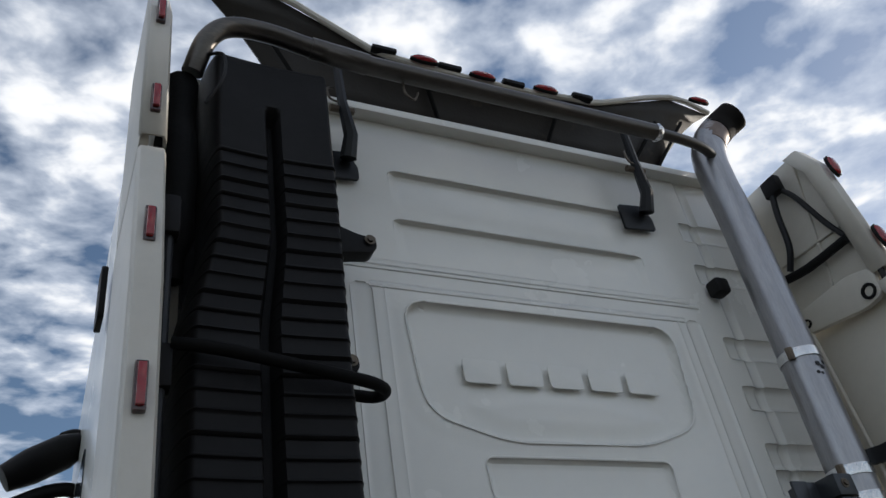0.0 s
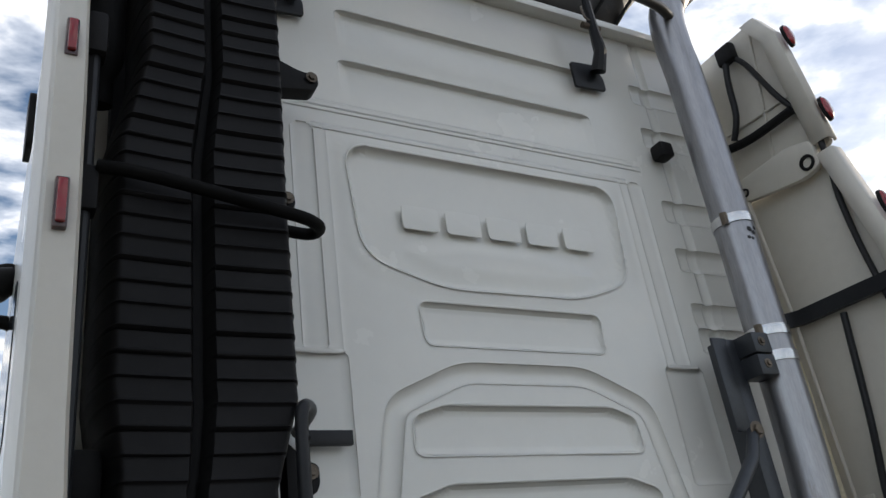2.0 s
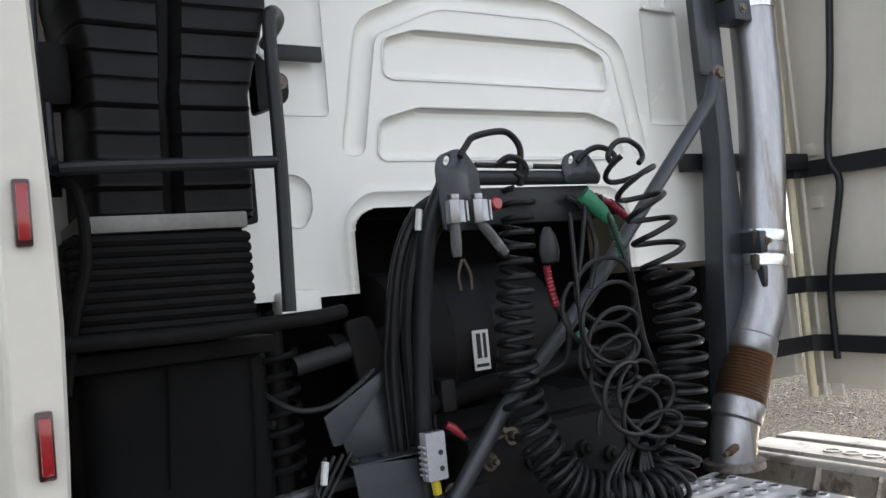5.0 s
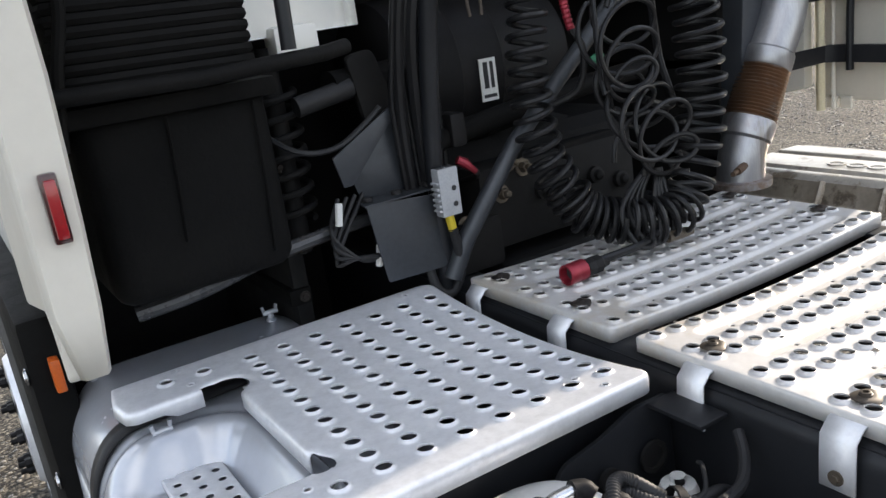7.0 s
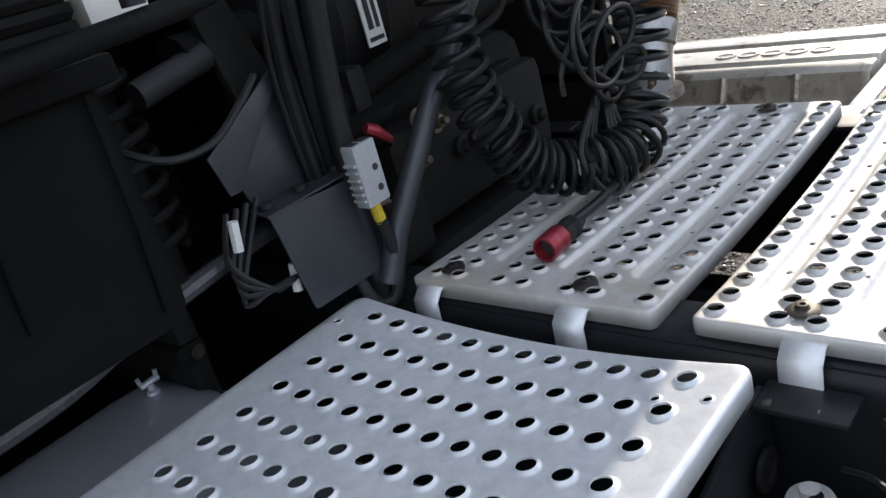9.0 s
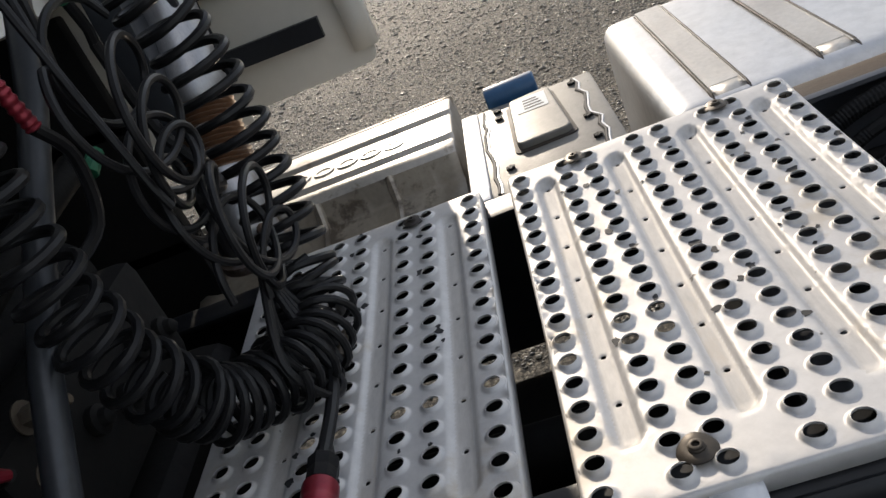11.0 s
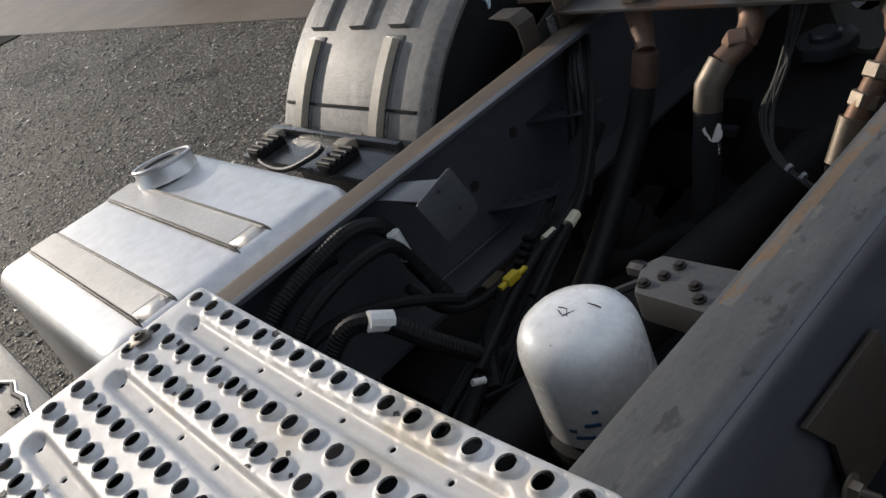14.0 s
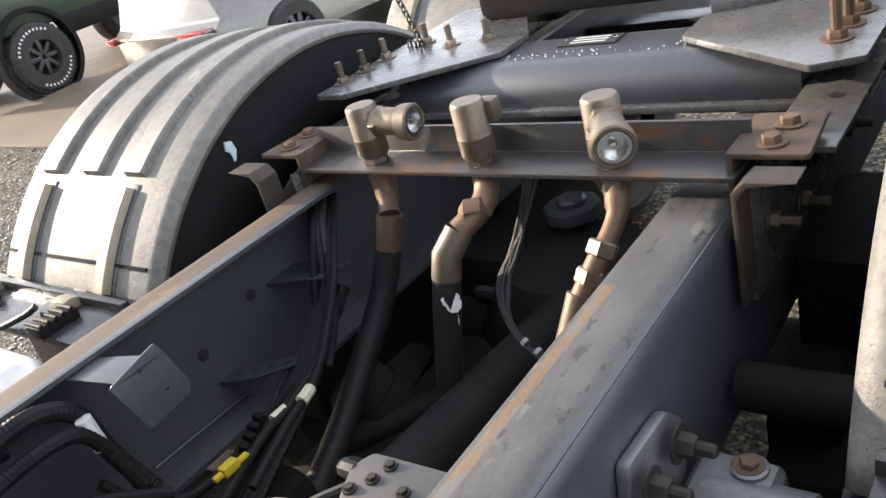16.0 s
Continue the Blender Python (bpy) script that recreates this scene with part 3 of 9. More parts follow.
def flat_sheet(name, lo, hi, z, material, label, category, n=1):
    bm = bmesh.new()
    bmesh.ops.create_grid(bm, x_segments=n, y_segments=n, size=0.5)
    for v in bm.verts:
        v.co = Vector((lo[0] + (v.co.x + 0.5) * (hi[0] - lo[0]), lo[1] + (v.co.y + 0.5) * (hi[1] - lo[1]), z))
    return lone(name, bm, material, label, category, kind="structure", smooth=0)


flat_sheet("ground", (-400, -400), (400, 400), 0.0, M["ground"], "coarse grey chip-seal yard surface with loose stones", "ground")
flat_sheet("pavement", (2.2, -60), (60, -4.55), 0.006, M["concrete"], "damp brown stained concrete apron with puddle marks", "pavement")


edge_rng = random.Random(3)
edge = [(15.2 + edge_rng.uniform(-0.25, 0.25), 6.0 - 0.35 * k) for k in range(31)]
lone("pavement", prism(edge + [(70, -4.6), (70, 6.0)], 0.03, Matrix.Translation((0, 0, 0.025))), M["asphalt"], "smooth dark asphalt with a broken edge", "pavement", kind="structure", smooth=0)


def loose_chips():
    """Stone chips lying proud of the seal, thickest near the truck."""
    g = np.random.default_rng(7)
    xs, ys, sz = [], [], []
    for n, x0, x1, y0, y1, size in ((62000, 1.25, 5.5, -4.5, 2.5, 0.0085), (26000, 5.5, 11.0, -4.5, 2.5, 0.012), (7000, -0.42, 0.45, -2.6, -0.5, 0.009), (9000, -3.2, -1.28, -1.6, 2.5, 0.009), (22000, 11.0, 24.0, -4.5, 5.0, 0.020), (6000, 5.5, 11.0, 2.5, 5.0, 0.012)):
        xs.append(g.uniform(x0, x1, n)), ys.append(g.uniform(y0, y1, n)), sz.append(size * g.lognormal(-0.25, 0.45, n))
    x, y, r = np.concatenate(xs), np.concatenate(ys), np.clip(np.concatenate(sz), 0.003, 0.032)
    n = len(x)
    turn = g.uniform(0, 2 * math.pi, n)
    corners = np.array([(1, 0, 0.15), (0, 1, 0.3), (-1, 0, 0.2), (0, -1, 0.1), (0.1, 0.1, 0.50), (0, 0, -0.5)])
    v = corners[None] * g.uniform(0.65, 1.25, (n, 6, 3)) * r[:, None, None]
    c, s = np.cos(turn)[:, None], np.sin(turn)[:, None]
    vx, vy = v[..., 0] * c - v[..., 1] * s, v[..., 0] * s + v[..., 1] * c
    verts = np.stack([vx + x[:, None], vy + y[:, None], v[..., 2]], -1).reshape(-1, 3)
    tri = np.array([(0, 1, 4), (1, 2, 4), (2, 3, 4), (3, 0, 4), (1, 0, 5), (2, 1, 5), (3, 2, 5), (0, 3, 5)])
    faces = (tri[None] + 6 * np.arange(n)[:, None, None]).reshape(-1, 3)
    me = bpy.data.meshes.new("stone_chips")
    me.vertices.add(len(verts)), me.loops.add(faces.size), me.polygons.add(len(faces))
    me.vertices.foreach_set("co", verts.ravel())
    me.polygons.foreach_set("loop_start", np.arange(0, faces.size, 3))
    me.loops.foreach_set("vertex_index", faces.ravel())
    me.update()
    me.validate()
    me.materials.append(M["chips"])
    return tagged(new("stone_chips", me), "loose grey stone chips strewn over the yard", "gravel", kind="stuff")


loose_chips()

# ---- cab ----
cab = thing("truck_cab", (0, 0.9, 1.1), "cream white sleeper cab of a heavy tractor unit", "truck cab")
WALL_TOP, WALL_LOW = 3.76, 1.62


def wall_relief(X, Z):
    y = np.zeros_like(X)
    A = np.abs(X)

    def press(pts, depth, w=0.022, r=0.04):
        nonlocal y
        y = y + depth * step(poly_dist(X, Z, rounded(pts, r)), w)
    # two long swages under the roof: a hard upper edge that runs out softly below
    for z0, half in ((3.52, 0.47), (3.32, 0.475)):
        end = np.clip((half - A) / 0.03, 0, 1)
        t = np.clip((z0 - Z) / 0.16, 0, 1)
        y = y + np.where(Z < z0, 0.017 * (1 - t) ** 1.5, 0.017 * np.clip(1 - (Z - z0) / 0.008, 0, 1)) * end
    # seams of the back panel
    for z0, a1 in ((3.162, 0.62), (3.144, 0.66), (3.080, 0.58)):
        y = y + 0.0028 * np.exp(-((Z - z0) / 0.0032) ** 2) * (A < a1)
    # the badge panel
    press([(-0.475, 3.02), (0.475, 3.02), (0.450, 2.690), (0.25, 2.622), (-0.22, 2.618), (-0.445, 2.690)], 0.024, 0.014, 0.07)
    y = y - 0.004 * step(poly_dist(X, Z, rounded([(-0.52, 3.06), (0.52, 3.06), (0.50, 2.65), (0.27, 2.585), (-0.27, 2.585), (-0.50, 2.65)], 0.09)), 0.05)
    press([(-0.33, 2.72), (-0.1, 2.76), (0.15, 2.755), (0.36, 2.70), (0.24, 2.655), (-0.22, 2.655)], -0.007, 0.06, 0.05)
    # swages below it
    press([(-0.295, 2.546), (0.297, 2.546), (0.292, 2.448), (-0.288, 2.448)], 0.016, 0.012, 0.012)
    press([(-0.27, 2.258), (0.27, 2.258), (0.345, 2.232), (0.352, 2.155), (-0.358, 2.157), (-0.352, 2.232)], 0.018, 0.013, 0.014)
    press([(-0.28, 2.058), (0.28, 2.058), (0.375, 2.028), (0.385, 1.955), (-0.392, 1.952), (-0.380, 2.028)], 0.018, 0.013, 0.014)
    outer = poly_dist(X, Z, rounded([(-0.525, 1.82), (-0.435, 2.29), (-0.21, 2.39), (0.21, 2.39), (0.435, 2.29), (0.525, 1.82)], 0.055))
    y = y + 0.016 * step(np.abs(outer + 0.028) - 0.014, 0.020) * np.clip((Z - 1.955) / 0.02, 0, 1)
    # tall flutes beside the middle
    y = y + 0.004 * step(poly_dist(A, Z, rounded([(0.582, 3.075), (0.634, 3.075), (0.634, 2.41), (0.582, 2.41)], 0.02)), 0.012)
    y = y - 0.002 * np.exp(-((A - 0.537) / 0.007) ** 2) * (Z > 2.40) * (Z < 3.08)
    y = y + 0.008 * step(np.maximum(np.abs(A - 0.605) - 0.068, np.abs(Z - 2.225) - 0.17), 0.016)
    y = y - 0.006 * step(np.maximum(np.abs(A - 0.605) - 0.068, np.abs(Z - 2.398) - 0.003), 0.012)
    press([(-0.60, 1.88), (-0.64, 1.90), (-0.66, 1.86), (-0.66, 1.81), (-0.62, 1.79), (-0.60, 1.82)], 0.010, 0.014, 0.02)
    # short swages on the outer strips
    for z0 in (3.52, 3.325, 3.014, 2.825, 2.62, 2.53):
        d = np.maximum(np.abs(A - 0.90) - 0.17, np.abs(Z - z0 + 0.03) - 0.03)
        y = y + 0.014 * step(d, 0.018)
    y = y + 0.010 * np.exp(-((A - 0.80) / 0.012) ** 2) * (Z > 2.1)
    # lip round the lower opening
    lip = poly_dist(X, Z, rounded([(-0.52, 1.50), (-0.52, 1.80), (-0.46, 1.86), (0.335, 1.86), (0.395, 1.80), (0.395, 1.50)], 0.05))
    y = y - 0.010 * step(np.abs(lip) - 0.012, 0.02)
    # the sheet turns forward at its outer edges
    y = y + 0.10 * np.clip((A - 1.10) / 0.10, 0, 1) ** 2
    return y + 0.002 * np.sin(X * 3.1 + 1) * np.sin(Z * 2.3)


def wall_keep(X, Z):
    hole = poly_dist(X, Z, rounded([(-0.495, 1.40), (-0.495, 1.79), (-0.45, 1.82), (0.325, 1.82), (0.37, 1.79), (0.37, 1.40)], 0.05))
    return hole > 0


v, q = grid_mesh(np.linspace(-1.19, 1.19, 595), np.linspace(WALL_LOW, WALL_TOP, 536), wall_relief, wall_keep)
rear_wall = solid(sheet_object("rear_wall", v, q[:, ::-1], M["cab"], cab, "cream pressed-steel back panel with embossed swages"), 0.02, 1)
rear_wall.modifiers[0].use_rim_only = True

# plain embossed marks on the badge panel


def mark(x, w, z0=2.782, h=0.076):
    """One plain low embossed block with rounded corners."""
    m = Matrix(((1, 0, 0, 0), (0, 0, 1, 0.0222), (0, 1, 0, 0), (0, 0, 0, 1)))
    return prism(rounded([(x - w / 2, z0), (x - w / 2, z0 + h), (x + w / 2, z0 + h), (x + w / 2, z0)], 0.014, 4), -0.0026, m, 0.0012, 3)


for x in (-0.265, -0.123, 0.019, 0.161, 0.303):
    part("badge_mark", mark(x, 0.118), M["cab"], rear_wall, "plain embossed cream mark")

# roof edge, roof, sides and floor of the cab
part("roof_gutter", box((-0.98, -0.03, WALL_TOP - 0.012), (0.98, 0.03, WALL_TOP + 0.02), 0.006), M["cab"], cab)
part("cab_roof", prism([(-1.18, 0.03), (1.18, 0.03), (1.12, 1.9), (-1.12, 1.9)], 0.06, Matrix.Translation((0, 0, WALL_TOP + 0.02)), 0.02), M["cab"], cab)
for s in (-1, 1):
    side = [(0.10, 1.19), (0.10, 3.76), (0.9, 3.80), (1.95, 3.45), (2.15, 2.4), (2.15, 0.80)]
    m = Matrix(((0, 0, s, s * 1.235 if s > 0 else -1.235), (1, 0, 0, 0), (0, 1, 0, 0), (0, 0, 0, 1)))
    part("cab_side", prism(side, 0.05, m, 0.012), M["cab"], cab)
    win = [(1.05, 2.45), (1.05, 3.02), (1.75, 3.02), (2.0, 2.45)]
    m2 = Matrix(((0, 0, s, s * 1.239), (1, 0, 0, 0), (0, 1, 0, 0), (0, 0, 0, 1)))
    part("side_window", prism(rounded(win, 0.05), 0.012, m2), M["glass"], cab, "dark tinted cab side window")
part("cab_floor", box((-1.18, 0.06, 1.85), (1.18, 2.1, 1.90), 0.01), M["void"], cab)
# near-black sheet that gives the wall opening its shade
part("engine_tunnel", box((-0.70, 0.55, 1.05), (0.70, 0.58, 1.845), 0.004), M["void"], cab, "near-black engine cover, shade in its colour")
part("cab_front", box((-1.18, 2.1, 1.2), (1.18, 2.16, 3.5), 0.02), M["cab"], cab)

# roof deflector: a thin shell whose dark underside shows above the roof edge
deflector = thing("roof_deflector", (0, 0.2, 3.8), "white roof air deflector with a dark ribbed underside", "deflector")


def deflector_shell():
    bm = bmesh.new()
    rear = [(-1.13, -0.03, 4.22), (-0.86, -0.06, 4.19), (-0.62, -0.08, 4.04), (-0.45, -0.08, 3.97), (0.0, -0.08, 3.955), (0.30, -0.08, 3.98), (0.45, -0.07, 4.01), (0.86, -0.06, 4.17), (1.10, -0.03, 4.17)]
    base = [(-0.80, 0.06, 3.84), (-0.72, 0.06, 3.80), (-0.60, 0.05, 3.79), (-0.45, 0.05, 3.79), (0.0, 0.05, 3.79), (0.30, 0.05, 3.79), (0.45, 0.05, 3.79), (0.62, 0.03, 3.78), (0.70, 0.02, 3.76)]
    rows = []
    for k in range(5):
        t = k / 4
        rows.append([bm.verts.new(Vector(r).lerp(Vector(b), t) + Vector((0, 0, 0.05 * math.sin(math.pi * t)))) for r, b in zip(rear, base)])
    for a, b in zip(rows, rows[1:]):
        for i in range(len(a) - 1):
            bm.faces.new((a[i], a[i + 1], b[i + 1], b[i]))
    bmesh.ops.recalc_face_normals(bm, faces=bm.faces[:])
    return bm, rear


bm, rear_edge = deflector_shell()
solid(part("shell", bm, M["deflector_under"], deflector, "dusty brown-black underside of the deflector"), 0.012, 1)
bm = tube([Vector(p) + Vector((0, -0.008, 0.006)) for p in rear_edge], 0.012, 8, smooth_path=3)
part("rear_lip", bm, M["fairing"], deflector, "white rear edge of the deflector")
for x in (-0.9, -0.3, 0.25, 0.75, 0.9):
    z1 = 3.955 + 0.25 * max(0, abs(x) - 0.42)
    part("rib", tube([(x, -0.04, z1 - 0.015), (x * 0.8, 0.02, 3.80)], 0.008, 6), M["black_dusty_shaded"], deflector)


def oval_lamp(loc, normal, w, h, d, parent, lens=M["red_lens"]):
    m = along(normal, loc) @ Matrix.Diagonal((w / 2, h / 2, 1, 1))
    body = part("marker_lamp", lathe([(1.08, -0.004), (1.08, d * 0.4), (1.0, d * 0.45)], 20, m), M["black_plastic"], parent, "oval red marker lamp with black rim")
    part("lens", lathe([(0, d), (0.6, d * 0.95), (0.9, d * 0.7), (1.0, d * 0.4), (1.0, 0)], 20, m), lens, body, "glossy red lens")


for x, z in ((-0.33, 3.985), (-0.10, 3.975), (0.17, 3.985), (0.98, 4.155)):
    oval_lamp((x, -0.105, z - 0.012), (0, -1, 0.35), 0.10, 0.032, 0.02, deflector)
for x, z in ((-0.23, 3.985), (0.03, 3.98), (0.34, 4.0), (-0.48, 3.995)):
    part("edge_clip", box((x - 0.045, -0.115, z - 0.020), (x + 0.045, -0.085, z - 0.002), 0.004), M["black_plastic"], deflector)
for x in (-0.655, 0.50):
    hinge = thing("deflector_strut", (x, -0.02, 3.42), "black folded steel deflector strut bolted to the cab wall", "bracket", "deflector struts")
    part("foot", prism(rounded([(-0.07, -0.06), (-0.07, 0.05), (0.04, 0.06), (0.07, 0.0), (0.07, -0.05)], 0.01), 0.012, Matrix.Translation((x, -0.008, 3.50)) @ pose(0, 0, 0, 90), 0.003), M["black_paint"], hinge)
    part("arm", tube([(x + 0.03, -0.03, 3.51), (x + 0.035, -0.06, 3.58), (x + 0.01, -0.08, 3.70), (x, -0.09, 3.86)], [0.028, 0.024, 0.017, 0.014], 8), M["black_paint"], hinge)
    part("pin", tube([(x - 0.03, -0.07, 3.68), (x + 0.05, -0.07, 3.68)], 0.012, 8), M["bolt"], hinge)
    part("hook", tube([(x - 0.02, -0.08, 3.76), (x - 0.045, -0.10, 3.73), (x - 0.04, -0.10, 3.69), (x - 0.01, -0.09, 3.69)], 0.004, 6, smooth_path=4), M["bolt"], hinge)

# ---- side fairings ----


def fairing(s):
    f = thing("side_fairing", (s * 1.23, -0.2, 1.2), "cream fibreglass side fairing behind the cab with red marker lamps", "fairing", "side fairings")
    # upper and lower panels, seen from the inside; profile in y, z with the trailing edge leaning out towards the ground
    up = [(0.10, 3.80), (-0.235, 3.80), (-0.30, 3.66), (-0.345, 3.14), (0.10, 3.14)]
    lo = [(0.10, 3.12), (-0.345, 3.12), (-0.43, 2.70), (-0.445, 1.80), (-0.438, 1.20), (-0.415, 1.19), (-0.385, 1.265), (-0.35, 1.285), (0.10, 1.19)]
    if s > 0:
        lo = [(0.10, 3.12), (-0.345, 3.12), (-0.43, 2.70), (-0.445, 1.80), (-0.435, 1.152), (-0.30, 1.146), (0.10, 1.146)]
    for nm, prof in (("upper_panel", up), ("lower_panel", lo)):
        m = Matrix(((0, 0, s, s * 1.262), (1, 0, 0, 0), (0, 1, 0, 0), (0, 0, 0, 1)))
        part(nm, prism(rounded(prof, 0.03), 0.022, m, 0.006), M["fairing"], f)
    # the folded trailing edge that faces back
    for nm, pts in (("upper_return", [(-0.238, 3.78), (-0.30, 3.66), (-0.345, 3.15)]), ("lower_return", [(-0.345, 3.11), (-0.43, 2.70), (-0.442, 2.10), (-0.445, 1.80), (-0.445, 1.62), (-0.44, 1.42), (-0.440, 1.30), (-0.438, 1.20)])):
        bm = bmesh.new()
        rows = []
        for y, z in pts:
            w = 0.050 if s > 0 else float(np.interp(z, [1.2, 1.33, 1.6, 1.8, 2.1, 2.7], [0.047, 0.060, 0.068, 0.064, 0.054, 0.05]))
            xe = 1.262 if z > 1.28 or s > 0 else 1.245
            rows.append([bm.verts.new((s * xe, y, z)), bm.verts.new((s * (xe - 0.006), y - 0.012, z)), bm.verts.new((s * (1.260 - w), y - 0.012, z)), bm.verts.new((s * (1.254 - w), y + 0.004, z)), bm.verts.new((s * (1.252 - w), y + 0.05, z))])
        for a, b in zip(rows, rows[1:]):
            for i in range(4):
                bm.faces.new((a[i], a[i + 1], b[i + 1], b[i]))
        bmesh.ops.recalc_face_normals(bm, faces=bm.faces[:])
        solid(part(nm, bm, M["fairing"], f, "cream folded trailing edge", 50), 0.006, 0)
    for y, z in ((-0.322, 3.63), (-0.352, 3.27), (-0.418, 2.84), (-0.452, 2.46), (-0.46, 1.78), (-0.455, 1.45)):
        if s > 0 and 1.6 < z < 2.4:
            continue
        long = 0.049 if z < 2.5 else 0.044
        if s < 0:
            dx = 0.012 if z < 1.6 else (0.004 if z < 2.0 else 0.0)
            lamp = part("marker_lamp", box((-1.245 + dx, y - 0.012, z - long), (-1.221 + dx, y + 0.006, z + long), 0.005), M["red_dark"], f, "dark red rectangular marker lamp base")
            part("lens", box((-1.241 + dx, y - 0.022, z - long + 0.008), (-1.225 + dx, y - 0.010, z + long - 0.008), 0.004), M["red_lens"], lamp, "red ribbed lens")
        else:
            oval_lamp((1.245, y - 0.012, z), (0.1, -1, 0.1), 0.045, 0.10, 0.022, f)
    return f


fairing_left, fairing_right = fairing(-1), fairing(1)

# ---- chassis ----
RAIL_TOP = 1.02
chassis = thing("chassis_frame", (0, -2.5, 0.7), "dark grey steel ladder chassis with worn rusty rail tops", "chassis")


def rail(s, y0, y1, rusted):
    xo, xi, lip, w = (0.432, 0.330, 0.022, 0.423) if s < 0 else (0.447, 0.352, 0.016, 0.423)
    t, h, r = 0.009, 0.30, 0.034
    arc = [(xo - r + r * math.cos(a), RAIL_TOP - r + r * math.sin(a)) for a in (math.radians(90 * i / 8) for i in range(9))]
    prof = arc + [(xo - 0.045, RAIL_TOP), (xi + lip, RAIL_TOP), (xi + 0.006, RAIL_TOP), (xi, RAIL_TOP - 0.001), (xi, RAIL_TOP - t), (w, RAIL_TOP - t), (w, RAIL_TOP - h + t), (xi, RAIL_TOP - h + t), (xi, RAIL_TOP - h), (xo, RAIL_TOP - h)]
    bm = bmesh.new()
    n = max(2, int((y0 - y1) / 0.06))
    rings = []
    for k in range(n + 1):
        y = y0 + (y1 - y0) * k / n
        rings.append([bm.verts.new((s * x, y, z)) for x, z in prof])
    for a, b in zip(rings, rings[1:]):
        for i in range(len(prof)):
            j = (i + 1) % len(prof)
            f = bm.faces.new((a[i], a[j], b[j], b[i]))
            top = min(v.co.z for v in f.verts) > RAIL_TOP - 0.006
            mid = f.calc_center_median()
            strip = xi + 0.006 < abs(mid.x) < xi + lip
            if not (top and rusted) or (s > 0 and abs(mid.x) < xi + lip):
                f.material_index = 0
            else:
                f.material_index = 2 if strip and -1.86 < mid.y < -1.48 else 1
    bm.faces.new(rings[0])
    bm.faces.new(rings[-1])
    bmesh.ops.recalc_face_normals(bm, faces=bm.faces[:])
    return bm


for s in (-1, 1):
    part("front_rail", rail(s, 1.8, -1.16, False), M["black_paint"], chassis, "glossy black painted rail section")
    ob = part("rear_rail", rail(s, -1.16, -6.0, True), M["frame"], chassis, "dark rail with scraped and rusty top flange")
    ob.data.materials.append(M["frame_top"] if s < 0 else M["rail_brown"])
    ob.data.materials.append(M["rust_edge"] if s < 0 else M["rail_brown"])
for y in (0.2, -1.0, -3.4, -5.6):
    part("crossmember", box((-0.42, y - 0.05, 0.76), (0.42, y + 0.05, 0.94), 0.01), M["frame"], chassis)

# ---- perforated deck plates ----


def perforated(xb, yb, holes, zf, fold=0.022):
    """A sheet cut into the cells between the xb and yb, with a round hole, its rim drawn upwards, in each cell named in holes[(i, j)] = (x, y, r, lip)."""
    bm = bmesh.new()
    cache = {}

    def vert(x, y):
        k = (round(x, 5), round(y, 5))
        if k not in cache:
            cache[k] = bm.verts.new((x, y, zf(x, y)))
        return cache[k]
    for i in range(len(xb) - 1):
        for j in range(len(yb) - 1):
            x0, x1, y0, y1 = xb[i], xb[i + 1], yb[j], yb[j + 1]
            h = holes.get((i, j))
            if not h:
                bm.faces.new((vert(x0, y0), vert(x1, y0), vert(x1, y1), vert(x0, y1)))
                continue
            hx, hy, r, lip = h
            per = [(x0, y0), ((x0 + x1) / 2, y0), (x1, y0), (x1, (y0 + y1) / 2), (x1, y1), ((x0 + x1) / 2, y1), (x0, y1), (x0, (y0 + y1) / 2)]
            ring = []
            for a in range(8):
                p, q2 = per[a], per[(a + 1) % 8]
                ring += [p, ((p[0] + q2[0]) / 2, (p[1] + q2[1]) / 2)]
            last = [vert(*p) for p in ring]
            ang = [math.atan2(p[1] - hy, p[0] - hx) for p in ring]
            z = zf(hx, hy)
            steps = [(r * 1.66, z), (r * 1.50, z + lip * 0.05), (r * 1.30, z + lip * 0.32), (r * 1.14, z + lip * 0.72), (r * 1.05, z + lip * 0.95), (r, z + lip)] if lip > 0 else [(r * 1.25, z), (r, z - 0.001)]
            for rad, zz in steps:
                cur = [bm.verts.new((hx + rad * math.cos(a), hy + rad * math.sin(a), zz)) for a in ang]
                for k in range(16):
                    bm.faces.new((last[k], last[(k + 1) % 16], cur[(k + 1) % 16], cur[k]))
                last = cur
    bmesh.ops.recalc_face_normals(bm, faces=bm.faces[:])
    up = sum(f.normal.z * f.calc_area() for f in bm.faces)
    if up < 0:
        bmesh.ops.reverse_faces(bm, faces=bm.faces[:])
    lo, hi = (xb[0], yb[0]), (xb[-1], yb[-1])
    rim = [e for e in bm.edges if len(e.link_faces) == 1 and any(all(abs(v.co[k] - lim[k]) < 1e-4 for v in e.verts) for lim in (lo, hi) for k in (0, 1))]
    for dz, out in ((0.003, 0.0018), (fold - 0.003, 0.0)):
        r = bmesh.ops.extrude_edge_only(bm, edges=rim)
        rim = [e for e in r["geom"] if isinstance(e, bmesh.types.BMEdge) and len(e.link_faces) == 1]
        for v in r["geom"]:
            if isinstance(v, bmesh.types.BMVert):
                v.co.z -= dz
                for k in (0, 1):
                    v.co[k] += out if abs(v.co[k] - hi[k]) < 1e-4 else (-out if abs(v.co[k] - lo[k]) < 1e-4 else 0)
    return bm


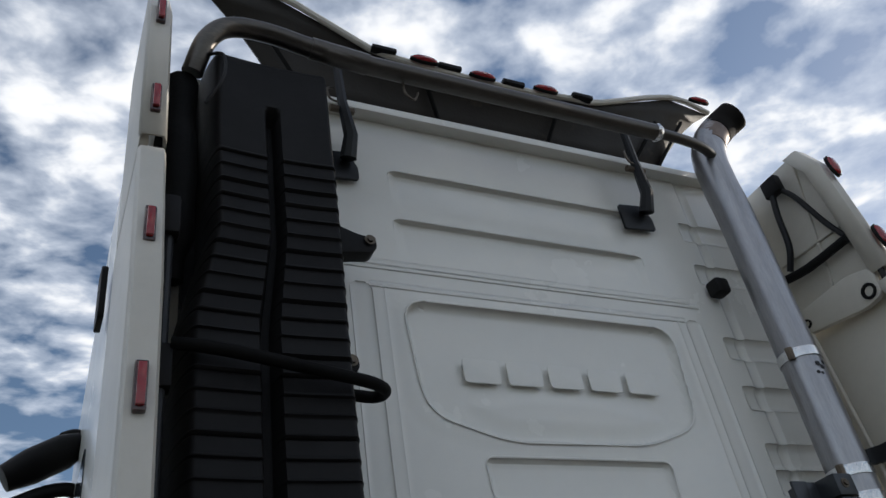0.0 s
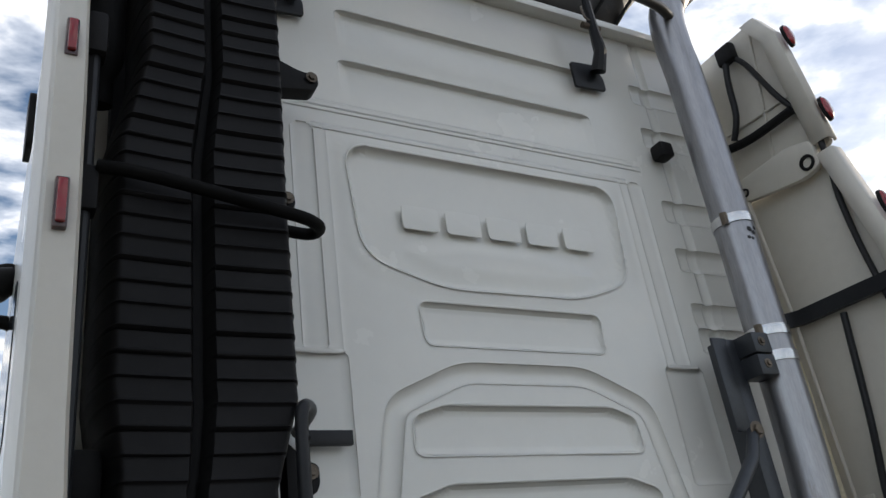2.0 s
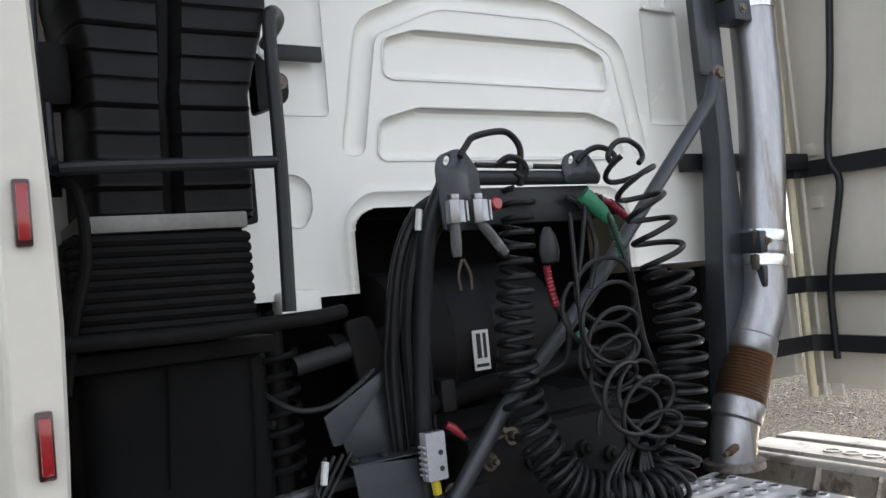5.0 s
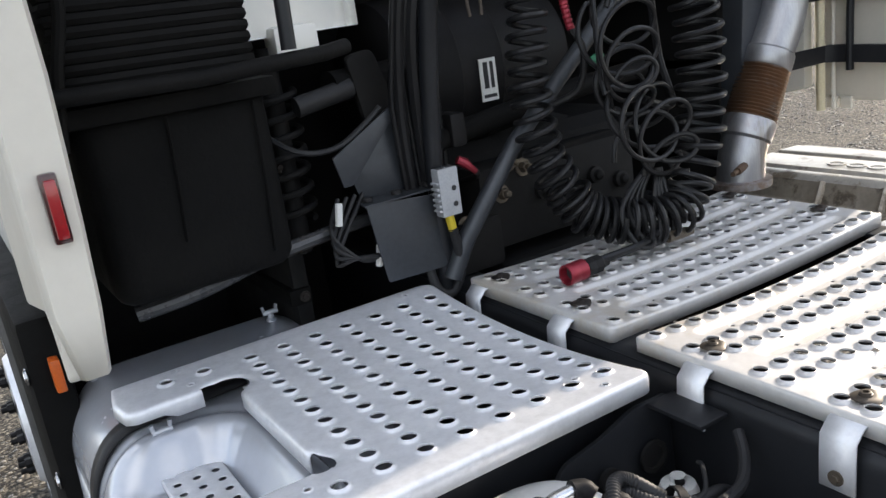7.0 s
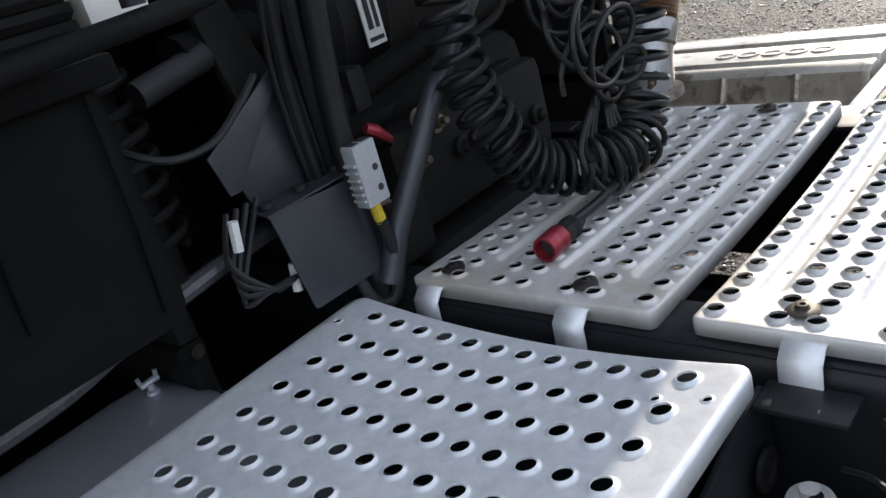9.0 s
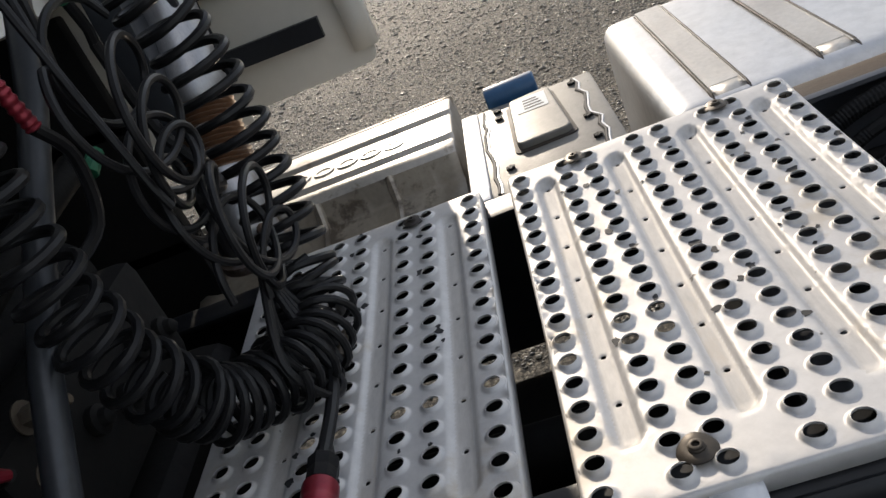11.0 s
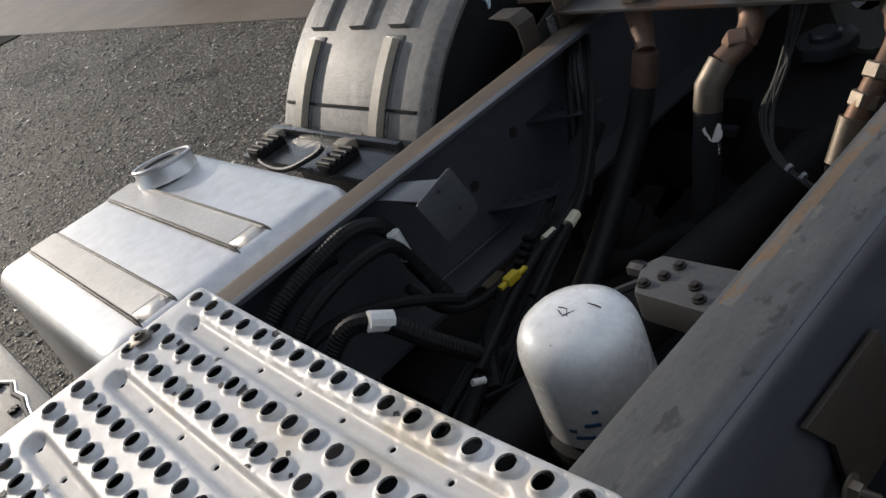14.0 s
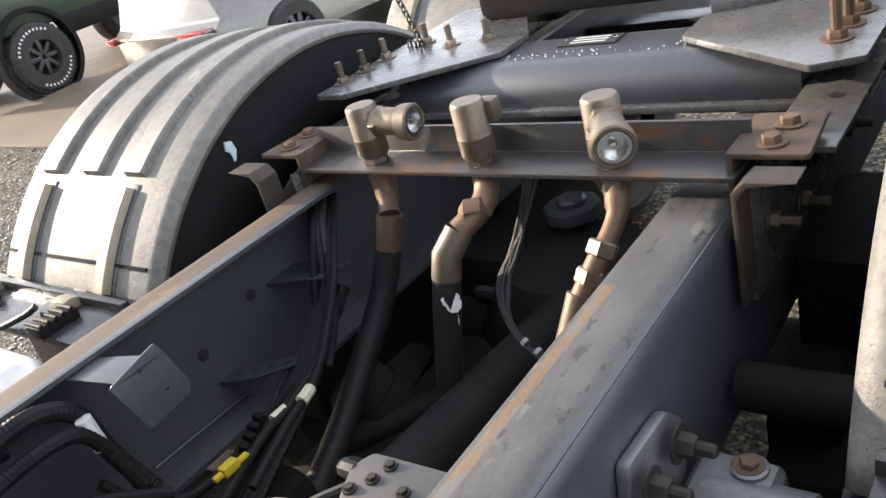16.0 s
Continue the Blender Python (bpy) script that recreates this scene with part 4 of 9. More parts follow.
def cut_sheet(outline, holes, z, lip=0.0042, folded=None, fold=0.03, bend=0.009, inner=()):
    """A flat sheet with an outline and round holes (x, y, r, lip), its marked edges bent down; inner points refine it."""
    pts, edges = [Vector(p) for p in outline], []
    n = len(pts)
    edges += [(i, (i + 1) % n) for i in range(n)]
    for x, y, r, h in holes:
        k = len(pts)
        pts += [Vector((x + 1.68 * r * math.cos(a), y + 1.68 * r * math.sin(a))) for a in (2 * math.pi * i / 16 for i in range(16))]
        edges += [(k + i, k + (i + 1) % 16) for i in range(16)]
    inner = np.array(inner)
    hs = np.array([h[:3] for h in holes])
    free = np.all(np.hypot(inner[:, None, 0] - hs[None, :, 0], inner[:, None, 1] - hs[None, :, 1]) > 1.68 * hs[None, :, 2] + 0.003, axis=1)
    free &= poly_dist(inner[:, 0], inner[:, 1], outline) < -0.006
    pts += [Vector((float(x), float(y))) for x, y in inner[free]]
    vs, _, fs, orig, _, _ = geometry.delaunay_2d_cdt(pts, edges, [], 1, 1e-6)
    bm = bmesh.new()
    verts = [bm.verts.new((v.x, v.y, z)) for v in vs]
    place = {}
    for i, o in enumerate(orig):
        for k in o:
            place[k] = verts[i]
    mids = np.array([sum((vs[i] for i in f), Vector((0, 0))) / len(f) for f in fs])
    keep = poly_dist(mids[:, 0], mids[:, 1], outline) < 0
    keep &= np.all(np.hypot(mids[:, None, 0] - hs[None, :, 0], mids[:, None, 1] - hs[None, :, 1]) > 1.60 * hs[None, :, 2], axis=1)
    for f, k in zip(fs, keep):
        if k:
            bm.faces.new([verts[i] for i in f])
    for h, (x, y, r, up) in enumerate(holes):
        last = [place[n + 16 * h + i] for i in range(16)]
        for rad, dz in ((1.50, 0.02), (1.32, 0.22), (1.16, 0.66), (1.06, 0.95), (1.0, 1.0), (0.95, 0.72)):
            cur = [bm.verts.new((x + rad * r * math.cos(a), y + rad * r * math.sin(a), z + up * dz)) for a in (2 * math.pi * i / 16 for i in range(16))]
            for i in range(16):
                bm.faces.new((last[i], last[(i + 1) % 16], cur[(i + 1) % 16], cur[i]))
            last = cur
    # bent edges
    area = sum(outline[i][0] * outline[(i + 1) % n][1] - outline[(i + 1) % n][0] * outline[i][1] for i in range(n))
    outward = []
    for i in range(n):
        d = Vector(outline[(i + 1) % n]) - Vector(outline[i - 1])
        outward.append(Vector((d.y, -d.x, 0)).normalized() * (1 if area > 0 else -1))
    marks = [folded(*p) for p in outline] if folded else [1] * n
    rows = [[place[i] for i in range(n)]]
    for out, dz in ((0.5, 0.13), (0.87, 0.5), (1.0, 1.0)):
        rows.append([bm.verts.new(place[i].co + outward[i] * bend * out + Vector((0, 0, -bend * dz))) for i in range(n)])
    rows.append([bm.verts.new(place[i].co + outward[i] * bend + Vector((0, 0, -bend - (fold - bend) * max(0.05, marks[i])))) for i in range(n)])
    for a, b in zip(rows, rows[1:]):
        for i in range(n):
            j = (i + 1) % n
            if marks[i] > 0 and marks[j] > 0 and a[i] != a[j]:
                bm.faces.new((a[i], a[j], b[j], b[i]))
    for v in [v for v in bm.verts if not v.link_faces]:
        bm.verts.remove(v)
    bmesh.ops.recalc_face_normals(bm, faces=bm.faces[:])
    if sum(f.normal.z * f.calc_area() for f in bm.faces) < 0:
        bmesh.ops.reverse_faces(bm, faces=bm.faces[:])
    return bm


def arc(cx, cy, r, a0, a1, n=8):
    return [(cx + r * math.cos(radians(a0 + (a1 - a0) * i / n)), cy + r * math.sin(radians(a0 + (a1 - a0) * i / n))) for i in range(n + 1)]


def dense_line(outline, gap):
    out = []
    for p, q2 in zip(outline, outline[1:] + outline[:1]):
        n = max(1, int(math.dist(p, q2) / gap))
        out += [(p[0] + (q2[0] - p[0]) * k / n, p[1] + (q2[1] - p[1]) * k / n) for k in range(n)]
    return out


def ribbed_plate(name, x0, x1, y_front, y_rear, pairs, single, grooves, z, rows, label, sag=0.0, fold=0.026):
    cols = sorted([c for p in pairs for c in (p - 0.023, p + 0.023)] + list(single))
    gx0, gx1 = rows[0] + 0.062, rows[-1] - 0.022
    holes = [(x, c, 0.0117, 0.0056) for c in cols for x in rows]
    holes += [(x, g, 0.0048, -0.0006) for g in grooves for x in rows[1::2] if gx0 + 0.02 < x < gx1 - 0.01]
    # finer lines along the grooves, a plain lattice elsewhere
    inner = [(x, g + d) for g in grooves for d in (-0.0225, -0.0195, -0.0165, -0.0135, -0.0105, -0.006, 0.0, 0.006, 0.0105, 0.0135, 0.0165, 0.0195, 0.0225) for x in np.arange(x0 + 0.03, x1 - 0.02, 0.0085)]
    inner += [(x, c + d) for c in cols for d in (-0.021, 0.021) for x in np.arange(x0 + 0.012, x1 - 0.01, 0.024)]
    b = 0.005
    outline = dense_line(rounded([(x0 + b, y_rear + b), (x1 - b, y_rear + b), (x1 - b, y_front - b), (x0 + b, y_front - b)], 0.008, 3), 0.025)
    bm = cut_sheet(outline, holes, z, fold=fold, bend=b, inner=inner)
    for v in bm.verts:
        x, y = v.co.x, v.co.y
        g = min(grooves, key=lambda q: abs(q - y))
        # a flat floor with soft flanks, rounded off at both ends
        end = max(0.0, gx0 + 0.02 - x, x - gx1 + 0.02)
        t = min(1, max(0, (0.0215 - math.hypot(end, y - g)) / 0.0115))
        v.co.z -= 0.0085 * t * t * (3 - 2 * t) + sag * max(0.0, 1 - (x / 0.42) ** 2)
    t = thing(name, ((x0 + x1) / 2, (y_front + y_rear) / 2, z - 0.03), label, "deck plate", "perforated deck plates")
    for f in bm.faces:
        y = f.calc_center_median().y
        x = f.calc_center_median().x
        f.material_index = 1 if min(abs(g - y) for g in grooves) < 0.0115 and gx0 < x < gx1 and f.normal.z > 0.8 else 0
    sheet = part("sheet", bm, M["plate"], t, smooth=60)
    sheet.data.materials.append(M["plate_dirt"])
    solid(sheet, 0.002)
    return t


ROWS = [-0.388 + 0.0485 * k for k in range(17)]
ZP = 1.05
plate_c = ribbed_plate("deck_plate", -0.418, 0.42, -0.684, -1.197, (-0.812, -0.9425, -1.073), (-0.708, -1.174), (-0.750, -0.877, -1.008, -1.136), ZP, ROWS,
                       "sunlit sagging ribbed deck plate with collared round holes", 0.018)
plate_b = ribbed_plate("deck_plate", -0.418, 0.42, -0.178, -0.630, (-0.24, -0.370, -0.50), (-0.607,), (-0.305, -0.435, -0.563), ZP, ROWS,
                       "shaded ribbed deck plate under the coiled hoses", 0.012, 0.030)
for t, spots in ((plate_c, ((-0.366, -0.811), (-0.366, -1.071), (0.397, -0.812), (0.394, -1.073))), (plate_b, ((-0.372, -0.238), (-0.37, -0.497), (0.385, -0.235), (0.383, -0.495)))):
    for x, y in spots:
        z = ZP + 0.0020
        washer = lathe([(0.0, 0.003), (0.012, 0.0028), (0.019, 0.0012), (0.0215, -0.0005), (0.0215, -0.0016), (0.0, 0.0012)], 28, Matrix.Translation((x, y, z)))
        for v in washer.verts:
            a = math.atan2(v.co.y - y, v.co.x - x)
            r = math.hypot(v.co.x - x, v.co.y - y) / 0.0215
            v.co.x, v.co.y = x + (v.co.x - x) * (1 + 0.03 * r * math.cos(4 * a)), y + (v.co.y - y) * (1 + 0.03 * r * math.cos(4 * a))
            v.co.z += 0.0022 * r * r * math.cos(2 * a)
        head = lathe([(0.0095, 0.002), (0.0095, 0.0042), (0.0078, 0.0050), (0.0078, 0.0068), (0.0066, 0.0074), (0.0042, 0.0072), (0.0040, 0.004), (0, 0.004)], 18, Matrix.Translation((x, y, z)))
        part("hold_down_bolt", joined(washer, head), M["bolt_worn"] if t is plate_c else M["rivet_dark"], t, "worn brown bent washer under a hollow bolt" if t is plate_c else "blackened bent washer under a hollow bolt")

flake_rng = random.Random(21)
for t, cols, count in ((plate_c, (-0.789, -0.835, -0.9195, -0.9655, -1.05, -1.096, -1.174), 34), (plate_b, (-0.347, -0.393, -0.477, -0.523, -0.607), 16)):
    for k in range(count):
        x, y = flake_rng.choice(ROWS[2:]), flake_rng.choice(cols)
        a = flake_rng.uniform(0, 2 * math.pi)
        cx, cy, n = x + 0.0215 * math.cos(a), y + 0.0205 * math.sin(a), 10
        big = flake_rng.uniform(0.0025, 0.0088)
        pts = [(cx + big * flake_rng.uniform(0.4, 1.25) * math.cos(2 * math.pi * i / n) * 1.3, cy + big * flake_rng.uniform(0.4, 1.25) * math.sin(2 * math.pi * i / n)) for i in range(n)]
        part("paint_flake", prism(pts, 0.0005, Matrix.Translation((0, 0, ZP + 0.0009)), 0), M["ink"], t, "dark flaked patch").location.z -= (0.018 if t is plate_c else 0.012) * max(0.0, 1 - (cx / 0.42) ** 2)

scrape, SCRAPE = random.Random(6), (-0.375, -1.150)
for k in range(7):
    cx, cy = SCRAPE[0] + scrape.uniform(-0.018, 0.018), SCRAPE[1] + scrape.uniform(-0.012, 0.012)
    n, big = 11, scrape.uniform(0.003, 0.007)
    pts = [(cx + big * scrape.uniform(0.35, 1.3) * math.cos(2 * math.pi * i / n), cy + big * scrape.uniform(0.35, 1.3) * math.sin(2 * math.pi * i / n)) for i in range(n)]
    part("scraped_patch", prism(pts, 0.0005, Matrix.Translation((0, 0, ZP + 0.0009 - 0.018 * max(0.0, 1 - (cx / 0.42) ** 2))), 0), M["bolt_worn"], plate_c, "brown scraped patch")

# the plate over the step box, with a notch for the step
A_X0, A_X1, A_Y0, A_Y1 = -1.195, -0.485, -0.80, -0.112


def step_plate():
    t = thing("deck_plate", (-0.85, -0.45, 1.0), "shaded flat deck plate with a cut-out for the step", "deck plate", "perforated deck plates")
    cx = [-0.530 - 0.0677 * k for k in range(9)]
    cy = [-0.731 + 0.0487 * k for k in range(12)]
    # clockwise from the outer front corner: front, inner side, rear, lower tongue, notch with its relief bites, upper tongue
    outline = [(A_X0 + 0.02, A_Y1 - 0.009), (A_X1 - 0.03, A_Y1 - 0.009)] + arc(A_X1 - 0.03, A_Y1 - 0.03, 0.021, 90, 0, 4) + arc(A_X1 - 0.025, A_Y0 + 0.026, 0.016, 0, -90, 4)
    outline += [(-0.7, A_Y0 + 0.010), (-0.95, A_Y0 + 0.010), (-1.16, A_Y0 + 0.010)] + [(-1.178, A_Y0 + 0.028), (-1.178, -0.69)]
    outline += [(-1.165, -0.676), (-1.06, -0.676), (-1.022, -0.676)] + arc(-1.002, -0.656, 0.026, 225, 385, 8)
    outline += [(-0.988, -0.628), (-0.992, -0.615), (-0.992, -0.45), (-0.992, -0.320), (-0.992, -0.306)] + arc(-1.008, -0.283, 0.036, -50, 118, 10)
    outline += [(-1.040, -0.249), (-1.052, -0.251), (-1.10, -0.251), (-1.168, -0.251), (-1.178, -0.245), (-1.186, -0.20)]

    def folded(x, y):
        if (y < -0.62 and x < -0.975 and y > -0.672) or (-0.31 < y < -0.244 and x > -1.048 and x < -0.96):
            return 0
        return 0.5 if y > -0.305 and x < -1.1 else 0.9
    holes = []
    for x in cx:
        for y in cy:
            if not (x < -0.99 and -0.70 < y) and not (x < -0.90 and y > -0.19):
                holes.append((x, y, 0.0128, 0.0046))
    holes += [(-1.094, -0.181, 0.0128, 0.0046), (-1.025, -0.186, 0.0128, 0.0046)]
    holes += [(x, y, 0.0062, 0.0015) for x, y in ((-1.062, -0.139), (-1.060, -0.222), (-0.565, -0.144), (-0.575, -0.711), (-0.565, -0.772), (-1.040, -0.705), (-1.039, -0.770))]
    inner = [(x, y) for x in np.arange(A_X0, A_X1, 0.0169) for y in np.arange(A_Y0, A_Y1, 0.0163)]
    bm = cut_sheet(dense_line(outline, 0.02), holes, 1.047, folded=folded, fold=0.036, inner=inner)
    # trodden down along its inner edge
    for v in bm.verts:
        across = min(1.0, max(0.0, (v.co.x + 1.03) / 0.53))
        v.co.z -= 0.026 * across * max(0.0, 1 - ((v.co.y + 0.465) / 0.33) ** 2)
    sheet = part("sheet", bm, M["plate_smooth"], t, smooth=50)
    solid(sheet, 0.0025)
    return t


step_plate()

# straps that hook the plates on to the rail
for y in (-0.225, -0.505, -0.83, -1.08):
    clip = thing("rail_clip", (-0.43, y, 1.0), "bent bright steel clip over the black rail", "clip", "rail clips")
    pts = [(-0.40, 1.040), (-0.425, 1.0385), (-0.442, 1.022), (-0.444, 0.99), (-0.444, 0.945)]
    bm = bmesh.new()
    rows = [[bm.verts.new((x, y + d, z)) for d in (-0.026, 0.026)] for x, z in pts]
    for a, b in zip(rows, rows[1:]):
        bm.faces.new((a[0], a[1], b[1], b[0]))
    bmesh.ops.recalc_face_normals(bm, faces=bm.faces[:])
    solid(part("strap", bm, M["plate_smooth"], clip), 0.004, 0)
    part("screw", hexbolt((-0.447, y, 0.965), (-1, 0, 0), 0.007, 0.006), M["bolt"], clip)

# ---- step box and mudguard under the left plate ----
step_box = thing("step_box", (-0.95, -0.3, 0.4), "silver painted step box and mudguard below the deck plate", "step box")


GUARD = rounded([(-1.262, -0.715), (-1.262, 0.285), (-0.655, 0.285), (-0.655, -0.715)], 0.16, 10)


def guard_shape():
    xs = np.linspace(-1.275, -0.645, 110)
    ys = np.linspace(-0.80, 0.30, 190)
    X, Y = np.meshgrid(xs, ys)
    edge = poly_dist(X, Y, GUARD)
    # points past the outline come back on to it
    gy, gx = np.gradient(edge, ys, xs)
    out = np.clip(edge, 0, None)
    ln = np.sqrt(gx ** 2 + gy ** 2) + 1e-9
    X, Y = X - out * gx / ln, Y - out * gy / ln
    d = np.clip((edge + 0.12) / 0.12, 0, 1)
    z = 0.988 - 0.15 * (1 - np.sqrt(np.clip(1 - d ** 2, 0, 1)))
    # the step well is open towards the outside; a broad rounded shoulder runs round it, and a ledge lies under the tread
    well = poly_dist(X, Y, rounded([(-1.6, -0.275), (-1.025, -0.275), (-1.025, -0.70), (-1.6, -0.70)], 0.085))
    floor = 0.905
    t = step(well, 0.075)
    z = np.minimum(z, z * (1 - t) + np.minimum(z, floor) * t)
    z = z - 0.008 * step(np.abs(well - 0.062) - 0.006, 0.03)
    # unseen hollow added under the deck plate so that its holes look dark
    hollow = poly_dist(X, Y, rounded([(-0.93, -0.66), (-0.93, -0.21), (-0.60, -0.21), (-0.60, -0.66)], 0.05))
    z = z - 0.16 * step(hollow, 0.06)
    return X, Y, z, edge


X, Y, Zg, edge = guard_shape()
nx = X.shape[1]
verts = np.stack([X, Y, Zg], -1).reshape(-1, 3)
i = np.arange(X.shape[0] - 1)[:, None] * nx + np.arange(nx - 1)[None, :]
quads = np.stack([i, i + 1, i + nx + 1, i + nx], -1).reshape(-1, 4)
quads = quads[(np.minimum(np.minimum(edge[:-1, :-1], edge[1:, 1:]), np.minimum(edge[1:, :-1], edge[:-1, 1:])) < 0).reshape(-1)]
solid(sheet_object("moulding", verts, quads, M["silver"], step_box, "silver moulded top with a recessed step"), 0.008, -1)
bm = bmesh.new()
rows = [[bm.verts.new((x + k * 0.012 * (-1 if x < -0.95 else 1), y, z)) for x, y in GUARD] for z, k in ((0.842, 0), (0.70, 0.5), (0.50, 0.9), (0.35, 1.0))]
for a, b in zip(rows, rows[1:]):
    for k in range(len(GUARD)):
        bm.faces.new((a[k], a[(k + 1) % len(GUARD)], b[(k + 1) % len(GUARD)], b[k]))
bmesh.ops.recalc_face_normals(bm, faces=bm.faces[:])
part("rear_panel", box((-1.15, -0.735, 0.45), (-0.52, -0.720, 1.0), 0.006), M["black_paint"], step_box, "black rear panel")
part("splash_panel", box((-0.652, -0.79, 0.35), (-0.44, -0.15, 0.80), 0.01), M["void"], step_box, "near-black splash panel")
solid(part("skirt", bm, M["silver"], step_box, "silver curved side skin", 60), 0.006, -1)
tread_holes = {}
txb = [-1.158 + 0.0335 * k for k in range(4)]
tyb = [-0.609 + 0.0378 * k for k in range(11)]
for i in range(len(txb) - 1):
    for j in range(len(tyb) - 1):
        tread_holes[(i, j)] = ((txb[i] + txb[i + 1]) / 2, (tyb[j] + tyb[j + 1]) / 2, 0.0070, 0)
solid(part("step_tread", perforated(txb, tyb, tread_holes, lambda x, y: 0.924, fold=0.012), M["plate_smooth"], step_box, "perforated silver step tread", 45), 0.002)
strap_path = [(-1.275, -0.155, 0.35), (-1.270, -0.160, 0.70), (-1.266, -0.165, 0.84), (-1.243, -0.168, 0.93), (-1.19, -0.170, 0.985), (-1.10, -0.172, 0.996), (-0.95, -0.155, 0.996)]
bm = bmesh.new()
rows = [[bm.verts.new(p + Vector((0, d, 0))) for d in (-0.027, 0.027)] for p in spline(strap_path, 5)]
for a, b in zip(rows, rows[1:]):
    bm.faces.new((a[0], a[1], b[1], b[0]))
bmesh.ops.recalc_face_normals(bm, faces=bm.faces[:])
solid(part("strap", bm, M["rubber"], step_box, "black rubber strap"), 0.006, 0)
for x, y, z in ((-0.78, 0.13, 0.985), (-1.130, -0.238, 0.965), (-1.175, 0.15, 0.975)):
    latch = part("latch", joined(lathe([(0.013, 0), (0.012, 0.008), (0.008, 0.012), (0.007, 0.022)], 14, Matrix.Translation((x, y, z))), tube([(x - 0.018, y, z + 0.024), (x + 0.018, y, z + 0.024)], 0.006, 10),
                                 tube([(x - 0.014, y, z + 0.024), (x - 0.017, y, z + 0.040)], 0.0045, 8), tube([(x + 0.014, y, z + 0.024), (x + 0.017, y, z + 0.040)], 0.0045, 8)), M["silver"], step_box, "small forked silver latch")

# ---- left tank with its sender ----
tank_l = thing("fuel_tank", (-0.9, -1.3, 0.35), "white-silver tank beside the chassis with a black sender unit", "tank")
part("shell", prism(rounded([(-1.24, -0.757), (-0.662, -0.757), (-0.662, -1.36), (-1.24, -1.36)], 0.12, 8), 0.57, Matrix.Translation((0, 0, 0.950)), 0.030, 5), M["tank_sunlit"], tank_l)
sender = part("sender_unit", prism(rounded([(-0.818, -0.915), (-0.800, -0.972), (-0.840, -0.984), (-0.848, -1.000), (-0.884, -0.994), (-0.884, -0.925)], 0.012), 0.068, Matrix.Translation((0, 0, 1.034)), 0.003), M["black_plastic"], tank_l, "black plastic tank sender")
# grey of this lid is part wear, part sunlight put into the colour
part("lid", prism(rounded([(-0.820, -0.918), (-0.803, -0.971), (-0.841, -0.982), (-0.850, -0.997), (-0.881, -0.991), (-0.881, -0.928)], 0.011), 0.004, Matrix.Translation((0, 0, 1.038)), 0.0012), M["greyed_black"], sender, "worn grey-black lid, paler for the sun on it")
part("boss", lathe([(0.150, -0.004), (0.140, 0.003), (0.125, 0.010), (0.105, 0.0145), (0.08, 0.0165), (0, 0.0170)], 48, Matrix.Translation((-0.832, -0.945, 0.9495))), M["tank_sunlit"], tank_l, "raised round boss")
for p in ([(-0.826, -0.910, 1.004), (-0.780, -0.905, 1.006), (-0.755, -0.906, 1.006)], [(-0.806, -0.955, 1.004), (-0.765, -0.955, 1.006), (-0.742, -0.960, 1.006)]):
    part("pipe_stub", tube(p, 0.0105, 12), M["chrome"], sender)
    part("elbow", tube([p[2], (p[2][0] + 0.016, p[2][1] - 0.004, 1.003), (p[2][0] + 0.024, p[2][1] - 0.016, 0.996)], [0.015, 0.0155, 0.013], 12, smooth_path=3), M["black_plastic"], sender)
gland = along((0.30, -0.95, 0), (-0.842, -0.988, 0.992))
part("gland", lathe([(0.017, 0.0), (0.020, 0.003), (0.020, 0.022), (0.016, 0.026)], 14, gland), M["black_plastic"], sender, "ribbed black gland nut")
for k in range(14):
    part("gland_rib", box((0.0185, -0.0018, 0.004), (0.0215, 0.0018, 0.021), 0.0006, 1, m=gland @ Matrix.Rotation(2 * math.pi * k / 14, 4, "Z")), M["black_plastic"], sender)
part("connector", lathe([(0.0145, 0.024), (0.0145, 0.034), (0.0155, 0.035), (0.0155, 0.040), (0.0135, 0.042), (0.0135, 0.052), (0.010, 0.056)], 16, gland), M["greyed_black"], sender, "dusty black connector")
part("clear_elbow", tube([(-0.826, -1.036, 0.990), (-0.815, -1.046, 0.990), (-0.800, -1.042, 0.991), (-0.792, -1.026, 0.992)], [0.012, 0.0125, 0.012, 0.010], 12, smooth_path=3), M["greyed_black"], sender)
part("white_band", tube([(-0.793, -1.022, 0.993), (-0.785, -1.010, 0.996)], 0.0125, 12), M["white_plastic"], sender, "white tape band")
for x, y in ((-0.873, -0.985), (-0.872, -0.935), (-0.815, -0.967), (-0.826, -0.926)):
    part("lid_screw", lathe([(0.004, 0), (0.003, 0.0015), (0, 0.0015)], 8, Matrix.Translation((x, y, 1.038))), M["black_paint"], sender)

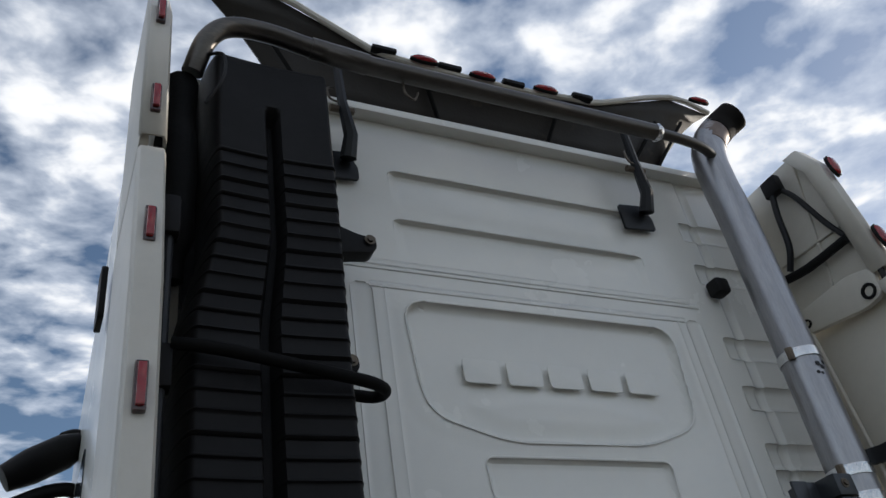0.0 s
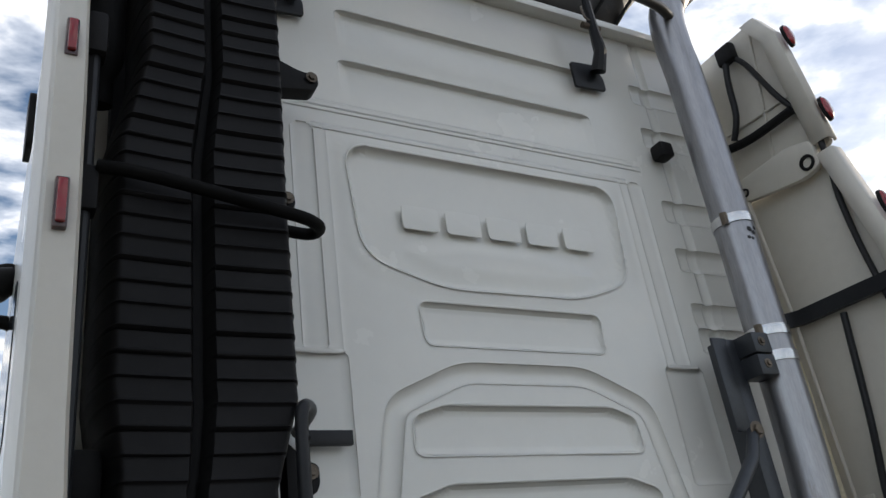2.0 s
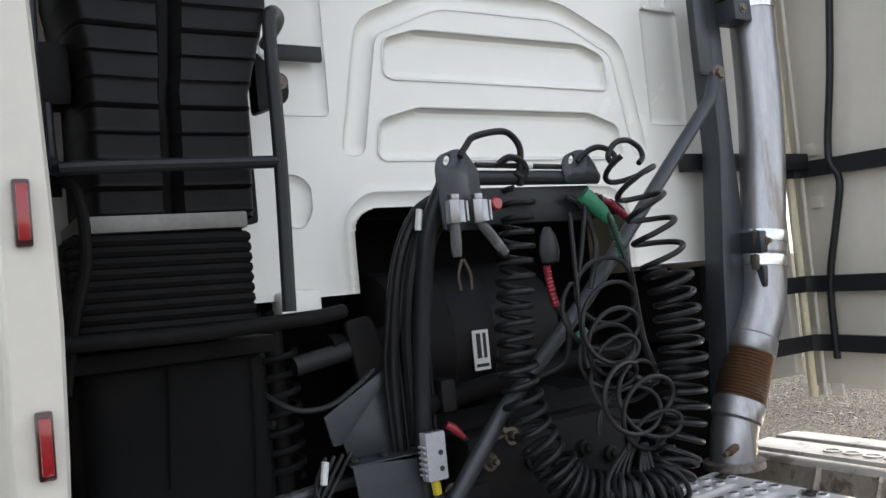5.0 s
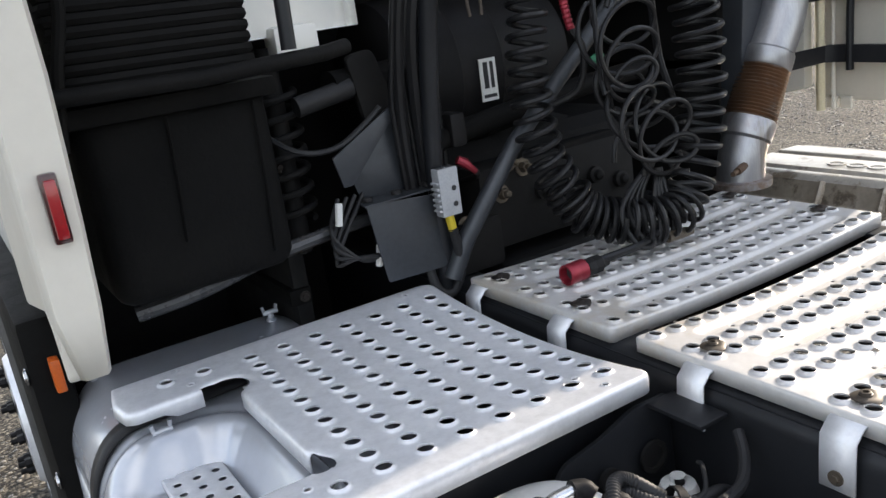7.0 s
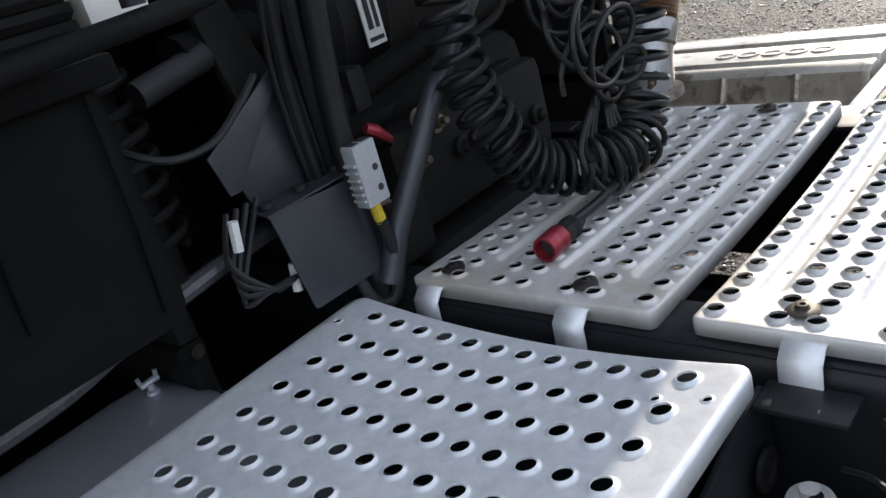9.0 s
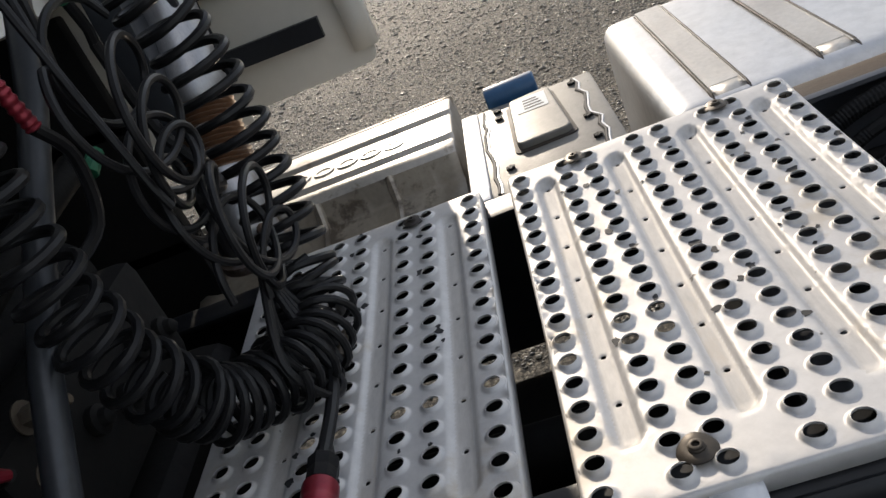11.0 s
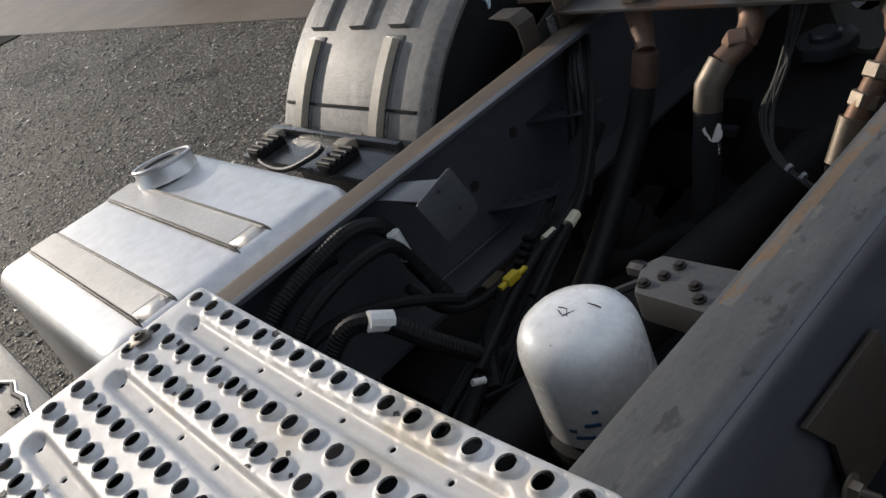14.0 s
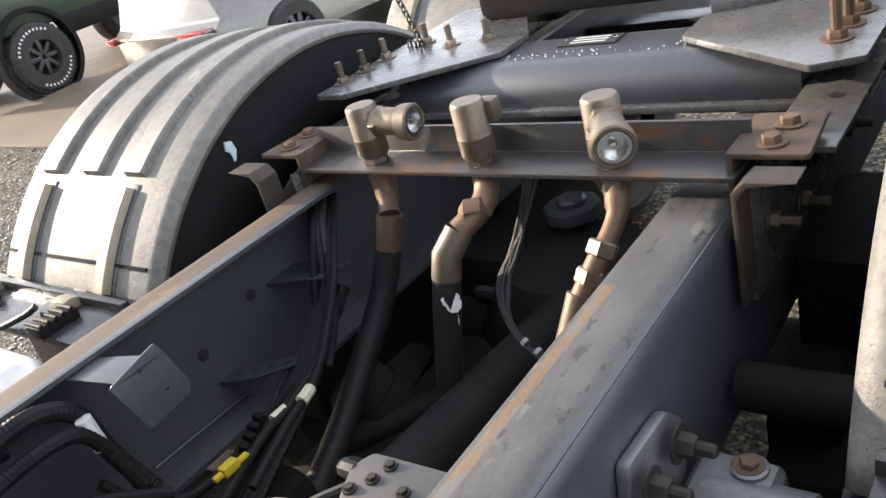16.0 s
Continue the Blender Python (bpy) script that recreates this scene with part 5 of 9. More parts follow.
# ---- right side: tank, box and silencer cover ----
tank_r = thing("fuel_tank", (0.9, -1.28, 0.45), "bright metal tank with two grey straps and a filler neck", "tank")
part("shell", box((0.508, -1.56, 0.42), (1.275, -1.012, 0.998), 0.055, 6), M["tank"], tank_r)
for y in (-1.142, -1.352):
    st = part("strap", box((0.595, y - 0.032, 0.998), (1.235, y + 0.032, 1.003), 0.001, 1), M["strap"], tank_r, "grey steel tank strap")
    for dy in (-0.036, 0.036):
        part("edge_trim", tube([(1.245, y + dy, 0.990), (1.215, y + dy, 1.0005), (0.90, y + dy, 1.0015), (0.572, y + dy, 1.0005), (0.545, y + dy, 0.992), (0.524, y + dy, 0.978), (0.510, y + dy, 0.955)], [0.003, 0.0034, 0.0034, 0.0036, 0.0055, 0.0065, 0.0065], 8), M["rust_dark"], st, "dark worn strap edging")
        # thin bead added to draw the sunlit line along the strap edge
        part("edge_bead", tube([(1.225, y + dy * 0.86, 1.0022), (0.56, y + dy * 0.86, 1.0022)], 0.0020, 6), M["strap"], st)
    bm = bmesh.new()
    rows = [[bm.verts.new((x, y + d, z)) for d in (-0.032, 0.032)] for x, z in ((0.60, 1.0008), (0.566, 0.9998), (0.543, 0.9935), (0.523, 0.980), (0.509, 0.957), (0.5055, 0.930))]
    for p, q2 in zip(rows, rows[1:]):
        bm.faces.new((p[0], p[1], q2[1], q2[0]))
    bmesh.ops.recalc_face_normals(bm, faces=bm.faces[:])
    solid(part("strap_bend", bm, M["strap"], st), 0.003, 0)
    part("buckle", joined(box((0.497, y - 0.034, 0.940), (0.515, y + 0.034, 0.962), 0.004), tube([(0.506, y - 0.046, 0.955), (0.506, y - 0.024, 0.955)], 0.008, 8), tube([(0.506, y + 0.024, 0.955), (0.506, y + 0.046, 0.955)], 0.008, 8)), M["bolt_rust"], st, "rusty strap end")
neck = part("filler_neck", lathe([(0.082, 0), (0.077, 0.006), (0.072, 0.034), (0.075, 0.038), (0.075, 0.043), (0.072, 0.046), (0.067, 0.044), (0.066, 0.015)], 36, along((0.12, -0.10, 1), (1.150, -1.452, 0.990))), M["tank"], tank_r)
part("filler_cap", lathe([(0.0662, 0.034), (0.0655, 0.0400), (0.058, 0.0415), (0.045, 0.0415), (0.040, 0.036), (0, 0.036)], 28, along((0.12, -0.10, 1), (1.150, -1.452, 0.990))), M["ink"], neck, "black recessed filler cap")

ecu = thing("control_box", (0.75, -0.77, 0.8), "dirty grey metal box with a raised lid and a sticker", "box")
part("body", box((0.49, -0.935, 0.72), (1.005, -0.612, 0.985), 0.012), M["box"], ecu)
part("lid_joint", prism(rounded([(0.662, -0.850), (0.655, -0.707), (0.955, -0.712), (0.968, -0.832)], 0.02), 0.004, Matrix.Translation((0, 0, 0.988)), 0.001), M["rust_dark"], ecu, "dark grime round the lid")
lid = part("lid", prism(rounded([(0.672, -0.840), (0.668, -0.716), (0.945, -0.722), (0.957, -0.825)], 0.02), 0.03, Matrix.Translation((0, 0, 1.004)), 0.007, 3), M["box"], ecu)
part("sticker", box((0.835, -0.812, 1.0045), (0.930, -0.738, 1.0052), 0), M["blue_label"], lid, "scuffed pale sticker with dark print")
for k in range(4):
    part("print_bar", box((0.848 + 0.018 * k, -0.802 + 0.004 * k, 1.0053), (0.855 + 0.018 * k, -0.755, 1.0058), 0), M["ink"], lid)
for x, y in ((0.60, -0.69), (0.95, -0.69), (0.60, -0.88), (0.95, -0.88), (0.90, -0.69), (0.72, -0.88)):
    part("star_knob", joined(*[box((-0.010, -0.003, 0), (0.010, 0.003, 0.007), 0.001, 1, m=Matrix.Translation((x, y, 0.985)) @ Matrix.Rotation(k * math.pi / 3, 4, "Z")) for k in range(3)]), M["black_plastic"], ecu, "black star-shaped screw")
part("front_flange", box((0.49, -0.640, 0.975), (0.985, -0.598, 0.992), 0.005), M["plate_smooth"], ecu, "bent pale metal flange")
torn = random.Random(4)
for y, k in ((-0.652, 1.0), (-0.893, 1.6)):
    pts = [(0.50 + 0.04 * i, y + k * torn.uniform(-0.007, 0.007), 0.9855) for i in range(13)]
    part("torn_seam", tube(pts, [0.0035 + 0.002 * torn.random() for i in range(13)], 6), M["ink"], ecu, "dark torn seam in the sheet")
    part("seam_lip", tube([(x, y2 - 0.006, 0.985) for x, y2, z in pts], 0.003, 6), M["plate_smooth"], ecu, "bright curled sheet edge")
cap = thing("filler_cap", (1.05, -0.735, 0.93), "blue ridged plastic cap beside the grey box", "cap")
part("cap_body", prism(rounded([(1.025, 0.945), (1.025, 1.005), (1.060, 1.022), (1.105, 1.005), (1.115, 0.965), (1.10, 0.945)], 0.018), 0.135, Matrix(((1, 0, 0, 0), (0, 0, 1, -0.668), (0, 1, 0, 0), (0, 0, 0, 1))), 0.008, 3), M["blue"], cap)
for k in range(6):
    part("grip_ridge", tube([(1.108, -0.682 - 0.022 * k, 0.955), (1.114, -0.682 - 0.022 * k, 0.975), (1.106, -0.682 - 0.022 * k, 1.002)], 0.004, 6), M["blue"], cap)
part("cap_neck", tube([(0.985, -0.735, 0.90), (1.045, -0.735, 0.93)], 0.035, 14), M["black_plastic"], ecu)

silencer = thing("silencer_cover", (0.85, -0.3, 0.7), "road-grimed stepped metal silencer cover", "cover")


def silencer_shape():
    prof = [(0.49, 0.70), (0.49, 0.85), (0.52, 0.875), (0.56, 0.880), (0.60, 0.886), (0.64, 0.892), (0.67, 0.898), (0.70, 0.905), (0.745, 0.916), (0.79, 0.928), (0.812, 0.985), (0.828, 0.995), (0.872, 0.998), (0.882, 0.986), (0.897, 0.986), (0.908, 1.0), (1.028, 1.004), (1.040, 0.988), (1.056, 0.988), (1.068, 1.004), (1.165, 1.0), (1.178, 0.983), (1.194, 0.983), (1.206, 0.992), (1.232, 0.984), (1.250, 0.95), (1.250, 0.70)]
    bm = bmesh.new()
    rings = []
    dent = [(x, z) for x, z in prof if 0.53 < x < 0.78 and z > 0.8]
    for k in range(29):
        y = 0.12 - 0.695 * k / 28
        swell = 0 if k in (0, 28) else 1
        rings.append([bm.verts.new((x, y, z + (swell * 0.0055 * (math.sin(39 * y + 24 * x) + 0.7 * math.sin(71 * y - 46 * x + 1)) if (x, z) in dent else 0))) for x, z in prof])
    for a, b in zip(rings, rings[1:]):
        for k in range(len(prof) - 1):
            bm.faces.new((a[k], a[k + 1], b[k + 1], b[k]))
    bm.faces.new(rings[-1])
    bm.faces.new(rings[0])
    bmesh.ops.recalc_face_normals(bm, faces=bm.faces[:])
    soften(bm, 0.006, 2, 50)
    return bm


shell = part("shell", silencer_shape(), M["muffler"], silencer)
shell.data.materials.append(M["muffler_grimy_shaded"])
# inside the ridges the colour holds both grime and shade
for poly in shell.data.polygons:
    poly.material_index = 1 if poly.center.x < 0.808 else 0
for y in (-0.22, -0.41):
    part("cross_swage", tube([(0.53, y, 0.872), (0.66, y, 0.894), (0.78, y + 0.004, 0.924), (0.815, y + 0.006, 0.985)], 0.012, 8), M["muffler_grimy_shaded"], silencer)
for k in range(5):
    part("stamped_mark", lathe([(0.030, 0), (0.030, 0.004), (0.020, 0.004), (0.020, 0)], 18, Matrix.Translation((0.965, -0.16 - 0.065 * k, 1.0005)) @ Matrix.Diagonal((0.8, 1, 1, 1))), M["muffler"], silencer)
part("corner_tab", box((0.47, -0.64, 0.985), (0.53, -0.575, 1.0), 0.006), M["plate_smooth"], silencer, "pale bent corner tab")

# ---- rear mudguards ----


def mudguard(s):
    cy, cz, R = -2.43, 0.515, 0.725
    x0, x1 = 0.625, 1.262
    g = thing("mudguard", (s * 0.92, cy, 0.5), "weathered grey plastic rear mudguard with raised ribs", "mudguard", "rear mudguards")

    def shell():
        bm = bmesh.new()
        rings = []
        across = [(x0, -0.030), (x0, -0.02), (x0 + 0.012, -0.006), (x0 + 0.03, 0), (x1 - 0.04, 0), (x1 - 0.015, -0.01), (x1, -0.03), (x1, -0.08)]
        for k in range(49):
            a = math.radians(28 + 135 * k / 48)
            rings.append([bm.verts.new((s * x, cy + (R + dr) * math.cos(a), cz + (R + dr) * math.sin(a))) for x, dr in across])
        for p, q2 in zip(rings, rings[1:]):
            for i in range(len(across) - 1):
                bm.faces.new((p[i], p[i + 1], q2[i + 1], q2[i]))
        bmesh.ops.recalc_face_normals(bm, faces=bm.faces[:])
        return bm
    solid(part("shell", shell(), M["fender"], g), 0.006, -1)
    part("paint_splash", prism([(-2.115, 1.116), (-2.132, 1.112), (-2.137, 1.090), (-2.128, 1.072), (-2.122, 1.068), (-2.120, 1.090), (-2.110, 1.098)], 0.004, Matrix(((0, 0, -s, s * (x0 - 0.003)), (1, 0, 0, 0), (0, 1, 0, 0), (0, 0, 0, 1)))), M["blue_label"], g, "pale dried paint splash")
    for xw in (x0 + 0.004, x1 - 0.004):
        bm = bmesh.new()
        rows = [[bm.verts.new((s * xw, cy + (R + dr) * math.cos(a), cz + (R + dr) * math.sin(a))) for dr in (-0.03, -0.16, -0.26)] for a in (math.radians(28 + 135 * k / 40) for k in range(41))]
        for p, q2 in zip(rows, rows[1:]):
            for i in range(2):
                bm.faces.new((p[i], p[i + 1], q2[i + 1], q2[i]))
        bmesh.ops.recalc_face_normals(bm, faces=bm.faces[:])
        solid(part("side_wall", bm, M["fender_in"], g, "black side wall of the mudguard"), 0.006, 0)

    def arc_bar(xa, xb, a0, a1, h, n=22):
        bm = bmesh.new()
        rings = []
        for k in [0, 0.12] + list(range(1, n)) + [n - 0.12, n]:
            a = math.radians(a0 + (a1 - a0) * k / n)
            e = 1 if 0 < k < n else 0.0
            rings.append([bm.verts.new((s * x, cy + (R + dr) * math.cos(a), cz + (R + dr) * math.sin(a))) for x, dr in ((xa, -0.003), (xa + 0.003, h * 0.7 * e), (xa + 0.008, h * e), (xb - 0.008, h * e), (xb - 0.003, h * 0.7 * e), (xb, -0.003))])
        for p, q2 in zip(rings, rings[1:]):
            for i in range(5):
                bm.faces.new((p[i], p[i + 1], q2[i + 1], q2[i]))
        bmesh.ops.recalc_face_normals(bm, faces=bm.faces[:])
        return bm
    for x in (0.750, 0.915, 1.094):
        part("rib", arc_bar(x, x + 0.076, 52.8, 150, 0.015, 40), M["fender"], g)
    for x in (0.768, 1.103):
        foot = prism([(-1.812, 0.900), (-1.800, 0.926), (-1.782, 0.922), (-1.762, 0.930), (-1.740, 0.928), (-1.735, 0.905)], 0.05, Matrix(((0, 0, -1, s * x + (0.05 if s > 0 else 0)), (1, 0, 0, 0), (0, 1, 0, 0), (0, 0, 0, 1))), 0.004)
        part("strap", joined(arc_bar(x, x + 0.05, 32.5, 50.5, 0.020, 14), foot), M["fender_strap"], g, "raised strap of the mudguard")
        # low dark bar wider than the strap, standing for the shade beside it
        part("strap_groove", arc_bar(x - 0.013, x + 0.063, 31, 51.4, 0.004, 12), M["wet_black"], g, "dark margin painted as shade round the strap")
        part("bracket", box((s * x if s > 0 else -x - 0.055, -1.745, 0.903), (s * x + 0.055 if s > 0 else -x, -1.655, 0.930), 0.008), M["black_plastic"], g, "black ribbed bracket")
        for k in range(5):
            part("bracket_rib", box((min(s * (x - 0.004), s * (x + 0.059)), -1.736 + 0.017 * k, 0.922), (max(s * (x - 0.004), s * (x + 0.059)), -1.728 + 0.017 * k, 0.936), 0.003, 1), M["black_plastic"], g)
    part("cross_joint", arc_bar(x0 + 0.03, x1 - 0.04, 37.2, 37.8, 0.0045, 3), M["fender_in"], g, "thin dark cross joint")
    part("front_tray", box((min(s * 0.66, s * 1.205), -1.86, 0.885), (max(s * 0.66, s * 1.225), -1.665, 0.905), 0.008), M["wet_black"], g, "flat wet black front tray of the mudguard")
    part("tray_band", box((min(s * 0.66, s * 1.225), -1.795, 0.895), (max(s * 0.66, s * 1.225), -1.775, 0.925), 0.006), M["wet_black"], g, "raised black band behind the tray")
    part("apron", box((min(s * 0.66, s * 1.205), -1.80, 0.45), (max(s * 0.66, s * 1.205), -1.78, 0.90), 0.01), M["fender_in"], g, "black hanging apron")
    part("tray_cable", tube([(s * 1.16, -1.70, 0.93), (s * 1.10, -1.655, 0.905), (s * 0.98, -1.65, 0.90), (s * 0.87, -1.68, 0.93), (s * 0.84, -1.70, 0.945)], 0.007, 8, smooth_path=5), M["rubber"], g)
    return g


def wheel(s, y):
    w = thing("road_wheel", (s * 0.92, y, 0), "dark worn truck tyre under the mudguard", "wheel", "rear wheels")
    m = Matrix.Translation((s * 0.92, y, 0.505)) @ pose(0, 0, 0, 0, 90, 0)
    part("tyre", lathe([(0.30, -0.30), (0.44, -0.33), (0.495, -0.30), (0.505, -0.27), (0.505, -0.06), (0.49, -0.04), (0.36, -0.02), (0.36, 0.0), (0.49, 0.02), (0.505, 0.04), (0.505, 0.23), (0.495, 0.26), (0.44, 0.29), (0.30, 0.26)], 48, m), M["tyre"], w)
    part("rim", lathe([(0, -0.1), (0.15, -0.12), (0.30, -0.24), (0.30, 0.24), (0.15, 0.12), (0, 0.1)], 32, m), M["rim"], w)
    return w


for s in (1, -1):
    g = mudguard(s)
    copy_thing(g, Matrix.Translation((s * 0.92, -2.43 - 1.50, 0.5)))
    wheel(s, -2.43), wheel(s, -3.93)

# ---- air intake stack ----
stack = thing("air_intake_stack", (-0.93, -0.15, 1.6), "tall black ribbed plastic air intake stack on the cab wall", "air intake")
SX0, SX1, SZ0, SZ1 = -1.125, -0.735, 1.79, 3.68


def stack_relief(X, Z):
    y = np.full(X.shape, -0.255)
    y = y + 0.012 * np.sin((X - SX0) / (SX1 - SX0) * math.pi * 0.9)
    low = (Z < 3.26)
    d = np.abs(X + 0.938)
    groove = step(d - 0.016, 0.016) * np.clip((3.44 - Z) / 0.03, 0, 1)
    y = y + 0.055 * groove
    # overlapping ribs: each leans out towards its lower edge
    ph = np.mod(3.1445 - Z, 0.0482) / 0.0482
    saw = np.where(ph < 0.86, ph * 0.005, 0.005 - (ph - 0.86) / 0.14 * 0.010)
    bead = 0.005 * np.exp(-((ph - 0.90) / 0.06) ** 2)
    y = y - np.where(low, saw + bead, 0) * (1 - groove)
    edge = np.minimum(X - SX0, SX1 - X)
    y = y + 0.225 * (1 - np.sqrt(np.clip(1 - (1 - np.clip(edge / 0.035, 0, 1)) ** 2, 0, 1)))
    top = np.clip((Z - SZ1 + 0.09) / 0.09, 0, 1)
    y = y + 0.225 * (1 - np.sqrt(np.clip(1 - top ** 2, 0, 1)))
    bot = np.clip((1.98 - Z) / 0.2, 0, 1)
    return np.minimum(y + 0.03 * bot, -0.02)


v, q = grid_mesh(np.linspace(SX0, SX1, 90), np.linspace(SZ0, SZ1, 640), stack_relief)
warp = np.interp(v[:, 2], [1.79, 2.06, 2.22, 2.75, 3.0, 3.7], [0.010, 0.010, -0.015, -0.015, 0.040, 0.030])
warp_r = np.interp(v[:, 2], [1.79, 2.02, 2.20, 3.7], [-0.055, -0.055, 0.0, 0.0])
u = (v[:, 0] - SX0) / (SX1 - SX0)
v[:, 0] += warp * (1 - u) + warp_r * u
sheet_object("ribbed_duct", v, q[:, ::-1], M["black_plastic"], stack, "black plastic duct with overlapping ribs")
part("duct_back", box((SX0 + 0.01, -0.06, SZ0), (SX1 - 0.01, -0.02, SZ1 - 0.02), 0.01), M["black_plastic"], stack)
for z, w, h in ((3.10, 0.14, 0.05), (2.72, 0.055, 0.03), (2.07, 0.07, 0.06)):
    m = Matrix.Translation((SX1 - 0.02, -0.14, z)) @ pose(0, 0, 0, 90)
    ear = part("mounting_ear", prism(rounded([(0, -h), (0, h * 1.2), (w * 0.6, h * 0.5), (w, h * 0.35), (w, -h * 0.3), (w * 0.9, -h * 0.6)], 0.015), 0.05, m, 0.006), M["black_plastic"], stack)
    part("screw", hexbolt((SX1 + w - 0.04, -0.145, z + 0.005), (0, -1, 0), 0.010, 0.008), M["bolt"], ear)
part("left_ear", box((-1.185, -0.19, 2.0), (-1.11, -0.12, 2.12), 0.02), M["black_plastic"], stack)
part("side_duct", tube([(-1.15, -0.16, 3.55), (-1.16, -0.18, 3.30), (-1.155, -0.17, 3.05), (-1.15, -0.14, 2.9)], [0.045, 0.055, 0.05, 0.03], 14, smooth_path=4), M["black_dusty_shaded"], stack, "dusty black side duct")
part("grey_band", box((-1.135, -0.285, 1.762), (-0.845, -0.06, 1.792), 0.004), M["band"], stack, "grey metal band under the duct")
seal = part("rubber_bellows", box((-1.14, -0.265, 1.59), (-0.85, -0.05, 1.765), 0.004), M["black_dusty_shaded"], stack, "dusty concertina rubber bellows")
for z in np.linspace(1.75, 1.60, 9):
    part("fold", tube([(-1.142, -0.20, z), (-1.142, -0.268, z), (-1.125, -0.277, z), (-0.865, -0.277, z - 0.004), (-0.848, -0.268, z - 0.004), (-0.848, -0.20, z - 0.004)], 0.0115, 8), M["black_dusty_shaded"], seal)
part("support_rod", tube([(-1.175, -0.24, 3.0), (-1.178, -0.25, 2.6), (-1.185, -0.25, 1.62)], 0.014, 10), M["black_paint"], stack)
part("rod_clamp", box((-1.20, -0.275, 2.56), (-1.155, -0.225, 2.66), 0.008), M["black_plastic"], stack)
part("rod_clamp", box((-1.195, -0.27, 2.95), (-1.15, -0.21, 3.06), 0.012), M["black_plastic"], stack)
part("wire_loop", tube([(-1.10, -0.22, 3.62), (-1.06, -0.27, 3.58), (-1.06, -0.28, 3.48), (-1.10, -0.25, 3.40)], 0.005, 6, smooth_path=5), M["rubber"], stack)
part("cable", tube([(-1.16, -0.26, 1.86), (-1.13, -0.28, 1.83), (-1.125, -0.285, 1.72), (-1.15, -0.28, 1.62), (-1.17, -0.27, 1.5)], 0.010, 10, smooth_path=5), M["black_dusty_shaded"], stack)

# grab rail in front of the stack
grab = thing("grab_rail", (-0.78, -0.3, 1.58), "black steel tube grab rail around the intake stack", "rail")
part("upright", tube([(-0.70, -0.06, 2.18), (-0.72, -0.20, 2.185), (-0.765, -0.285, 2.17), (-0.778, -0.30, 2.12), (-0.778, -0.30, 1.88), (-0.786, -0.30, 1.60)], 0.0135, 12, smooth_path=4), M["black_paint"], grab)
part("foot", box((-0.66, -0.012, 2.165), (-0.545, 0.006, 2.20), 0.003), M["black_paint"], grab)
part("foot_stub", tube([(-0.70, -0.06, 2.18), (-0.66, -0.006, 2.182)], 0.012, 10), M["black_paint"], grab)
part("lower_bar", tube([(-0.78, -0.30, 1.88), (-1.12, -0.30, 1.872), (-1.155, -0.28, 1.872), (-1.16, -0.22, 1.90), (-1.16, -0.20, 2.0)], 0.012, 10, smooth_path=3), M["black_paint"], grab)
part("upper_bar", tube([(-1.16, -0.27, 2.66), (-1.05, -0.285, 2.645), (-0.78, -0.285, 2.60), (-0.71, -0.27, 2.592), (-0.685, -0.235, 2.595), (-0.70, -0.20, 2.60), (-0.76, -0.19, 2.61)], 0.0145, 12, smooth_path=4), M["black_dusty_shaded"], grab)
part("bottom_bar", tube([(-1.19, -0.30, 1.583), (-0.95, -0.31, 1.578), (-0.72, -0.30, 1.585), (-0.67, -0.28, 1.59)], 0.014, 12), M["black_dusty_shaded"], grab)

# ---- exhaust ----
exhaust = thing("exhaust_stack", (0.8, -0.14, 1.03), "tall brushed steel exhaust stack with clamps and a sooty tip", "exhaust")
EX = [(0.765, -0.14, 1.60), (0.825, -0.14, 2.0), (0.838, -0.14, 2.42), (0.845, -0.14, 3.0), (0.845, -0.14, 3.45), (0.835, -0.14, 3.62), (0.845, -0.14, 3.76), (0.90, -0.14, 3.87), (0.985, -0.145, 3.955)]
R_EX = 0.066
pipe = tube(spline(EX, 8), R_EX, 28, caps=False)
solid(part("pipe", pipe, M["steel"], exhaust), 0.004, -1)
tip_path = spline([(0.925, -0.1415, 3.897), (0.985, -0.15, 3.955), (1.035, -0.185, 3.995)], 6)
solid(part("tip", tube(tip_path, R_EX + 0.001, 28, caps=False), M["soot"], exhaust, "sooty black exhaust outlet"), 0.004, -1)
# disc added in the mouth, its black standing for soot and unlit depth
part("bore", lathe([(R_EX - 0.004, 0), (R_EX - 0.005, -0.001), (0, -0.001)], 28, along(tip_path[-1] - tip_path[-2], tip_path[-1] - (tip_path[-1] - tip_path[-2]).normalized() * 0.012)), M["void"], exhaust, "near-black disc across the sooty bore")
solid(part("heat_stain", tube(spline([(0.868, -0.14, 3.815), (0.90, -0.14, 3.87), (0.93, -0.1418, 3.902)], 5), R_EX + 0.0006, 28, caps=False), M["steel_burnt"], exhaust, "brown heat-stained section"), 0.002, -1)


def ex_point(z):
    pts = spline(EX, 12)
    k = min(range(len(pts)), key=lambda i: abs(pts[i].z - z))
    return pts[k], (pts[min(k + 1, len(pts) - 1)] - pts[max(k - 1, 0)]).normalized()


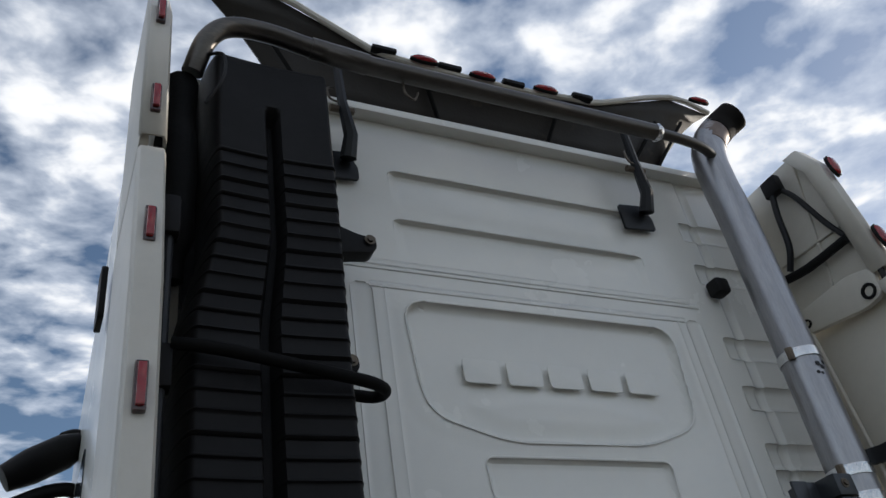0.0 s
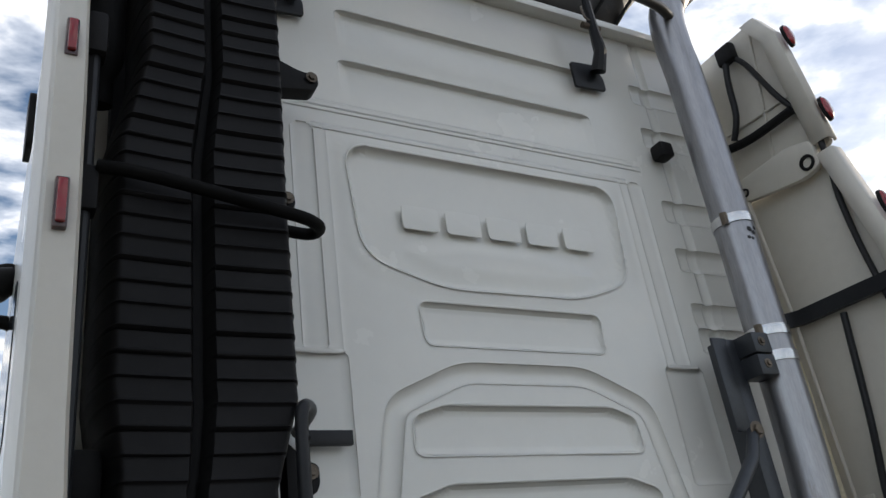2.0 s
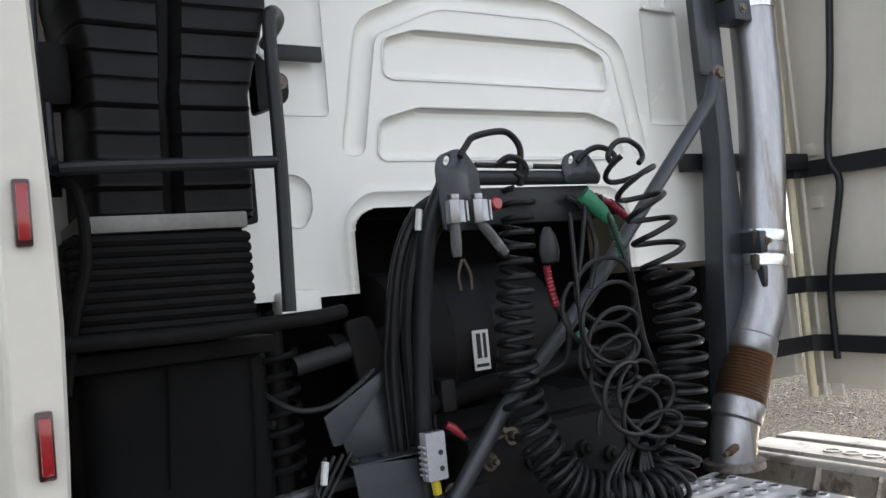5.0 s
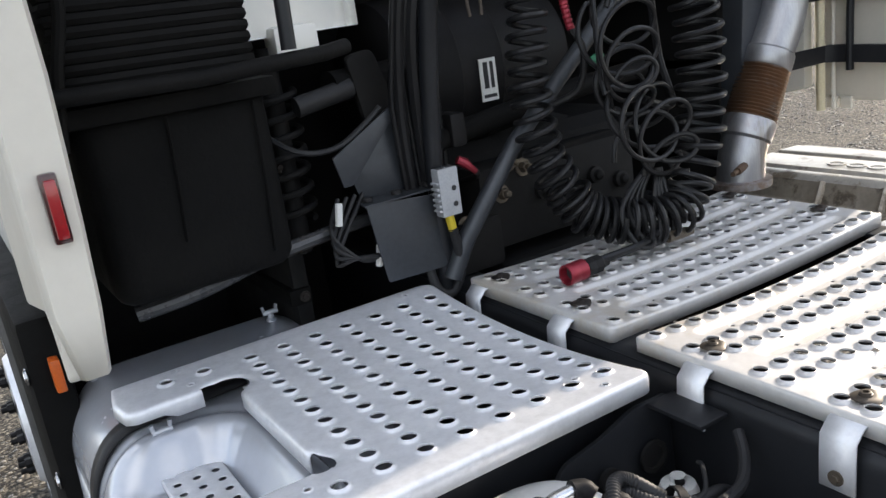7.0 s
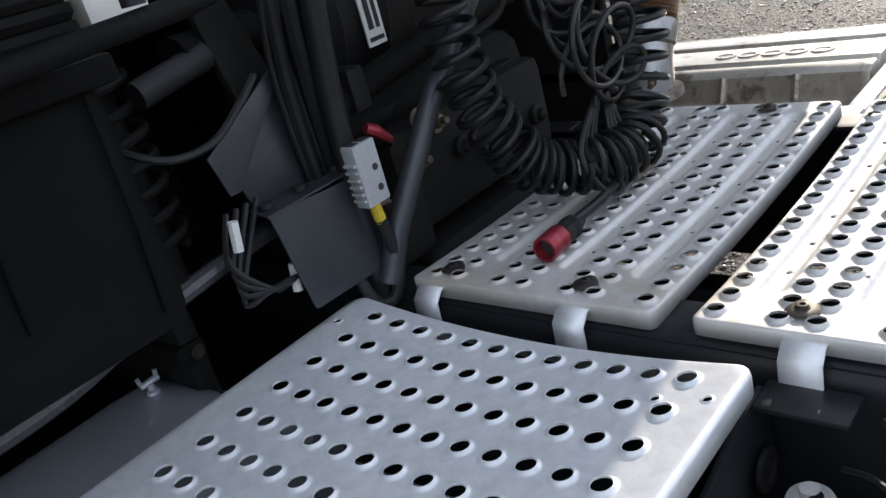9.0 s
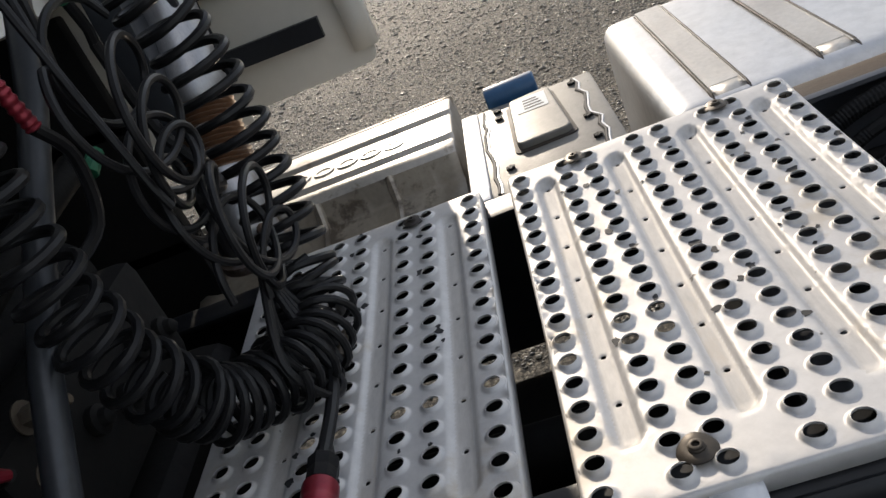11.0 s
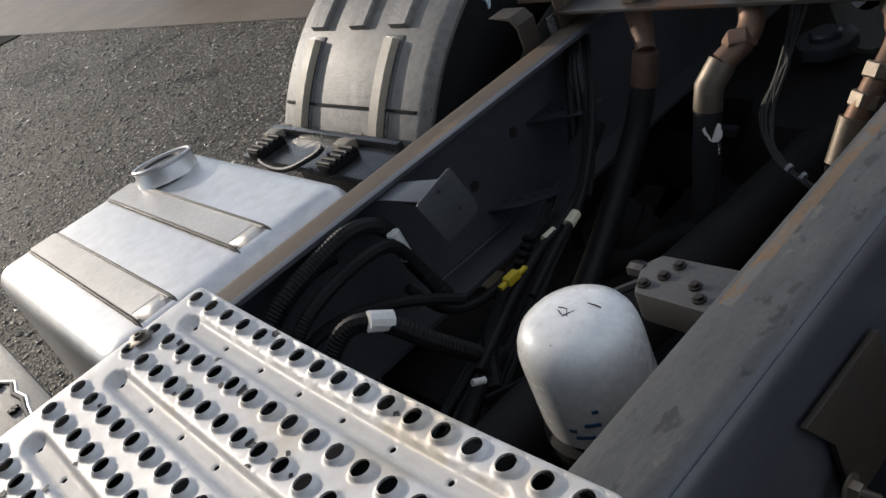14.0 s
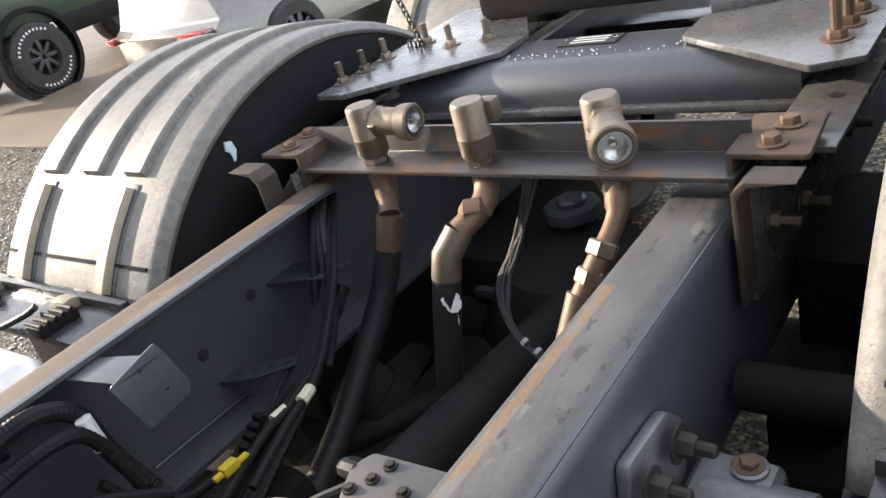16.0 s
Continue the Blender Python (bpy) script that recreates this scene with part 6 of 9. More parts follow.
for z in (2.845, 2.455, 2.365, 1.665, 1.605):
    p, d = ex_point(z)
    band = part("band_clamp", lathe([(R_EX + 0.001, -0.016), (R_EX + 0.004, -0.016), (R_EX + 0.005, 0), (R_EX + 0.004, 0.016), (R_EX + 0.001, 0.016)], 32, along(d, p)), M["chrome"], exhaust, "bright slotted band clamp")
    part("screw_barrel", tube([p + Vector((-0.066, -0.025, -0.02)), p + Vector((-0.072, -0.03, 0.02))], 0.012, 8), M["bolt"], band)
p, d = ex_point(2.80)
for k, (a, dz) in enumerate(((-1.75, 0.0), (-1.55, -0.012), (-1.35, 0.006), (-1.9, -0.03), (-1.7, -0.034))):
    part("paint_smudge", lathe([(0, 0.0), (0.010 - 0.001 * k, 0.0), (0, 0.0012)], 7, along((math.cos(a), math.sin(a), 0), p + Vector((math.cos(a), math.sin(a), 0)) * (R_EX + 0.0006) + Vector((0, 0, dz - 0.0)))), M["ink"], exhaust, "black paint smudge")
low = spline([(0.765, -0.14, 1.60), (0.742, -0.14, 1.48), (0.674, -0.14, 1.362)], 6)
solid(part("lower_pipe", tube(low, R_EX, 28, caps=False), M["steel"], exhaust), 0.004, -1)
b0, b1 = Vector((0.674, -0.14, 1.362)), Vector((0.585, -0.14, 1.185))
rad = []
pts = []
for k in range(121):
    t = k / 120
    pts.append(b0.lerp(b1, t))
    rad.append(0.066 + 0.006 * math.cos(2 * math.pi * t * 20))
part("flex_bellows", tube(pts, rad, 28, caps=False), M["bellows_metal"], exhaust, "heat-browned corrugated flexible section")
part("bellows_collar", lathe([(R_EX + 0.002, -0.026), (R_EX + 0.006, -0.02), (R_EX + 0.006, 0.02), (R_EX + 0.001, 0.026)], 28, along(b0 - b1, b0)), M["steel"], exhaust)
part("lower_collar", lathe([(R_EX - 0.002, -0.034), (R_EX + 0.005, -0.026), (R_EX + 0.007, 0.022), (R_EX + 0.002, 0.030)], 28, along(b0 - b1, b1)), M["steel"], exhaust)
part("elbow", tube(spline([(0.585, -0.14, 1.185), (0.556, -0.14, 1.115), (0.546, -0.14, 1.045)], 6), 0.065, 28), M["steel"], exhaust)
part("flange", lathe([(0.060, 0), (0.085, 0), (0.085, 0.018), (0.066, 0.022)], 28, Matrix.Translation((0.546, -0.14, 1.032))), M["steel_burnt"], exhaust, "rusty brown flange")
part("sensor", joined(tube([(0.52, -0.18, 1.10), (0.46, -0.20, 1.095)], 0.011, 8), tube([(0.46, -0.20, 1.095), (0.43, -0.21, 1.095)], 0.007, 8)), M["bolt_rust"], exhaust)
mast = part("mast", prism([(0.655, 2.45), (0.715, 2.45), (0.715, 1.96), (0.74, 1.30), (0.60, 1.02), (0.56, 1.02), (0.615, 1.60), (0.655, 1.95)], 0.07, Matrix.Translation((0, -0.12, 0)) @ pose(0, 0, 0, 90), 0.006), M["charcoal"], exhaust, "dark steel exhaust mast")
for z in (2.42, 2.35, 1.66, 1.56):
    part("bracket", box((0.70, -0.19, z - 0.035), (0.775, -0.11, z + 0.03), 0.006), M["charcoal"], mast)
    part("nut", hexbolt((0.735, -0.19, z), (0, -1, 0), 0.009, 0.008), M["bolt"], mast)
part("mast_plate", box((0.60, -0.125, 2.16), (0.66, -0.115, 2.45), 0.004), M["charcoal"], mast)
part("brace", tube([(0.63, -0.15, 2.155), (0.56, -0.18, 2.07), (0.02, -0.20, 1.56), (-0.25, -0.18, 1.32), (-0.40, -0.16, 1.13), (-0.44, -0.15, 1.05)], [0.017, 0.019, 0.019, 0.019, 0.021, 0.021], 12), M["charcoal"], exhaust, "dark diagonal brace tube")
part("brace_eye", hexbolt((0.63, -0.165, 2.155), (0, -1, 0), 0.016, 0.012), M["bolt"], exhaust)

# the long horizontal tube across the top of the wall
top_bar = thing("top_tube", (0, -0.25, 3.69), "dull steel tube across the top of the cab wall", "tube")
part("tube", tube([(-1.13, -0.20, 3.56), (-1.10, -0.24, 3.66), (-1.04, -0.25, 3.725), (-0.93, -0.25, 3.74), (-0.78, -0.25, 3.715), (-0.60, -0.25, 3.70), (0.49, -0.25, 3.698)], 0.030, 18, smooth_path=6), M["tube_steel"], top_bar)
part("inner_bar", tube([(0.49, -0.25, 3.698), (0.60, -0.245, 3.70), (0.72, -0.22, 3.715), (0.80, -0.19, 3.72)], 0.020, 14, smooth_path=4), M["tube_steel"], top_bar)
part("weld", lathe([(0.031, -0.012), (0.034, 0), (0.028, 0.012), (0.020, 0.016)], 18, along((1, 0, 0), (0.485, -0.25, 3.698))), M["chrome"], top_bar, "bright ground weld")
part("sleeve", tube([(-0.80, -0.25, 3.718), (-0.62, -0.25, 3.702)], 0.033, 18), M["tube_steel"], top_bar)
part("wire", tube([(-0.50, -0.235, 3.68), (-0.505, -0.245, 3.62), (-0.48, -0.25, 3.59), (-0.46, -0.245, 3.63)], 0.004, 6, smooth_path=5), M["bolt"], top_bar)

# ---- fittings inside the right fairing ----


def strip(points, width, thick, axis=(1, 0, 0)):
    """A flat bar along points, its broad side facing along axis."""
    a = Vector(axis)
    bm = bmesh.new()
    pts = [Vector(p) for p in points]
    rings = []
    for i, p in enumerate(pts):
        t = (pts[min(i + 1, len(pts) - 1)] - pts[max(i - 1, 0)]).normalized()
        w = a.cross(t).normalized()
        rings.append([bm.verts.new(p + w * sx * width / 2 + a * sy * thick / 2) for sx, sy in ((-1, -1), (1, -1), (1, 1), (-1, 1))])
    for p, q2 in zip(rings, rings[1:]):
        for i in range(4):
            bm.faces.new((p[i], p[(i + 1) % 4], q2[(i + 1) % 4], q2[i]))
    bm.faces.new(rings[0])
    bm.faces.new(rings[-1])
    bmesh.ops.recalc_face_normals(bm, faces=bm.faces[:])
    return soften(bm, min(width, thick) * 0.2, 1)


for s, f in ((1, fairing_right), (-1, fairing_left)):
    xi = s * 1.222
    for z in (2.60, 1.895, 1.505, 1.305):
        if s < 0 and z > 2:
            continue
        part("stay", strip([(s * (0.93 if z < 2.0 and s > 0 else 1.06), 0.03, z), (xi - s * 0.03, 0.02, z), (xi - s * 0.012, -0.02, z - 0.002), (xi - s * 0.012, -0.33 if z < 1.4 else -0.40, z - 0.01)], 0.055, 0.022), M["black_paint"], f, "flat black steel stay")
    part("corner_seal", tube([(s * 1.15, 0.055, 3.12), (s * 1.185, 0.04, 2.6), (s * 1.185, 0.04, 1.12)], 0.014, 10), M["cream"], f, "aged cream sealant pipe")
    part("gutter", tube([(s * 1.20, 0.03, 3.12), (s * 1.208, 0.01, 2.6), (s * 1.208, 0.01, 1.12)], 0.007, 8), M["fairing"], f)
    if s > 0:
        part("upright_stay", tube([(1.205, -0.18, 2.55), (1.205, -0.14, 2.2), (1.205, -0.10, 1.93), (1.205, -0.13, 1.84), (1.205, -0.10, 1.70), (1.205, -0.055, 1.50), (1.205, -0.05, 1.25)], 0.012, 10, smooth_path=4), M["black_paint"], f, "black bent upright rod")
        part("upper_stay", tube([(1.20, -0.09, 3.74), (1.20, -0.06, 3.60), (1.20, -0.045, 3.45), (1.20, 0.0, 3.36)], 0.013, 10, smooth_path=4), M["black_paint"], f)
        part("clamp_block", box((1.185, -0.13, 3.68), (1.225, -0.05, 3.76), 0.01), M["black_plastic"], f)
        part("cross_rod", tube([(1.205, 0.04, 3.345), (1.205, -0.08, 3.325), (1.205, -0.27, 3.325)], 0.018, 10, smooth_path=3), M["black_plastic"], f, "black wrapped loom")
        part("lamp_cable", tube([(1.21, -0.09, 3.72), (1.215, -0.15, 3.63), (1.215, -0.22, 3.44), (1.215, -0.28, 3.31), (1.215, -0.32, 3.2), (1.215, -0.32, 3.05), (1.215, -0.31, 2.9), (1.215, -0.33, 2.62), (1.215, -0.40, 2.2)], 0.011, 10, smooth_path=5), M["rubber"], f, "black lamp cable")
        part("pressed_bracket", prism(rounded([(0.06, 3.19), (-0.20, 3.20), (-0.30, 3.17), (-0.30, 3.06), (-0.22, 3.05), (0.06, 3.10)], 0.03), 0.03, Matrix(((0, 0, -1, 1.24 - 0.05), (1, 0, 0, 0), (0, 1, 0, 0), (0, 0, 0, 1))), 0.008), M["fairing"], f, "cream pressed bracket")
        for y, z, r in ((-0.262, 3.095, 0.020), (0.02, 3.13, 0.012)):
            part("hole_bush", lathe([(r * 1.5, 0), (r * 1.5, 0.006), (r, 0.006), (r * 0.9, -0.004), (0, -0.004)], 16, along((-1, 0, 0), (1.189, y, z))), M["black_plastic"], f)
        part("inner_rib", strip([(1.236, 0.05, 3.42), (1.236, -0.30, 3.40)], 0.012, 0.012), M["fairing"], f)
        part("inner_rib", strip([(1.236, -0.10, 3.14), (1.236, -0.20, 3.78)], 0.012, 0.012), M["fairing"], f)
        for y, z in ((-0.02, 1.96), (-0.02, 1.78), (-0.02, 1.14), (0.03, 1.14)):
            part("tab", box((1.228, y - 0.02, z - 0.02), (1.242, y + 0.02, z + 0.02), 0.004), M["fairing"], f)
lone("wall_stop", box((0.72, -0.05, 3.18), (0.78, 0.01, 3.24), 0.012), M["black_plastic"], "small black rubber stop on the cab wall", "stop")
lone("wall_bar", box((0.607, -0.03, 1.893), (1.20, 0.005, 1.946), 0.004), M["black_paint"], "flat black steel bar along the cab wall", "bar")

# ---- mirrors beside the cab ----
mirror = thing("door_mirror", (-1.3, 1.65, 3.0), "dark door mirror on arms beyond the cab side", "mirror")
part("housing", lathe([(0, -0.16), (0.09, -0.15), (0.12, -0.05), (0.12, 0.08), (0.08, 0.15), (0, 0.16)], 20, Matrix.Translation((-1.36, 1.6, 3.19)) @ pose(0, 0, 0, 0, 60, 0) @ Matrix.Diagonal((0.55, 0.8, 1, 1))), M["black_plastic"], mirror)
part("arm", tube([(-1.30, 1.62, 3.30), (-1.25, 1.64, 3.325), (-1.19, 1.66, 3.30), (-1.185, 1.66, 3.22)], 0.022, 12, smooth_path=4), M["black_plastic"], mirror)
part("lower_arm", tube([(-1.45, 1.62, 3.02), (-1.34, 1.62, 3.07), (-1.25, 1.64, 3.09), (-1.19, 1.66, 3.06)], 0.028, 12, smooth_path=4), M["black_plastic"], mirror)
part("side_vane", prism(rounded([(0.55, 3.42), (0.55, 3.22), (0.70, 3.24), (0.70, 3.46)], 0.03), 0.02, Matrix(((0, 0, -1, -1.27), (1, 0, 0, 0), (0, 1, 0, 0), (0, 0, 0, 1))), 0.005), M["black_plastic"], mirror)
vane = thing("air_vane", (-1.25, 0.3, 3.3), "dark side air vane at the cab edge", "vane")
part("blade", prism(rounded([(0.05, 3.50), (0.05, 3.18), (0.30, 3.18), (0.30, 3.56)], 0.03), 0.025, Matrix(((0, 0, -1, -1.245), (1, 0, 0, 0), (0, 1, 0, 0), (0, 0, 0, 1))), 0.006), M["black_plastic"], vane)

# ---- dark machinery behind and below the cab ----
# near-black masses and sheets added to keep the space under the cab dark
engine = thing("gearbox", (0, 0.5, 0.5), "near-black gearbox and engine mass under the cab, shade in its colour", "gearbox")
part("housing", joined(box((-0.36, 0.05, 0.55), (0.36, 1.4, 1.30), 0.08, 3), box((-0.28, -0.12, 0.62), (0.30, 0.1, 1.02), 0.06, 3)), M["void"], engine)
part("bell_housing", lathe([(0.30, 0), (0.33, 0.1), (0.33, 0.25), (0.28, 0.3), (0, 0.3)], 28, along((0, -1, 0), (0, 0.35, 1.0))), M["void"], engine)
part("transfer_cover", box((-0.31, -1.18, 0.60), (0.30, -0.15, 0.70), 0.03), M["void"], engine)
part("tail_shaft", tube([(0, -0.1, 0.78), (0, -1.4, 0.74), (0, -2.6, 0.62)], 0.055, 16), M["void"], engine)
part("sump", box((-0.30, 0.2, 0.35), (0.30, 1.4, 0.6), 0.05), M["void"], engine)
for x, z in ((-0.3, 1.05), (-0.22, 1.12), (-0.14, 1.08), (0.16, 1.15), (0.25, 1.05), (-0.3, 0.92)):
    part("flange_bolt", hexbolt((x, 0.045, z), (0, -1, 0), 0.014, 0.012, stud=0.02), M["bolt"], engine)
lone("engine_bulkhead", box((-1.19, 0.62, 0.30), (1.19, 0.70, 1.60), 0.01), M["void"], "near-black bulkhead added to darken the space under the cab", "bulkhead")
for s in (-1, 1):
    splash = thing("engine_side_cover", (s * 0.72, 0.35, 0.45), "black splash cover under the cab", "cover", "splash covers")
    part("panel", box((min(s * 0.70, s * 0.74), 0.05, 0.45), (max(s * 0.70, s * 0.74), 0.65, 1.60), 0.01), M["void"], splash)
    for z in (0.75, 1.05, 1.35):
        part("stiffener", box((min(s * 0.70, s * 0.755), 0.042, z - 0.02), (max(s * 0.70, s * 0.755), 0.60, z + 0.02), 0.008), M["black_dusty_shaded"], splash)
        part("bolt", hexbolt((s * 0.72, 0.040, z), (0, -1, 0), 0.008, 0.006), M["rivet_dark"], splash)

cleaner = thing("air_cleaner", (-0.17, 0.1, 1.3), "large black cylindrical air cleaner with a white sticker", "air cleaner")
m = along((1, 0, 0), (-0.17, 0.178, 1.475))
part("canister", lathe([(0, -0.25), (0.16, -0.25), (0.19, -0.23), (0.195, -0.10), (0.20, -0.09), (0.195, -0.08), (0.195, 0.02), (0.20, 0.03), (0.195, 0.04), (0.195, 0.20), (0.18, 0.25), (0, 0.26)], 40, m), M["black_plastic"], cleaner)
lbl = part("sticker", box((-0.212, -0.0225, 1.40), (-0.165, -0.0185, 1.50), 0, m=None), M["white_label"], cleaner, "white sticker with unreadable black print")
for k, (a, b2) in enumerate(((0.008, 0.030), (0.036, 0.055))):
    part("print_bar", box((-0.208 + 0.7 * a, -0.0235, 1.43), (-0.209 + 0.65 * b2, -0.0226, 1.492), 0), M["ink"], lbl)
part("arrow_bar", box((-0.207, -0.0235, 1.408), (-0.170, -0.0226, 1.416), 0), M["ink"], lbl)
part("outlet", tube([(-0.40, 0.05, 1.50), (-0.46, 0.0, 1.50), (-0.60, -0.02, 1.50)], 0.035, 16), M["black_dusty_shaded"], cleaner)

airbox = thing("air_filter_box", (-0.95, -0.05, 1.15), "grimy black plastic air filter housing under the stack, shade in its colour", "air box")
part("body", box((-1.14, -0.20, 1.20), (-0.80, 0.20, 1.545), 0.05, 4), M["black_dusty_shaded"], airbox)
for x, z0 in ((-0.835, 1.24), (-0.99, 1.30)):
    part("seam", tube([(x - 0.012, -0.203, z0), (x - 0.004, -0.206, z0 + 0.12), (x, -0.206, 1.52)], 0.003, 6), M["black_dusty_shaded"], airbox)
part("lid_lip", box((-1.17, -0.225, 1.525), (-0.79, 0.20, 1.56), 0.01), M["black_dusty_shaded"], airbox)
part("lower_pipe", tube([(-1.10, -0.10, 1.165), (-0.98, -0.12, 1.18), (-0.85, -0.12, 1.205), (-0.70, -0.10, 1.215), (-0.55, -0.08, 1.22)], 0.015, 10, smooth_path=4), M["wet_black"], airbox)
spring = thing("cab_spring", (-0.7, 0.0, 1.2), "black cab suspension coil spring", "spring")
part("coil", tube([(-0.70 + 0.045 * math.cos(t), 0.05 + 0.045 * math.sin(t), 1.22 + 0.0065 * t) for t in np.linspace(0, 2 * math.pi * 7, 140)], 0.008, 8), M["void"], spring)
part("damper", tube([(-0.70, 0.05, 1.15), (-0.70, 0.05, 1.60)], 0.022, 12), M["void"], spring)
mount = thing("cab_mount", (-0.7, 0, 1.55), "cream cab mounting bracket below the wall edge", "bracket")
part("horn", box((-0.70, -0.02, 1.56), (-0.60, 0.05, 1.64), 0.015), M["cab"], mount)
part("rubber_bush", tube([(-0.69, -0.04, 1.475), (-0.56, -0.04, 1.495)], 0.022, 12), M["rubber"], mount)
part("plate", prism(rounded([(-0.565, 1.56), (-0.50, 1.57), (-0.42, 1.30), (-0.52, 1.30)], 0.02), 0.02, Matrix.Translation((0, -0.05, 0)) @ pose(0, 0, 0, 90), 0.004), M["void"], mount)

# folded charcoal bracket with the grey power connector
brk = thing("battery_switch_bracket", (-0.52, -0.12, 1.08), "folded charcoal steel bracket standing by the rail", "bracket")
part("lower_plate", prism(rounded([(-0.620, 1.262), (-0.415, 1.245), (-0.415, 1.12), (-0.45, 1.08), (-0.595, 1.085)], 0.008), 0.004, Matrix.Translation((0, -0.145, 0)) @ pose(0, 0, 0, 90), 0.001), M["charcoal"], brk)
part("upper_plate", prism(rounded([(-0.60, 1.265), (-0.42, 1.25), (-0.425, 1.31), (-0.465, 1.35), (-0.485, 1.44), (-0.62, 1.335)], 0.008), 0.004, Matrix.Translation((0, -0.085, 0)) @ pose(0, 0, 0, 90), 0.001), M["charcoal"], brk)
part("shelf", prism([(-0.625, -0.149), (-0.412, -0.149), (-0.412, -0.080), (-0.61, -0.080)], 0.004, Matrix.Translation((0, 0, 1.262)), 0.001), M["charcoal"], brk)
part("side_fold", prism([(-0.655, 1.365), (-0.49, 1.455), (-0.485, 1.44), (-0.62, 1.30), (-0.64, 1.30)], 0.005, Matrix.Translation((0, -0.10, 0)) @ pose(0, 0, 0, 90), 0.001), M["charcoal"], brk)
for x in (-0.60, -0.53, -0.45):
    part("grommet", lathe([(0.012, 0), (0.012, 0.008), (0, 0.01)], 12, Matrix.Translation((x, -0.115, 1.263))), M["rubber"], brk)
plug = thing("power_connector", (-0.43, -0.165, 1.24), "light grey high-current battery connector hanging on its cable", "connector")
part("shell", box((-0.462, -0.185, 1.20), (-0.412, -0.155, 1.305), 0.004), M["grey_plastic"], plug)
for k in range(6):
    part("grip_rib", box((-0.468, -0.183, 1.212 + 0.012 * k), (-0.461, -0.157, 1.217 + 0.012 * k), 0.001, 1), M["grey_plastic"], plug)
for x in (-0.449, -0.425):
    part("contact_mouth", box((x - 0.009, -0.180, 1.302), (x + 0.009, -0.160, 1.3065), 0.001, 1), M["ink"], plug)
for z in (1.225, 1.26):
    part("hole", lathe([(0.006, 0), (0.006, 0.001), (0, 0.001)], 12, along((0, -1, 0), (-0.427, -0.185, z))), M["ink"], plug)
part("yellow_sleeve", tube([(-0.44, -0.17, 1.205), (-0.435, -0.17, 1.165)], 0.010, 10), M["yellow"], plug)
part("cable", tube([(-0.435, -0.17, 1.17), (-0.425, -0.165, 1.12), (-0.42, -0.16, 1.07), (-0.44, -0.15, 1.02), (-0.475, -0.14, 1.03), (-0.48, -0.12, 1.10), (-0.44, -0.08, 1.15)], 0.011, 10, smooth_path=5), M["rubber"], plug)
lever = thing("red_tap_handle", (-0.33, -0.1, 1.27), "red plastic tap handle on black pipework", "tap handle")
part("grip", tube([(-0.375, -0.13, 1.305), (-0.36, -0.135, 1.295), (-0.335, -0.14, 1.27)], [0.010, 0.012, 0.006], 10), M["red"], lever)
part("stem", tube([(-0.335, -0.14, 1.27), (-0.31, -0.10, 1.25), (-0.30, 0.0, 1.22)], 0.008, 8), M["void"], lever)
pipes = thing("coolant_pipe", (-0.3, -0.05, 1.3), "black coolant pipework behind the hoses", "pipe")
part("pipe", tube([(-0.42, -0.10, 1.10), (-0.425, -0.10, 1.30), (-0.40, -0.10, 1.35), (-0.33, -0.08, 1.355), (0.0, -0.05, 1.385), (0.3, -0.03, 1.40)], 0.026, 14, smooth_path=4), M["black_dusty_shaded"], pipes)
part("clip", box((-0.375, -0.125, 1.33), (-0.335, -0.055, 1.405), 0.01), M["black_plastic"], pipes)
for x, z in ((-0.24, 1.19), (-0.21, 1.26), (-0.35, 1.14), (-0.40, 1.13), (-0.17, 1.24)):
    part("union", hexbolt((x, -0.09, z), (0, -1, 0.1), 0.014, 0.02, stud=0.015), M["brass"], pipes)
manifold = thing("pipe_manifold", (-0.1, -0.04, 1.05), "near-black valve manifold on the chassis", "manifold")
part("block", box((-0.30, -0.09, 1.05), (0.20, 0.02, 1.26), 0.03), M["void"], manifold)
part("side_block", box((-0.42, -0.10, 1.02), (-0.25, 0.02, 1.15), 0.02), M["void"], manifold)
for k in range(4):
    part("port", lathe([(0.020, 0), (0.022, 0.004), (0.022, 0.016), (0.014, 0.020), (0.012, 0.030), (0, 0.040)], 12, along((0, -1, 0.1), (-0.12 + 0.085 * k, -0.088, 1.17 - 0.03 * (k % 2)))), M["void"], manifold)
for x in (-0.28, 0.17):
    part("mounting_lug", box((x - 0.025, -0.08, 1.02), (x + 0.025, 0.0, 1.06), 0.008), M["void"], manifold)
blk = thing("hose_bundle", (-0.45, -0.12, 1.1), "bundle of black hoses and wires rising to the service panel", "hoses")
for k, (dx, r) in enumerate(((0, 0.018), (-0.035, 0.013), (0.03, 0.008), (-0.05, 0.006), (0.045, 0.005), (-0.02, 0.006))):
    part("hose", tube([(-0.30 + dx * 0.4, -0.17, 1.83), (-0.37 + dx, -0.17, 1.80), (-0.43 + dx, -0.16, 1.70), (-0.455 + dx, -0.14, 1.55), (-0.445 + dx * 1.2, -0.11, 1.35 + 0.02 * k), (-0.43 + dx, -0.09, 1.10)], r, 10, smooth_path=6), M["hose"], blk)
for k in range(4):
    part("wire", tube([(-0.66 + 0.02 * k, -0.10, 1.28), (-0.70, -0.13, 1.22 - 0.02 * k), (-0.66, -0.15, 1.16), (-0.60 + 0.02 * k, -0.10, 1.13)], 0.005, 6, smooth_path=5), M["rubber"], blk)
